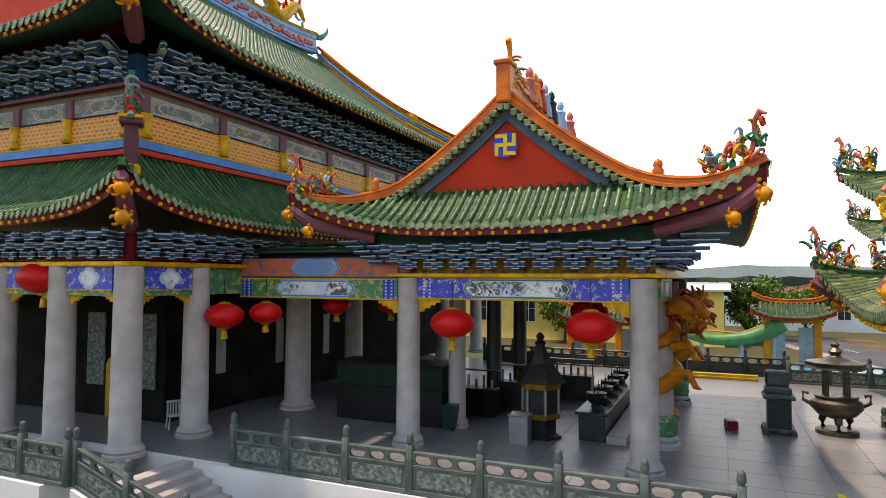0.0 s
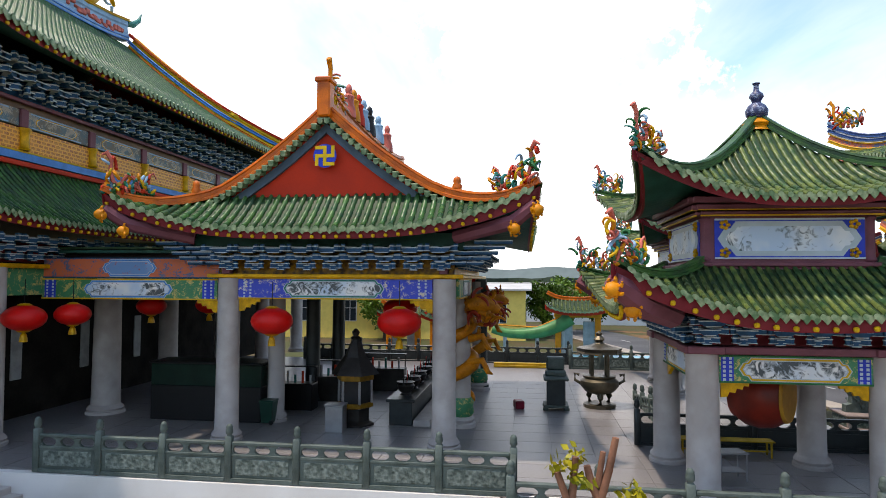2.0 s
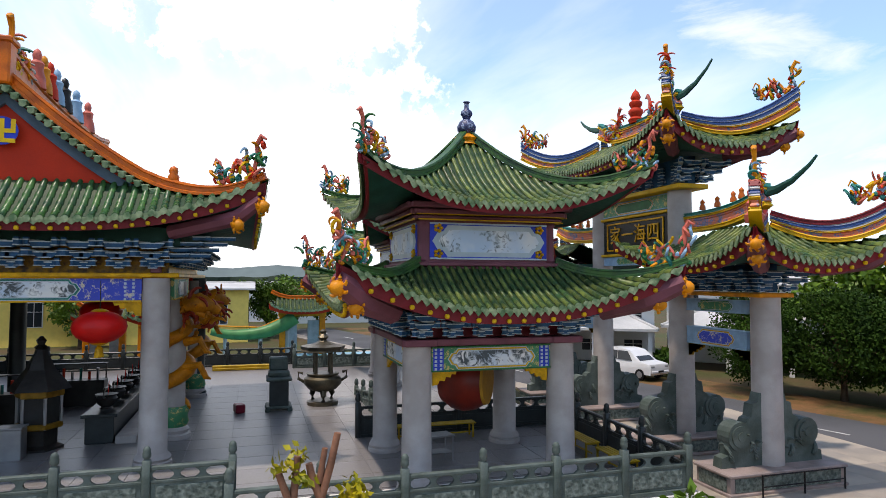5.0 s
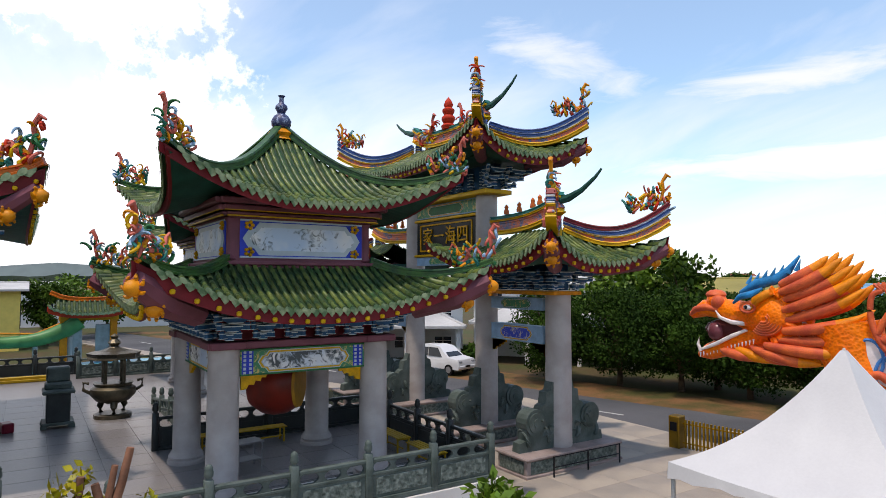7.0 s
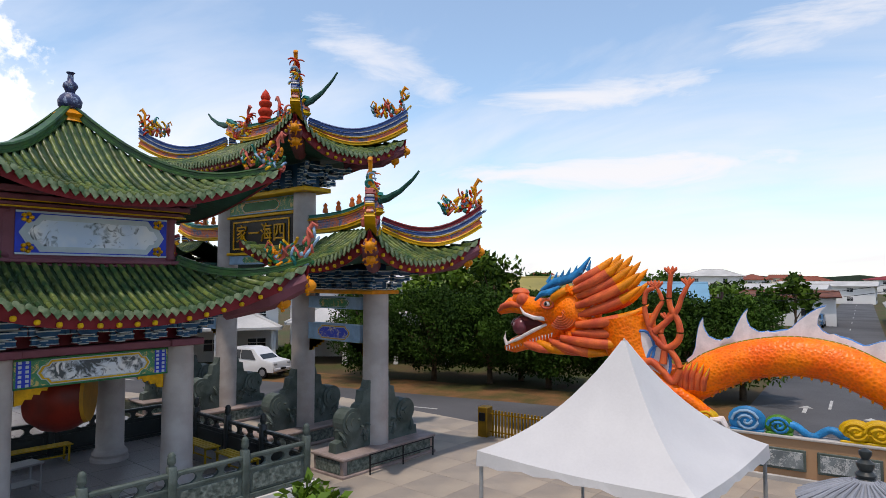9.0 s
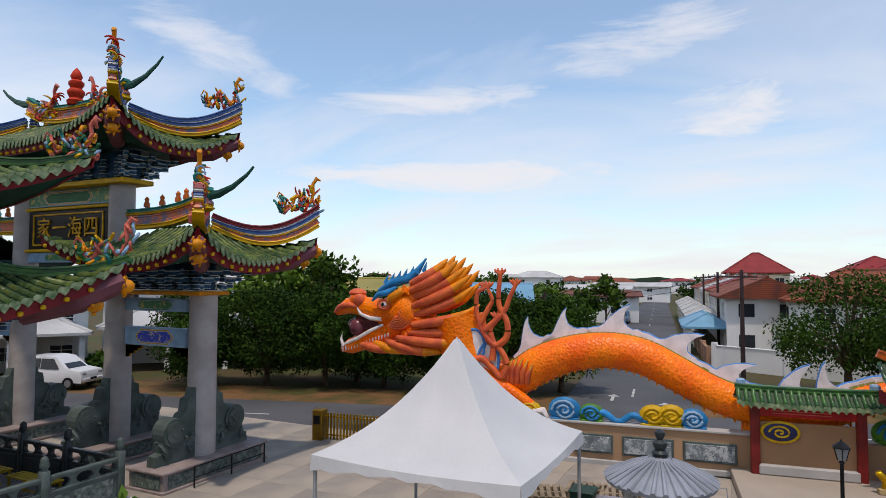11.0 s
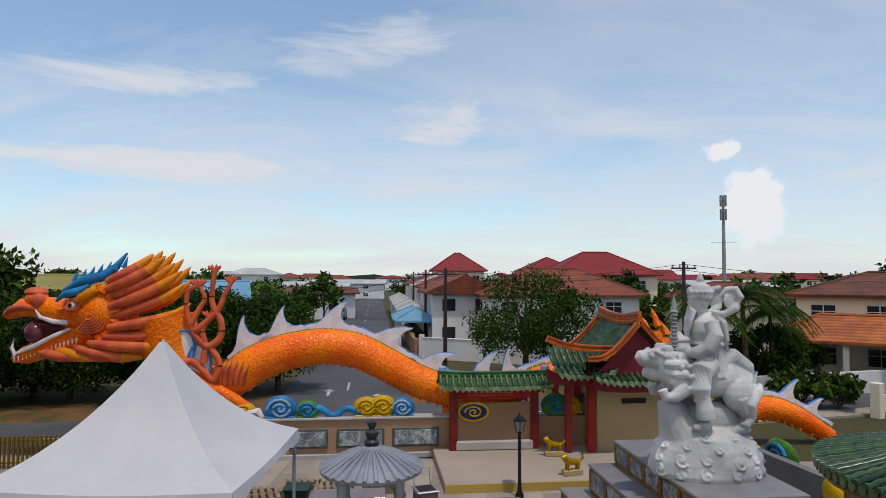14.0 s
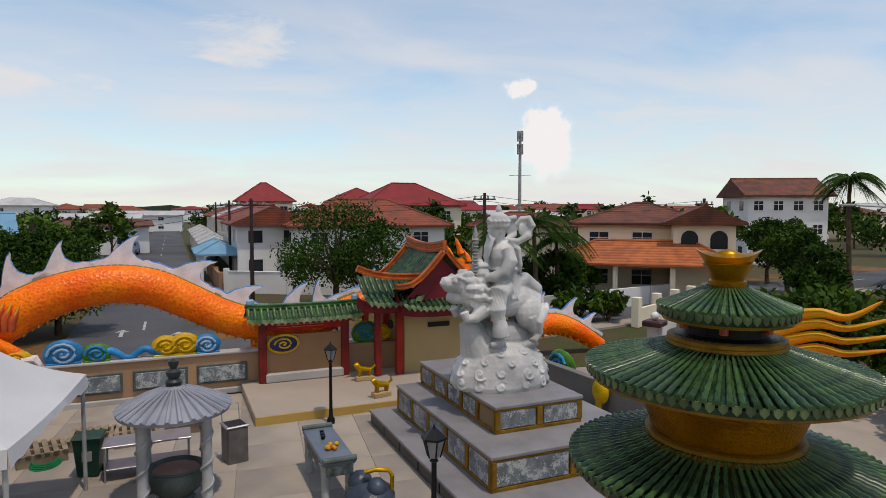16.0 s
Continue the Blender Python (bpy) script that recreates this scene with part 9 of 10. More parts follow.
part("roof", G().lathe([(0.88, 2.12), (0.85, 2.2), (0.9, 2.32), (0.5, 2.38), (0.2, 2.5), (0.14, 2.56), (0.22, 2.66), (0.1, 2.8), (0.14, 2.9), (0.0, 3.0)], (0, 0, 0), 8), BRZ2, cu)
tb = thing("stone_altar", "dark carved stone altar stand on the court", "altar table", (0.96, 25.2, 0))
part("base", G().box((0, 0, 0.16), (0.95, 1.0, 0.1), 0.03), STONE, tb)
for sx in (-0.4, 0.4):
    for sy in (-0.4, 0.4):
        part("foot", G().box((sx, sy, 0.07), (0.2, 0.2, 0.14), 0.03), STONE, tb)
part("body", G().box((0, 0, 0.7), (0.7, 0.9, 1.0), 0.03), STONE_BLK, tb)
part("shoulder", G().box((0, 0, 1.2), (0.95, 1.1, 0.12), 0.04).box((0, 0.2, 1.35), (0.8, 0.6, 0.22), 0.05), STONE, tb)
part("upper", G().box((0, 0.5, 1.7), (0.7, 0.5, 0.5), 0.05), STONE, tb)
for dy, dz, w in ((0, 0.06, 0.4), (0.1, 0.18, 0.35)):
    single("plank", G().box((0, 0, 0), (3.0, w, 0.12), 0.01), BENCH, "thick yellow painted plank lying on the court", "plank", (-0.6, 36.6 + dy, 0.012 + dz), 0, group="planks")

# ---- trees and planting ----
LEAF = mat("leaf_green", (0.065, 0.115, 0.016), 0.75, scale=2.2, var=0.45, fine=5, bump=0, col2=(0.022, 0.05, 0.009), rand=0.15, spec=0.15)
LEAF_D = mat("leaf_dark", (0.036, 0.075, 0.012), 0.75, scale=2.2, var=0.5, fine=5, bump=0, col2=(0.014, 0.034, 0.007), rand=0.15, spec=0.12)
LEAF_L = mat("leaf_light", (0.12, 0.20, 0.03), 0.5, scale=1.5, var=0.35, fine=5, bump=0, col2=(0.07, 0.13, 0.02))
LEAF_Y = mat("leaf_yellow", (0.40, 0.30, 0.03), 0.5, scale=2, var=0.35, fine=5, bump=0, col2=(0.20, 0.22, 0.03))
BARK = mat("bark", (0.13, 0.09, 0.06), 0.9, scale=6, var=0.3, fine=20, bump=0.6)


def leaf_cloud(clumps, per, size, seed):
    """Small pointed leaves scattered through the clumps (centre, radius)."""
    r = np.random.RandomState(seed)
    g = G()
    vs, fs = [], []
    for c, rad in clumps:
        d = r.normal(size=(per, 3))
        d /= np.linalg.norm(d, axis=1)[:, None]
        p = np.array(c) + d * rad * (r.uniform(0.25, 1.0, per) ** 0.5)[:, None] * np.array((1, 1, 0.8))
        a = r.normal(size=(per, 3))
        a[:, 2] -= 0.4
        a /= np.linalg.norm(a, axis=1)[:, None]
        b = np.cross(a, r.normal(size=(per, 3)))
        b /= np.linalg.norm(b, axis=1)[:, None]
        s = size * r.uniform(0.6, 1.4, per)[:, None]
        q = np.stack([p, p + a * s * 0.5 + b * s * 0.3, p + a * s * 1.1, p + a * s * 0.5 - b * s * 0.3], 1).reshape(-1, 3)
        n = len(vs)
        vs += q.tolist()
        fs += [(n + 4 * i, n + 4 * i + 1, n + 4 * i + 2, n + 4 * i + 3) for i in range(per)]
    g.v, g.f = vs, fs
    return g


def tree(x, y, h, r, seed, leaf=None, clumps=26, per=130, size=0.26, label="broad leafy green tree beside the street", trunk=0.14, flat=0.8, z=LOW - 0.1, low=0.25, cat="tree"):
    rnd = random.Random(seed)
    th = thing("tree", label, cat, (x, y, z), group="trees")
    ct = h * 0.62
    lim, cl = G(), []
    for i in range(clumps):
        a, u = rnd.uniform(0, 6.283), rnd.uniform(-1, 1)
        k = math.sqrt(1 - u * u) * rnd.uniform(0.45, 1.0)
        c = Vector((r * k * math.cos(a), r * k * math.sin(a), max(h * low, ct + u * (h - ct) * flat + rnd.uniform(-0.2, 0.2))))
        cl.append((c, r * rnd.uniform(0.24, 0.42)))
        if i % 3 == 0:
            lim.tube([(0, 0, h * 0.22), (c.x * 0.35, c.y * 0.35, lerp(h * 0.3, c.z, 0.5)), c], [trunk * 0.6, trunk * 0.35, 0.02], 6)
    part("trunk", G().tube([(0, 0, 0), (0.05, 0.03, h * 0.2), (0.0, 0.08, h * 0.45), (0.05, 0.0, h * 0.7)], [trunk * 1.3, trunk, trunk * 0.8, trunk * 0.3], 9).add([], []), BARK, th, smooth=True)
    part("bough", lim, BARK, th)
    part("crown", leaf_cloud(cl, per, size, seed), leaf or LEAF, th, "crown of many small leaves", kind="stuff")
    return th


for i, (x, y, h, r) in enumerate(((25.6, 27.6, 5.2, 2.4), (27.6, 24.2, 5.4, 2.7), (28.9, 21.2, 5.3, 2.6), (29.9, 18.0, 5.3, 2.8), (30.9, 14.8, 5.0, 2.6), (31.7, 11.6, 5.2, 2.6), (33.0, 9.0, 4.9, 2.2), (31.0, 20.5, 5.0, 2.4), (32.8, 13.8, 5.2, 2.6))):
    tree(x, y, h * 0.92, r * 1.08, 100 + i, LEAF_D, clumps=64, per=300, size=0.15, low=0.04, flat=1.0, label="dense dark green tree on the verge")
for i, (x, y, h, r) in enumerate(((36, 26, 8.2, 3.2), (38, 29, 8.0, 3.0), (33, 29, 7.6, 2.4), (40, 34, 6.8, 3.2), (60, 24, 6.6, 3.0), (47, 14, 5.4, 2.2))):
    tree(x, y, h, r, 130 + i, LEAF_L if i % 3 == 2 else LEAF, clumps=22, per=110, size=0.4, low=0.35, label="tall tree behind the street houses")
tree(37.6, -4.4, 5.9, 3.6, 150, LEAF_D, clumps=54, per=190, size=0.16, low=0.3, flat=0.95, label="wide feathery tree before white houses", trunk=0.18)
tree(36.6, -6.5, 5.2, 2.4, 151, LEAF_D, clumps=30, per=190, size=0.16, low=0.3, label="feathery tree before white houses")
tree(27.2, -29.4, 3.9, 1.55, 152, LEAF_D, clumps=30, per=160, size=0.2, low=0.28, label="round clipped dark green tree")
for i, (x, y, h, r) in enumerate(((31, -32, 4.6, 1.6), (35, -35, 5.2, 1.7), (40, -38, 5.2, 1.8), (24.5, -36, 5.0, 2.0), (29, -41, 5.6, 2.0), (45, -30, 4.6, 1.8), (33.5, -16.5, 3.4, 1.6), (35.5, -19, 3.0, 1.4), (20, -33, 4.6, 2.2))):
    tree(x, y, h, r, 160 + i, LEAF if i % 2 else LEAF_D, clumps=30, per=180, size=0.2, low=0.2, label="leafy garden tree by the houses")


def palm(x, y, h, seed, n=16, L_=2.6):
    rnd = random.Random(seed)
    th = thing("palm_tree", "coconut palm with drooping fronds and slim trunk", "palm tree", (x, y, LOW - 0.1), group="palms")
    part("trunk", G().tube([(0, 0, 0), (0.1, 0, h * 0.4), (0.15, 0.1, h * 0.8), (0.1, 0.1, h)], [0.2, 0.14, 0.12, 0.14], 9), BARK, th, smooth=True)
    for i in range(n):
        a, up = 2.4 * i, rnd.uniform(-0.45, 1.15)
        d = Vector((math.cos(a), math.sin(a), 0))
        pts = [Vector((0.1, 0.1, h)) + d * (L_ * t) + Vector((0, 0, L_ * (up * t - (0.55 + 0.5 * up) * t * t * 1.3))) for t in [k / 9 for k in range(10)]]
        g = G().tube(pts, [0.04 * (1 - k / 11) for k in range(10)], 5)
        s = d.cross(Vector((0, 0, 1)))
        for k in range(1, 40):
            t = k / 40
            j = t * 9
            p = pts[int(j)].lerp(pts[min(int(j) + 1, 9)], j - int(j))
            for e in (-1, 1):
                w = 0.62 * math.sin(math.pi * (0.12 + 0.85 * t))
                q = p + s * e * w * 0.75 + d * 0.25 * w + Vector((0, 0, -0.55 * w))
                g.add([p - d * 0.02, p + d * 0.02, q], [(0, 1, 2)])
        part("frond", g, LEAF_D, th)


palm(31.9, -14.7, 5.2, 1, 34, 2.7)
palm(30.2, -12.1, 4.7, 2, 24, 2.3)
palm(33.0, -16.6, 4.2, 6, 26, 2.4)
palm(27.6, -31.9, 7.6, 3, 30, 1.9)
palm(20.5, -29.0, 5.2, 4, 20, 1.8)
palm(48, -2.0 - 16, 5.0, 5, 12, 2.2)


def shrub(x, y, z, h, r, seed, leaf, size=0.16, n=10, per=70, label="low leafy garden shrub"):
    rnd = random.Random(seed)
    th = thing("shrub", label, "shrub", (x, y, z), group="shrubs")
    st_ = G()
    cl = []
    for i in range(n):
        a = rnd.uniform(0, 6.28)
        c = Vector((r * rnd.random() * math.cos(a), r * rnd.random() * math.sin(a), h * rnd.uniform(0.4, 0.95)))
        st_.tube([(0, 0, 0), c * 0.5, c], [0.03, 0.02, 0.01], 5)
        cl.append((c, r * 0.4))
    part("stems", st_, BARK, th)
    part("leaves", leaf_cloud(cl, per, size, seed), leaf, th, kind="stuff")


shrub(6.9, 8.6, LOW, 2.25, 0.7, 5, LEAF_L, 0.20, 12, 60, "bright green leafy shrub before the balustrade")
for i, (x, y, h, r) in enumerate(((29.5, -15.6, 1.6, 0.8), (30.4, -16.6, 1.4, 0.8), (28.8, -17.3, 1.5, 0.8), (30.8, -18.6, 1.3, 0.7), (13.6, -18.0, 2.3, 1.1), (12.2, -17.2, 2.2, 1.1), (15.8, -19.6, 2.2, 1.0), (17.8, -20.5, 2.0, 0.9), (11.0, -16.0, 2.4, 1.2), (24.3, 33.0, 1.0, 0.9), (26.0, 36.0, 1.2, 0.8), (16.6, -17.6, 3.0, 1.3), (18.4, -18.2, 2.8, 1.3), (15.4, -17.0, 3.2, 1.3), (20.4, -19.4, 2.4, 1.2), (22.6, -19.6, 2.0, 1.0), (17.6, -20.4, 3.0, 1.4))):
    shrub(x, y, LOW - 0.1, h, r, 20 + i, LEAF_D if i % 2 else LEAF, 0.3, 12, 60)
for i in range(6):
    shrub(25 - 0.9 * i, -28.0 - 0.8 * i, LOW - 0.1, 0.5, 0.5, 60 + i, mat("red_hedge", (0.22, 0.05, 0.02), 0.6, scale=3, var=0.3, bump=0), 0.12, 8, 50, "low clipped red-leaved hedge")
# pruned frangipani in front of the balustrade
fp = thing("pruned_tree", "pruned frangipani stump with few yellow-green leaves", "tree", (0.75, 11.4, LOW))
brs = [((-0.05, 0, 0), (-0.1, 0, 1.9), (-0.3, 0, 2.45)), ((-0.08, 0, 1.8), (-0.02, 0.05, 2.2), (0.02, 0.05, 2.7)), ((0.45, 0.1, 0), (0.45, 0.1, 1.8), (0.40, 0.1, 2.2), (0.50, 0.1, 2.8)), ((0.45, 0.1, 2.0), (0.6, 0.1, 2.5), (0.72, 0.1, 3.05)), ((0.45, 0.1, 1.9), (0.28, 0.1, 2.3), (0.22, 0.1, 2.55))]
BR2 = mat("reddish_bark", (0.26, 0.13, 0.085), 0.8, scale=8, var=0.25, fine=30)
for b in brs:
    part("branch", G().tube(b, [0.085, 0.07, 0.06, 0.05][: len(b)], 8), BR2, fp, smooth=True)
part("leaves", leaf_cloud([((-0.3, 0, 2.55), 0.16), ((0.0, 0.05, 2.75), 0.2), ((-0.02, 0, 2.4), 0.12), ((0.2, 0.1, 2.3), 0.1)], 26, 0.16, 4), LEAF_Y, fp, kind="stuff")
part("leaves", leaf_cloud([((1.0, 0.1, 2.05), 0.26), ((0.85, 0.1, 1.75), 0.24), ((1.15, 0.1, 1.8), 0.2)], 60, 0.16, 9), LEAF_Y, fp, kind="stuff")
part("branch", G().tube([(0.45, 0.1, 1.0), (0.8, 0.1, 1.5), (1.0, 0.1, 2.0)], [0.05, 0.04, 0.02], 7), BR2, fp)

# ---- houses ----
HW = mat("white_house_wall", (0.80, 0.80, 0.79), 0.8, scale=0.8, var=0.08, fine=20, col2=(0.70, 0.69, 0.67))
HB = mat("cream_house_wall", (0.84, 0.74, 0.57), 0.8, scale=0.8, var=0.07, fine=20, col2=(0.86, 0.78, 0.63))
RR = mat("brick_red_roof", (0.25, 0.075, 0.045), 0.75, scale=3, var=0.3, fine=2.2, col2=(0.14, 0.055, 0.04), kind="courses", bump=0.8)
RO = mat("orange_roof_tiles", (0.42, 0.14, 0.06), 0.75, scale=4, var=0.35, fine=2.2, col2=(0.27, 0.09, 0.045), kind="courses", bump=0.8)
RB = mat("brown_roof_tiles", (0.17, 0.065, 0.042), 0.75, scale=3, var=0.3, fine=2.2, col2=(0.085, 0.04, 0.03), kind="courses", bump=0.8)
RC = mat("crimson_roof", (0.24, 0.03, 0.03), 0.6, scale=2, var=0.15, fine=2.2, kind="courses", bump=0.8)
RG = mat("grey_metal_roof", (0.52, 0.52, 0.51), 0.6, scale=1, var=0.15, fine=8)
RBL = mat("blue_metal_roof", (0.20, 0.38, 0.52), 0.55, scale=1, var=0.15, fine=8)
ROL = mat("olive_metal_roof", (0.30, 0.26, 0.09), 0.6, scale=1, var=0.15, fine=8)
PANE = mat("dark_window_glass", (0.03, 0.035, 0.04), 0.12, var=0.1, bump=0)


def window(parent, x, y, z, w, h, face=-1):
    wn_ = part("window", G().box((x, y, z), (w, 0.08, h), 0.01), PANE, parent)
    f = G()
    for a in (-1, 1):
        f.box((x + a * w / 2, y + face * 0.03, z), (0.07, 0.1, h + 0.07))
        f.box((x, y + face * 0.03, z + a * h / 2), (w + 0.07, 0.1, 0.07))
    f.box((x, y + face * 0.04, z), (0.05, 0.08, h))
    f.box((x, y + face * 0.04, z + h * 0.12), (w, 0.08, 0.045))
    part("window_frame", f, HW, wn_)


def roof_mesh(w, d, z, h, hip, over=0.6):
    """A hipped or gabled roof with its thickness; the ridge runs along x."""
    W, D = w / 2 + over, d / 2 + over
    k = min(D, W) if hip else 0.0
    g = G()
    for dz in (0,):
        v = [(-W, -D, z), (W, -D, z), (W, D, z), (-W, D, z), (-W + k, 0, z + h), (W - k, 0, z + h)]
        g.add(v, [(0, 1, 5, 4), (2, 3, 4, 5), (1, 2, 5), (3, 0, 4)])
        g.add([(a, b, c - 0.16) for a, b, c in v[:4]] + v[:4], [(0, 3, 2, 1), (0, 1, 5, 4), (1, 2, 6, 5), (2, 3, 7, 6), (3, 0, 4, 7)])
    return roof_ribs(g, W, D, z, h, hip, k)


def roof_ribs(g, W, D, z, h, hip, k):
    """Round ridge and hip tiles."""
    g.tube([(-W + k, 0, z + h), (W - k, 0, z + h)], 0.12, 6)
    if hip:
        for sx in (-1, 1):
            for sy in (-1, 1):
                g.tube([(sx * W, sy * D, z), (sx * (W - k), 0, z + h)], 0.10, 6)
    return g


def house(x, y, rz, w, d, wall_h, roof_h, wm, rm, storeys=2, hip=True, porch=None, label="two-storeyed house with tiled roof", wins=3, over=0.6):
    th = thing("house", label, "house", (x, y, LOW - 0.12), rz, group="houses")
    part("wall", G().box((0, 0, wall_h / 2), (w, d, wall_h)), wm, th)
    part("roof", roof_mesh(w, d, wall_h, roof_h, hip, over), rm, th)
    if not hip:
        part("gable_wall", G().prism([(-d / 2, 0), (d / 2, 0), (0, roof_h * d / (d + 2 * over))], (-w / 2, 0, wall_h), (0, 1, 0), (0, 0, 1), (w, 0, 0)), wm, th)
    sh = wall_h / storeys
    for s in range(storeys):
        for i in range(wins):
            window(th, lerp(-w / 2, w / 2, (i + 0.5) / wins), -d / 2 - 0.01, sh * (s + 0.55), min(1.3, w / wins * 0.5), sh * 0.42)
        for i in range(2):
            for e in (-1, 1):
                wv_ = G().box((e * (w / 2 + 0.01), lerp(-d / 2, d / 2, (i + 0.5) / 2), sh * (s + 0.55)), (0.08, 1.1, sh * 0.42))
                part("window", wv_, PANE, th)
    if porch:
        pw, pd, ph, pm = porch
        part("porch_roof", roof_mesh(pw, pd, ph, min(1.3, pd * 0.3), True, 0.3), pm, th).location = (0, -d / 2 - pd / 2 + 0.3, 0)
        for e in (-1, -0.33, 0.33, 1):
            part("porch_post", G().box((e * (pw / 2 - 0.2), -d / 2 - pd + 0.5, ph / 2), (0.3, 0.3, ph), 0.02), wm, th)
    return th


# the cream house with the orange porch
A = house(40.0, -26.6, -122, 8.4, 7.5, 5.0, 1.35, HB, RB, 2, True, (10.5, 4.6, 2.6, RO), "cream two-storeyed house with brown roof and orange porch", wins=3)
part("front_wing", G().box((3.6, -4.6, 2.55), (3.6, 2.8, 5.1)), HB, A)
part("wing_roof", roof_mesh(3.4, 3.8, 5.1, 1.1, False, 0.5), RB, A).matrix_basis = Matrix.Translation((3.6, -4.4, 0)) @ Matrix.Rotation(radians(90), 4, "Z")
part("wing_gable", G().prism([(-1.8, 0), (1.8, 0), (0, 0.95)], (3.6, -6.02, 5.1), (1, 0, 0), (0, 0, 1), (0, 0.1, 0)), HB, A)
for x in (2.75, 4.45):
    part("balcony_arch", G().prism([(-0.5, 0)] + [(0.5 * math.cos(a), 1.2 + 0.5 * math.sin(a)) for a in [math.pi * (1 - i / 8) for i in range(9)]] + [(0.5, 0)], (x, -6.06, 2.9), (1, 0, 0), (0, 0, 1), (0, 0.05, 0)), PANE, A)
    part("balcony_wall", G().box((x, -6.1, 3.15), (1.05, 0.1, 0.6), 0.02), HB, A)
# white houses east of the side street's mouth
house(54.5, -8.6, -88, 12.4, 8, 4.6, 2.1, HW, RR, 2, True, None, "white two-storeyed house with brick-red roof", wins=3)
house(58.0, -0.6, 187, 9, 5.6, 4.7, 1.5, HW, RR, 2, False, (8.0, 3.2, 2.3, RBL), "white terrace house with blue porch roof", wins=2)
for i in range(6):
    x = 64 + 8.2 * i
    house(x + 3.5, -1.4 + 0.12 * (x - 56), 187, 7.8, 6.5, 4.9, 1.5, HW if i % 2 else HB, (RR, RC, RG, RR)[i % 4], 2, i % 2 == 0, (6.5, 3, 2.4, RG), "white terrace house along the side street", wins=2)
house(103.8, -15.5, -85, 8, 8, 7.0, 2.3, HB, RC, 2, True, None, "large house with crimson hipped roof")
house(87.8, -19.8, -85, 13.5, 10, 6.4, 3.1, HB, RC, 2, True, None, "large house with crimson hipped roof")
house(118, -1.0, -85, 9, 8, 7.2, 3.3, HB, RC, 2, True, None, "house with pointed crimson roof")
house(57.5, -55, -112, 8, 8, 7.4, 1.9, HW, RB, 3, False, None, "white three-storeyed house with brown gable", wins=4)
house(31.5, -50, -150, 10, 8, 5.6, 1.9, HB, RR, 2, True, (9, 3, 2.6, RR), "cream house with red hipped roof")
house(22.0, -52, -160, 10, 8, 5.4, 1.9, HB, RR, 2, True, (9, 3, 2.6, RR), "cream house with red hipped roof")
house(56, -24, -110, 9, 7, 4.4, 1.2, HB, RB, 2, True, None, "beige house with dark roof behind palms")
house(36.5, 38.0, -48, 13, 8, 5.6, 0.6, HW, RG, 2, False, (11, 5, 2.9, RG), "white two-storeyed building with grey canopies", wins=4)
house(24.5, 46.0, -30, 12, 8, 4.2, 0.8, HW, RG, 2, False, (11, 5, 2.7, RG), "white building with grey carport roofs", wins=4)
house(47, 29.5, -62, 15, 8, 4.9, 1.1, HB, ROL, 1, False, None, "long shed with olive metal roof")
house(46, 18.5, -70, 6, 6, 4.4, 1.2, HW, RBL, 1, False, None, "small building with pale blue metal roof")
def yard_wall(p0, p1, h, material, label):
    """A rendered yard wall with piers and a coping."""
    a, b = Vector((*p0, LOW - 0.12)), Vector((*p1, LOW - 0.12))
    th = thing("yard_wall", label, "wall", a, math.degrees(math.atan2(b.y - a.y, b.x - a.x)), group="yard walls")
    L = (b - a).length
    part("wall_panel", G().box((L / 2, 0, h / 2), (L, 0.14, h), 0.01), material, th)
    part("coping", G().box((L / 2, 0, h + 0.035), (L + 0.1, 0.22, 0.07), 0.015), material, th)
    n = max(2, int(L / 3.5) + 1)
    for i in range(n):
        part("pier", G().box((L * i / (n - 1), 0, (h + 0.25) / 2), (0.32, 0.32, h + 0.25), 0.02), material, th)


WB_ = mat("brown_yard_wall", (0.40, 0.24, 0.16), 0.8, scale=1, var=0.15, fine=20)
yard_wall((46.6, 2.2), (44.6, -2.0), 1.5, HW, "white rendered yard wall with square piers")
yard_wall((44.4, -2.6), (42.3, -8.2), 1.5, HW, "white rendered yard wall with square piers")
yard_wall((47.0, 2.6), (60.0, 4.3), 1.2, WB_, "brown yard wall along the side street")
yard_wall((60.6, 4.4), (90.0, 8.2), 1.3, HW, "white rendered yard wall with square piers")
yard_wall((36.6, -15.2), (38.4, -19.2), 1.6, HW, "white rendered yard wall with square piers")
rnd = random.Random(77)
for i in range(64):
    az = -52 - 96 * (i + rnd.uniform(-0.4, 0.4)) / 64
    D = rnd.uniform(140, 420)
    if abs(az + 82.6) < 1.6:
        az += 8.0 if rnd.random() < 0.5 else -8.0
    x, y = -D * math.sin(radians(az)), D * math.cos(radians(az))
    house(x, y, az + rnd.uniform(-25, 25), rnd.uniform(8, 20), rnd.uniform(8, 12), rnd.uniform(4.0, 6.8), rnd.uniform(1.0, 2.4), rnd.choice((HW, HB, HW)), rnd.choice((RR, RC, RB, RG, RG, RG, RG, RG)), 2, rnd.random() < 0.6, None, "distant town house beyond the gardens", wins=2)
for i in range(60):
    az = -40 - 110 * (i + rnd.uniform(-0.4, 0.4)) / 60
    D = rnd.uniform(75, 280)
    if abs(az + 82.6) < 1.5:
        az -= 7.0
    tree(-D * math.sin(radians(az)), D * math.cos(radians(az)), rnd.uniform(4.5, 8.0), rnd.uniform(2.5, 5), 300 + i, LEAF_D, clumps=12, per=50, size=0.8, label="distant dark green tree among houses")
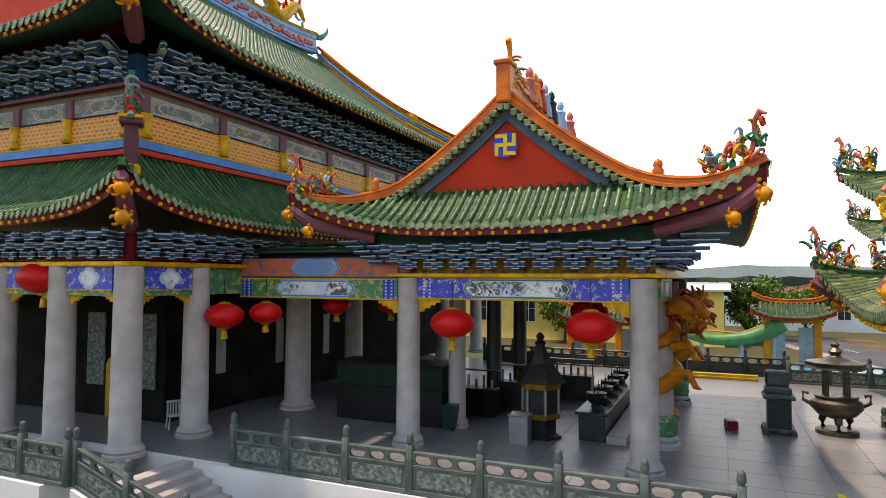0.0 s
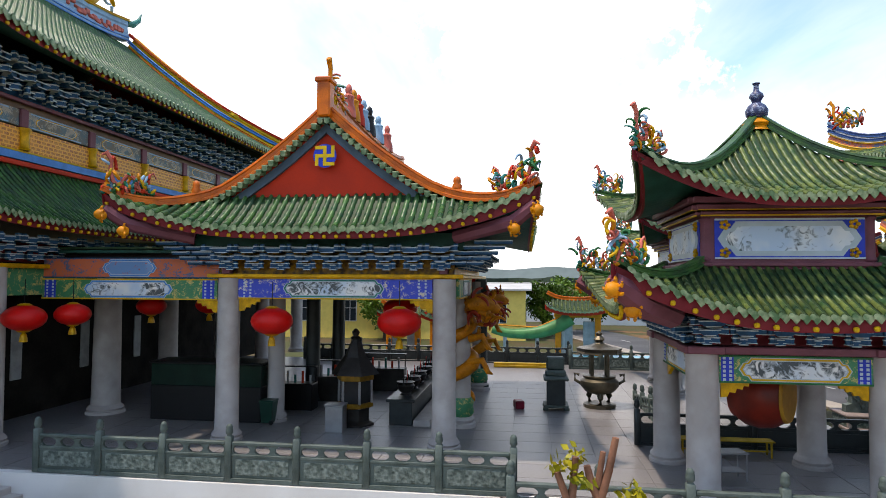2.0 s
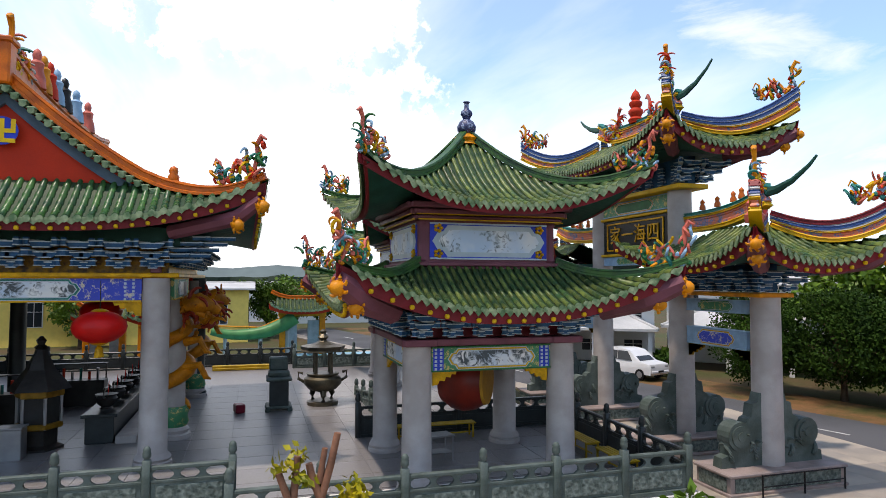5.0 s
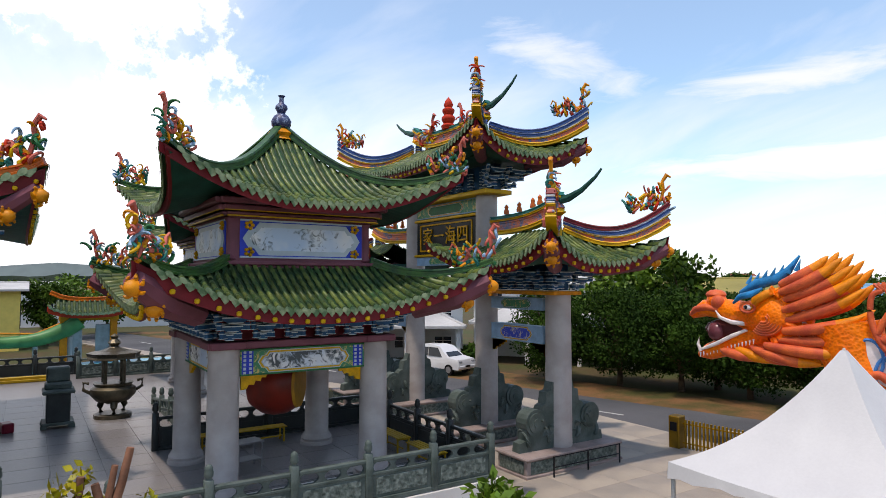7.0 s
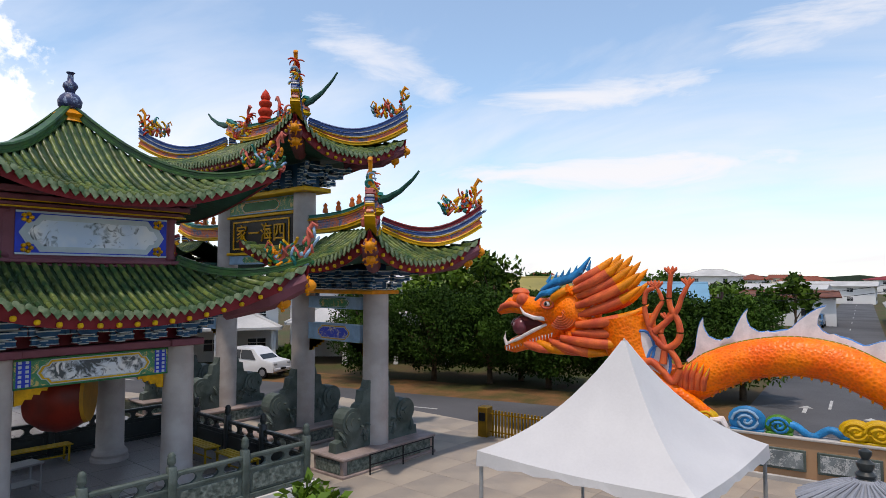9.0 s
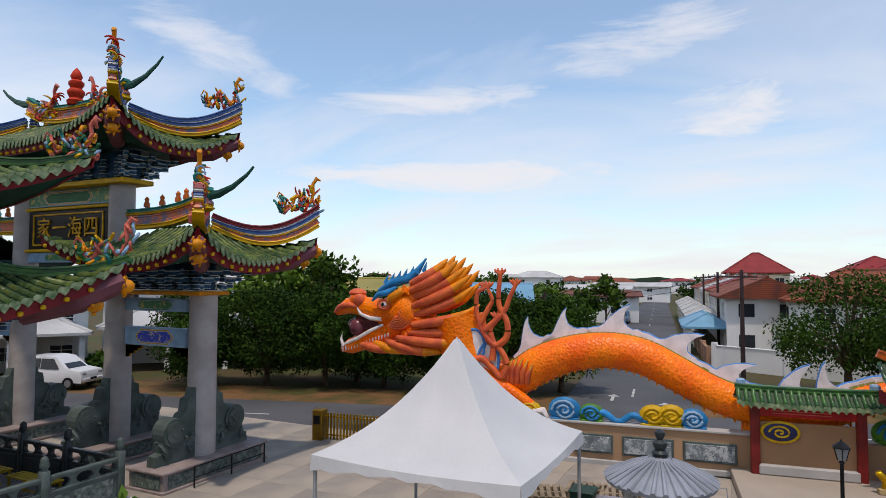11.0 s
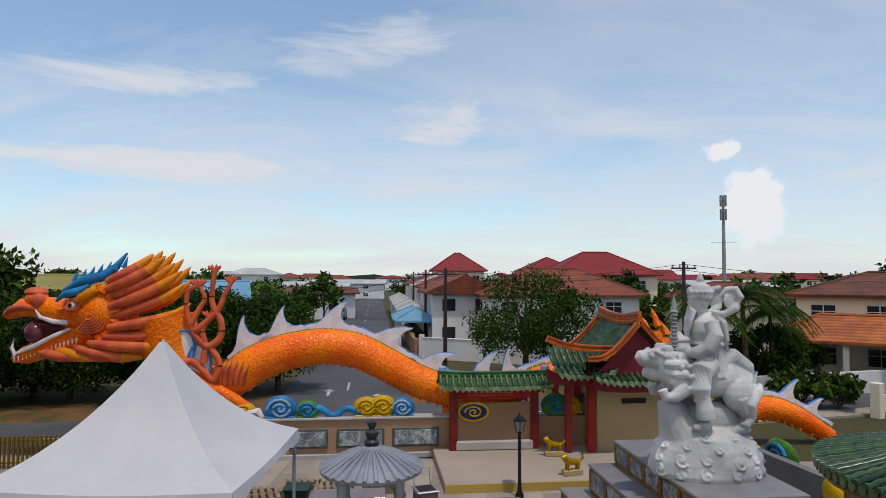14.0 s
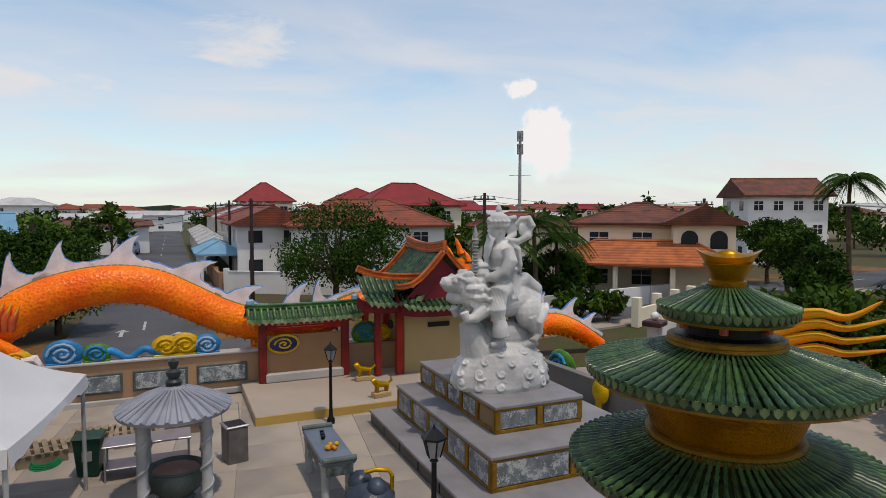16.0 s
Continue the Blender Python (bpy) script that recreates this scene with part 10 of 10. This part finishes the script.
for i in range(44):
    az = (-51 - 29 * rnd.random()) if i % 2 else (-88 - 56 * rnd.random())
    D = rnd.uniform(58, 150)
    tree(-D * math.sin(radians(az)), D * math.cos(radians(az)), rnd.uniform(3.5, 6.0), rnd.uniform(2.0, 4.0), 500 + i, LEAF if i % 3 else LEAF_D, clumps=12, per=60, size=0.55, label="leafy tree among the town gardens")
for i in range(10):
    az = -56 - 22 * i / 9
    D = 95 + 14 * (i % 4)
    house(-D * math.sin(radians(az)), D * math.cos(radians(az)), az + rnd.uniform(-10, 10), rnd.uniform(10, 20), 8, rnd.uniform(3.4, 4.6), 0.6, HW, rnd.choice((RG, RG, RG, RB)), 1, False, None, "low white town building with pale roof", wins=3)
# far tree line
g = G()
rows_ = [[], []]
for i in range(361):
    a = radians(i)
    D = 620 + 40 * math.sin(i * 0.7)
    h = 7.5 + 2.0 * noise.noise((i * 0.35, 1.0, 0.0)) + 2.0 * noise.noise((i * 1.3, 5.0, 0.0))
    rows_[0].append((D * math.cos(a), D * math.sin(a), LOW - 0.2))
    rows_[1].append((D * math.cos(a), D * math.sin(a), LOW + h))
g.sheet(rows_)
single("backdrop_trees", g, mat("far_trees", (0.05, 0.075, 0.05), 0.9, scale=0.05, var=0.3, fine=0.4, bump=0), "hazy far line of trees on the horizon", "tree line", kind="structure")
g = G()
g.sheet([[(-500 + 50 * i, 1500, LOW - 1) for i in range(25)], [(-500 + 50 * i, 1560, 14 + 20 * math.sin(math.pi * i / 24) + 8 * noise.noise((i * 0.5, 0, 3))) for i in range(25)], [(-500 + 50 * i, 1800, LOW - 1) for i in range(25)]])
# distance haze is mixed into the hill's pale colour
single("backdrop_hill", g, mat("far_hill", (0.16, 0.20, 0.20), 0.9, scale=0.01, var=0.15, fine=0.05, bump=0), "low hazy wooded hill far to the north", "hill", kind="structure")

# garden walls, gate with globe lamp
gw = thing("garden_wall", "white garden wall along the far side of street", "wall", (30.5, -13.0, LOW - 0.1), -73)
for i in range(7):
    part("wall_panel", G().box((3 * i - 6, 0, 0.6), (2.9, 0.15, 1.2), 0.01), HW, gw)
fw_ = thing("garden_wall", "cream balustraded garden wall before the cream house", "wall", (30.4, -23.3, LOW - 0.1), -60)
for i in range(7):
    part("pillar", G().box((2.2 * i - 6, 0, 0.75), (0.4, 0.4, 1.5), 0.02), HB, fw_)
    part("wall_panel", G().box((2.2 * i - 4.9, 0, 0.5), (1.8, 0.14, 0.9), 0.02), HB, fw_)
wg = thing("entrance_gate", "white metal gate with dark pier and globe lamp", "gate", (21.2, -15.0, LOW - 0.1), -56)
part("leaf", G().box((0.9, 0, 0.85), (2.0, 0.06, 1.2), 0.01), HW, wg, "white gate leaf")
part("rail", G().box((0.9, 0, 1.5), (2.1, 0.1, 0.12), 0.02), BEIGE, wg)
part("pier", G().box((-0.4, 0, 0.7), (0.45, 0.45, 1.5), 0.02), GRANITE, wg)
pc_ = part("pier_cap", G().box((-0.4, 0, 1.5), (0.75, 0.75, 0.22), 0.05), mat("dark_wood_cap", (0.07, 0.03, 0.03), 0.4), wg)
part("globe", ball(G(), (-0.4, 0, 1.78), (0.16, 0.16, 0.16), 14), mat("white_globe", (0.75, 0.75, 0.72), 0.3, var=0.03), pc_, "white globe lamp", smooth=True)


# ---- poles, wires, mast ----
def pole(x, y, h, cross=True):
    th = thing("utility_pole", "dark timber utility pole with crossarm", "utility pole", (x, y, LOW - 0.1), -80, group="utility poles")
    part("pole", G().tube([(0, 0, 0), (0, 0, h)], [0.14, 0.10], 9), WOOD_D, th)
    if cross:
        part("crossarm", G().box((0, 0, h - 0.4), (1.6, 0.1, 0.1), 0.01), WOOD_D, th)
        for k in (-0.7, -0.25, 0.25, 0.7):
            part("insulator", G().tube([(k, 0, h - 0.35), (k, 0, h - 0.18)], 0.05, 6), STONE_GREY, th)


PL = [(40.0, 0.4, 6.5), (37.6, -13.7, 6.9), (35.0, -28.0, 6.6), (58, 2.4, 6.6), (76, 4.6, 6.6), (45.0, 13.5, 5.0)]
for x, y, h in PL:
    pole(x, y, h)
g = G()
for a, b in ((0, 1), (1, 2), (0, 3), (3, 4), (0, 5)):
    for dz in (-0.25, -0.6):
        p, q = Vector((PL[a][0], PL[a][1], LOW + PL[a][2] + dz)), Vector((PL[b][0], PL[b][1], LOW + PL[b][2] + dz))
        g.tube([p.lerp(q, i / 10) - Vector((0, 0, 0.5 * math.sin(math.pi * i / 10))) for i in range(11)], 0.014, 4)
single("power_lines", g, BLACK, "thin black power lines between the poles", "power line", kind="stuff")
ms = thing("mast", "tall slim telecom mast with antenna panels", "mast", (101, -43.2, LOW))
part("pole", G().tube([(0, 0, 0), (0, 0, 19)], [0.35, 0.22], 10), STONE_GREY, ms)
for k in range(6):
    a = k * math.pi / 3
    for z in (16.0, 18.2):
        part("antenna_panel", G().box((0.42 * math.cos(a), 0.42 * math.sin(a), z), (0.2, 0.2, 1.8), 0.04), STONE_GREY, ms)
part("arm", G().box((0, 0, 11.5), (0.1, 4.0, 0.08), 0.02), STONE_GREY, ms)
sl = thing("street_lamp", "grey street lamp with a long arm", "street lamp", (20.6, -27.6, LOW))
part("pole", G().tube([(0, 0, 0), (0, 0, 6.0)], [0.1, 0.07], 8), WOOD_D, sl)
part("arm", G().tube([(0, 0, 5.6), (1.0, 0.6, 5.9), (2.2, 1.3, 6.0)], 0.04, 6), STONE_GREY, sl)
part("lamp_head", G().box((2.4, 1.4, 6.0), (0.6, 0.25, 0.12), 0.04, Matrix.Rotation(0.5, 3, "Z")), STONE_GREY, sl)


# ---- cars ----
def car(x, y, rz, paint, label, h=1.62):
    th = thing("car", label, "car", (x, y, LOW - 0.03), rz, group="parked cars")
    prof = [(-2.05, 0.35), (-2.1, 0.7), (-2.0, 0.95), (-1.15, 1.08), (-0.45, h - 0.08), (0.2, h), (1.35, h - 0.05), (1.95, 1.05), (2.05, 0.8), (2.0, 0.35)]
    g = G()
    rings = []
    for yy, k in ((-0.82, 0.93), (-0.78, 1.0), (0.78, 1.0), (0.82, 0.93)):
        rings.append([(a, yy * (1.0 if b < 1.1 else 0.86), 0.35 + (b - 0.35) * (k if abs(yy) > 0.8 else 1)) for a, b in prof])
    n = len(prof)
    g.add([p for r in rings for p in r], [(i * n + k, i * n + (k + 1) % n, (i + 1) * n + (k + 1) % n, (i + 1) * n + k) for i in range(3) for k in range(n)] + [tuple(range(n)), tuple(3 * n + k for k in range(n))])
    part("body", g, paint, th, smooth=True)
    part("windscreen", G().prism([(-0.62, 0), (0.62, 0), (0.54, 0.72), (-0.54, 0.72)], (-1.16, 0, 1.06), (0, 1, 0), Vector((0.8, 0, 0.52)).normalized(), (-0.03, 0, 0.04)), PANE, th, "dark windscreen")
    for s in (-1, 1):
        part("side_window", G().prism([(-0.75, 1.06), (0.35, 1.06), (0.35, h - 0.14), (-0.35, h - 0.14)], (0, s * 0.985, 0), (1, 0, 0), (0, -s * 0.16, 1), (0, s * 0.03, 0)), PANE, th)
        part("side_window", G().prism([(0.42, 1.06), (1.55, 1.06), (1.3, h - 0.14), (0.42, h - 0.14)], (0, s * 0.985, 0), (1, 0, 0), (0, -s * 0.16, 1), (0, s * 0.03, 0)), PANE, th)
        part("headlight", G().box((-2.03, s * 0.6, 0.82), (0.12, 0.32, 0.16), 0.04), STONE_GREY, th, "clear headlight")
        for xx in (-1.3, 1.3):
            w = part("wheel", G().tube([(xx, s * 0.68, 0.32), (xx, s * 0.86, 0.32)], 0.32, 18), BLACK, th)
            part("rim", G().tube([(xx, s * 0.85, 0.32), (xx, s * 0.875, 0.32)], 0.2, 12), STEEL, w)
    part("bumper", G().box((-2.08, 0, 0.5), (0.12, 1.5, 0.2), 0.05), paint, th)
    part("number_plate", G().box((-2.15, 0, 0.55), (0.02, 0.45, 0.11)), BLACK, th)


WCAR = mat("white_car_paint", (0.66, 0.67, 0.68), 0.25, var=0.03, bump=0)
car(21.9, 33.6, 106, WCAR, "white people carrier parked on the street verge", 1.72)
car(29.5, 47.5, 100, mat("silver_car_paint", (0.35, 0.36, 0.37), 0.3, var=0.05, bump=0), "silver car under a carport roof")
car(88, 15.5, 5, mat("blue_car_paint", (0.05, 0.12, 0.22), 0.3, var=0.05, bump=0), "blue car parked along the side street")
car(96, 16.8, 5, WCAR, "white car parked along the side street")
car(81, 14.9, 5, mat("silver_car_paint", (0.3, 0.31, 0.32), 0.3, var=0.05, bump=0), "grey car parked along the side street")

# ---- the park north of the court ----
nb = house(-13, 66, 0, 25, 8, 5.0, 0.5, mat("pale_yellow_wall", (0.95, 0.74, 0.26), 0.8, var=0.06), RG, 1, False, None, "long pale yellow building behind the court", wins=5)
house(12, 90, 0, 14, 9, 4.0, 1.4, HW, RR, 1, True, None, "white house with red roof behind trees")
house(-2, 95, 0, 12, 9, 4.8, 0.6, HW, RG, 1, False, None, "white roofed shed beyond the park")


def park_gate(x, y, s=1.0, label="small orange-posted gate with green curved roof"):
    th = thing("park_gate", label, "gate", (x, y, LOW), group="park gates")
    for k in (-1, 1):
        part("post", G().box((k * 1.5 * s, 0, 1.6 * s), (0.45, 0.45, 3.2 * s), 0.03), mat("orange_post", (0.75, 0.26, 0.03), 0.5), th)
        part("side_wall", G().box((k * 0.85 * s, 0.05, 1.3 * s), (0.9 * s, 0.2, 2.6 * s), 0.02), STONE_GREY, th)
    part("lintel", G().box((0, 0, 3.1 * s), (3.6 * s, 0.5, 0.4 * s), 0.03), AMBER, th)
    for k in (0, 2):
        sd = Side(R90[k] @ Matrix.Translation((0, -1.0, 0)), 2.3 * s, 1.0, 0.3, 3.4 * s, 0.9, 0.5, 0.2, 0.4)
        rf = part("roof_slope", G().box(Vector((0, 0, 3.5 * s)), (0.2, 0.2, 0.05)), SOFFIT, th)
        tiled(rf, sd, TILE_OLD, TILE_EDGE, 0.3, 0.09, RED, dots=False, under=0.6, rows_as_parts=False)
    ridge(th, [(lerp(-2.4, 2.4, i / 8) * s, 0, 4.2 * s + 0.5 * abs(i / 4 - 1) ** 3) for i in range(9)], 0.25, 0.3, ORANGE, "ridge")
    return th


park_gate(3.6, 50)
park_gate(-6.5, 50, 0.8, "red-posted pavilion with green roof in the park")
park_gate(-10.5, 52, 0.8, "red-posted pavilion with green roof in the park")
sn = thing("green_dragon", "green painted dragon slide in the park", "dragon sculpture", (0.5, 50, LOW))
part("body", G().tube(smooth_path([(-3.5, 0, 1.9), (-2.0, 0, 1.6), (0, 0, 1.7), (1.5, 0, 2.2), (2.5, 0, 2.9)], 16), [0.3 + 0.02 * i for i in range(17)], 10), mat("bright_green_paint", (0.10, 0.26, 0.10), 0.4, var=0.2, scale=4), sn, smooth=True)
for u in (-2.5, 0, 2):
    part("support", G().tube([(u, 0, 0), (u, 0, 1.8)], 0.15, 8), COPING, sn)
cp = G().tube([(-3, 0, 2.25), (0, 0, 2.1), (2, 0, 3.0)], 0.07, 6)
part("back_fringe", cp, AMBER, sn)
single("pool", G().box((0, 0, 0.05), (14, 8, 0.1)).box((0, -4.1, 0.3), (14.4, 0.2, 0.6), 0.03), mat("pool_blue", (0.10, 0.36, 0.48), 0.3, var=0.2, scale=4), "shallow blue-painted pool in the park", "pool", (2, 46.5, LOW - 0.1), kind="structure")
for i, (x, y, h, r) in enumerate(((1.6, 66, 5.6, 2.6), (3.5, 70, 6.0, 2.8), (7, 75, 6.0, 3.0), (-1.0, 74, 5.4, 2.5), (14, 62, 5.0, 2.6), (-14, 60, 5.5, 2.8), (-18, 66, 6, 3), (20, 70, 6, 3))):
    # every second crown takes the lighter leaf colour to paint in bright sunlight
    tree(x, y, h, r, 400 + i, LEAF_L if i % 2 else LEAF, clumps=20, per=110, size=0.34, low=0.25, label="leafy tree in the park")
# a second pavilion like the first, farther along the court
pav = [o for o in scene.objects if o.name == "pavilion"][0]
copy_thing(pav, pose(8.1, 31.0, 0.0))
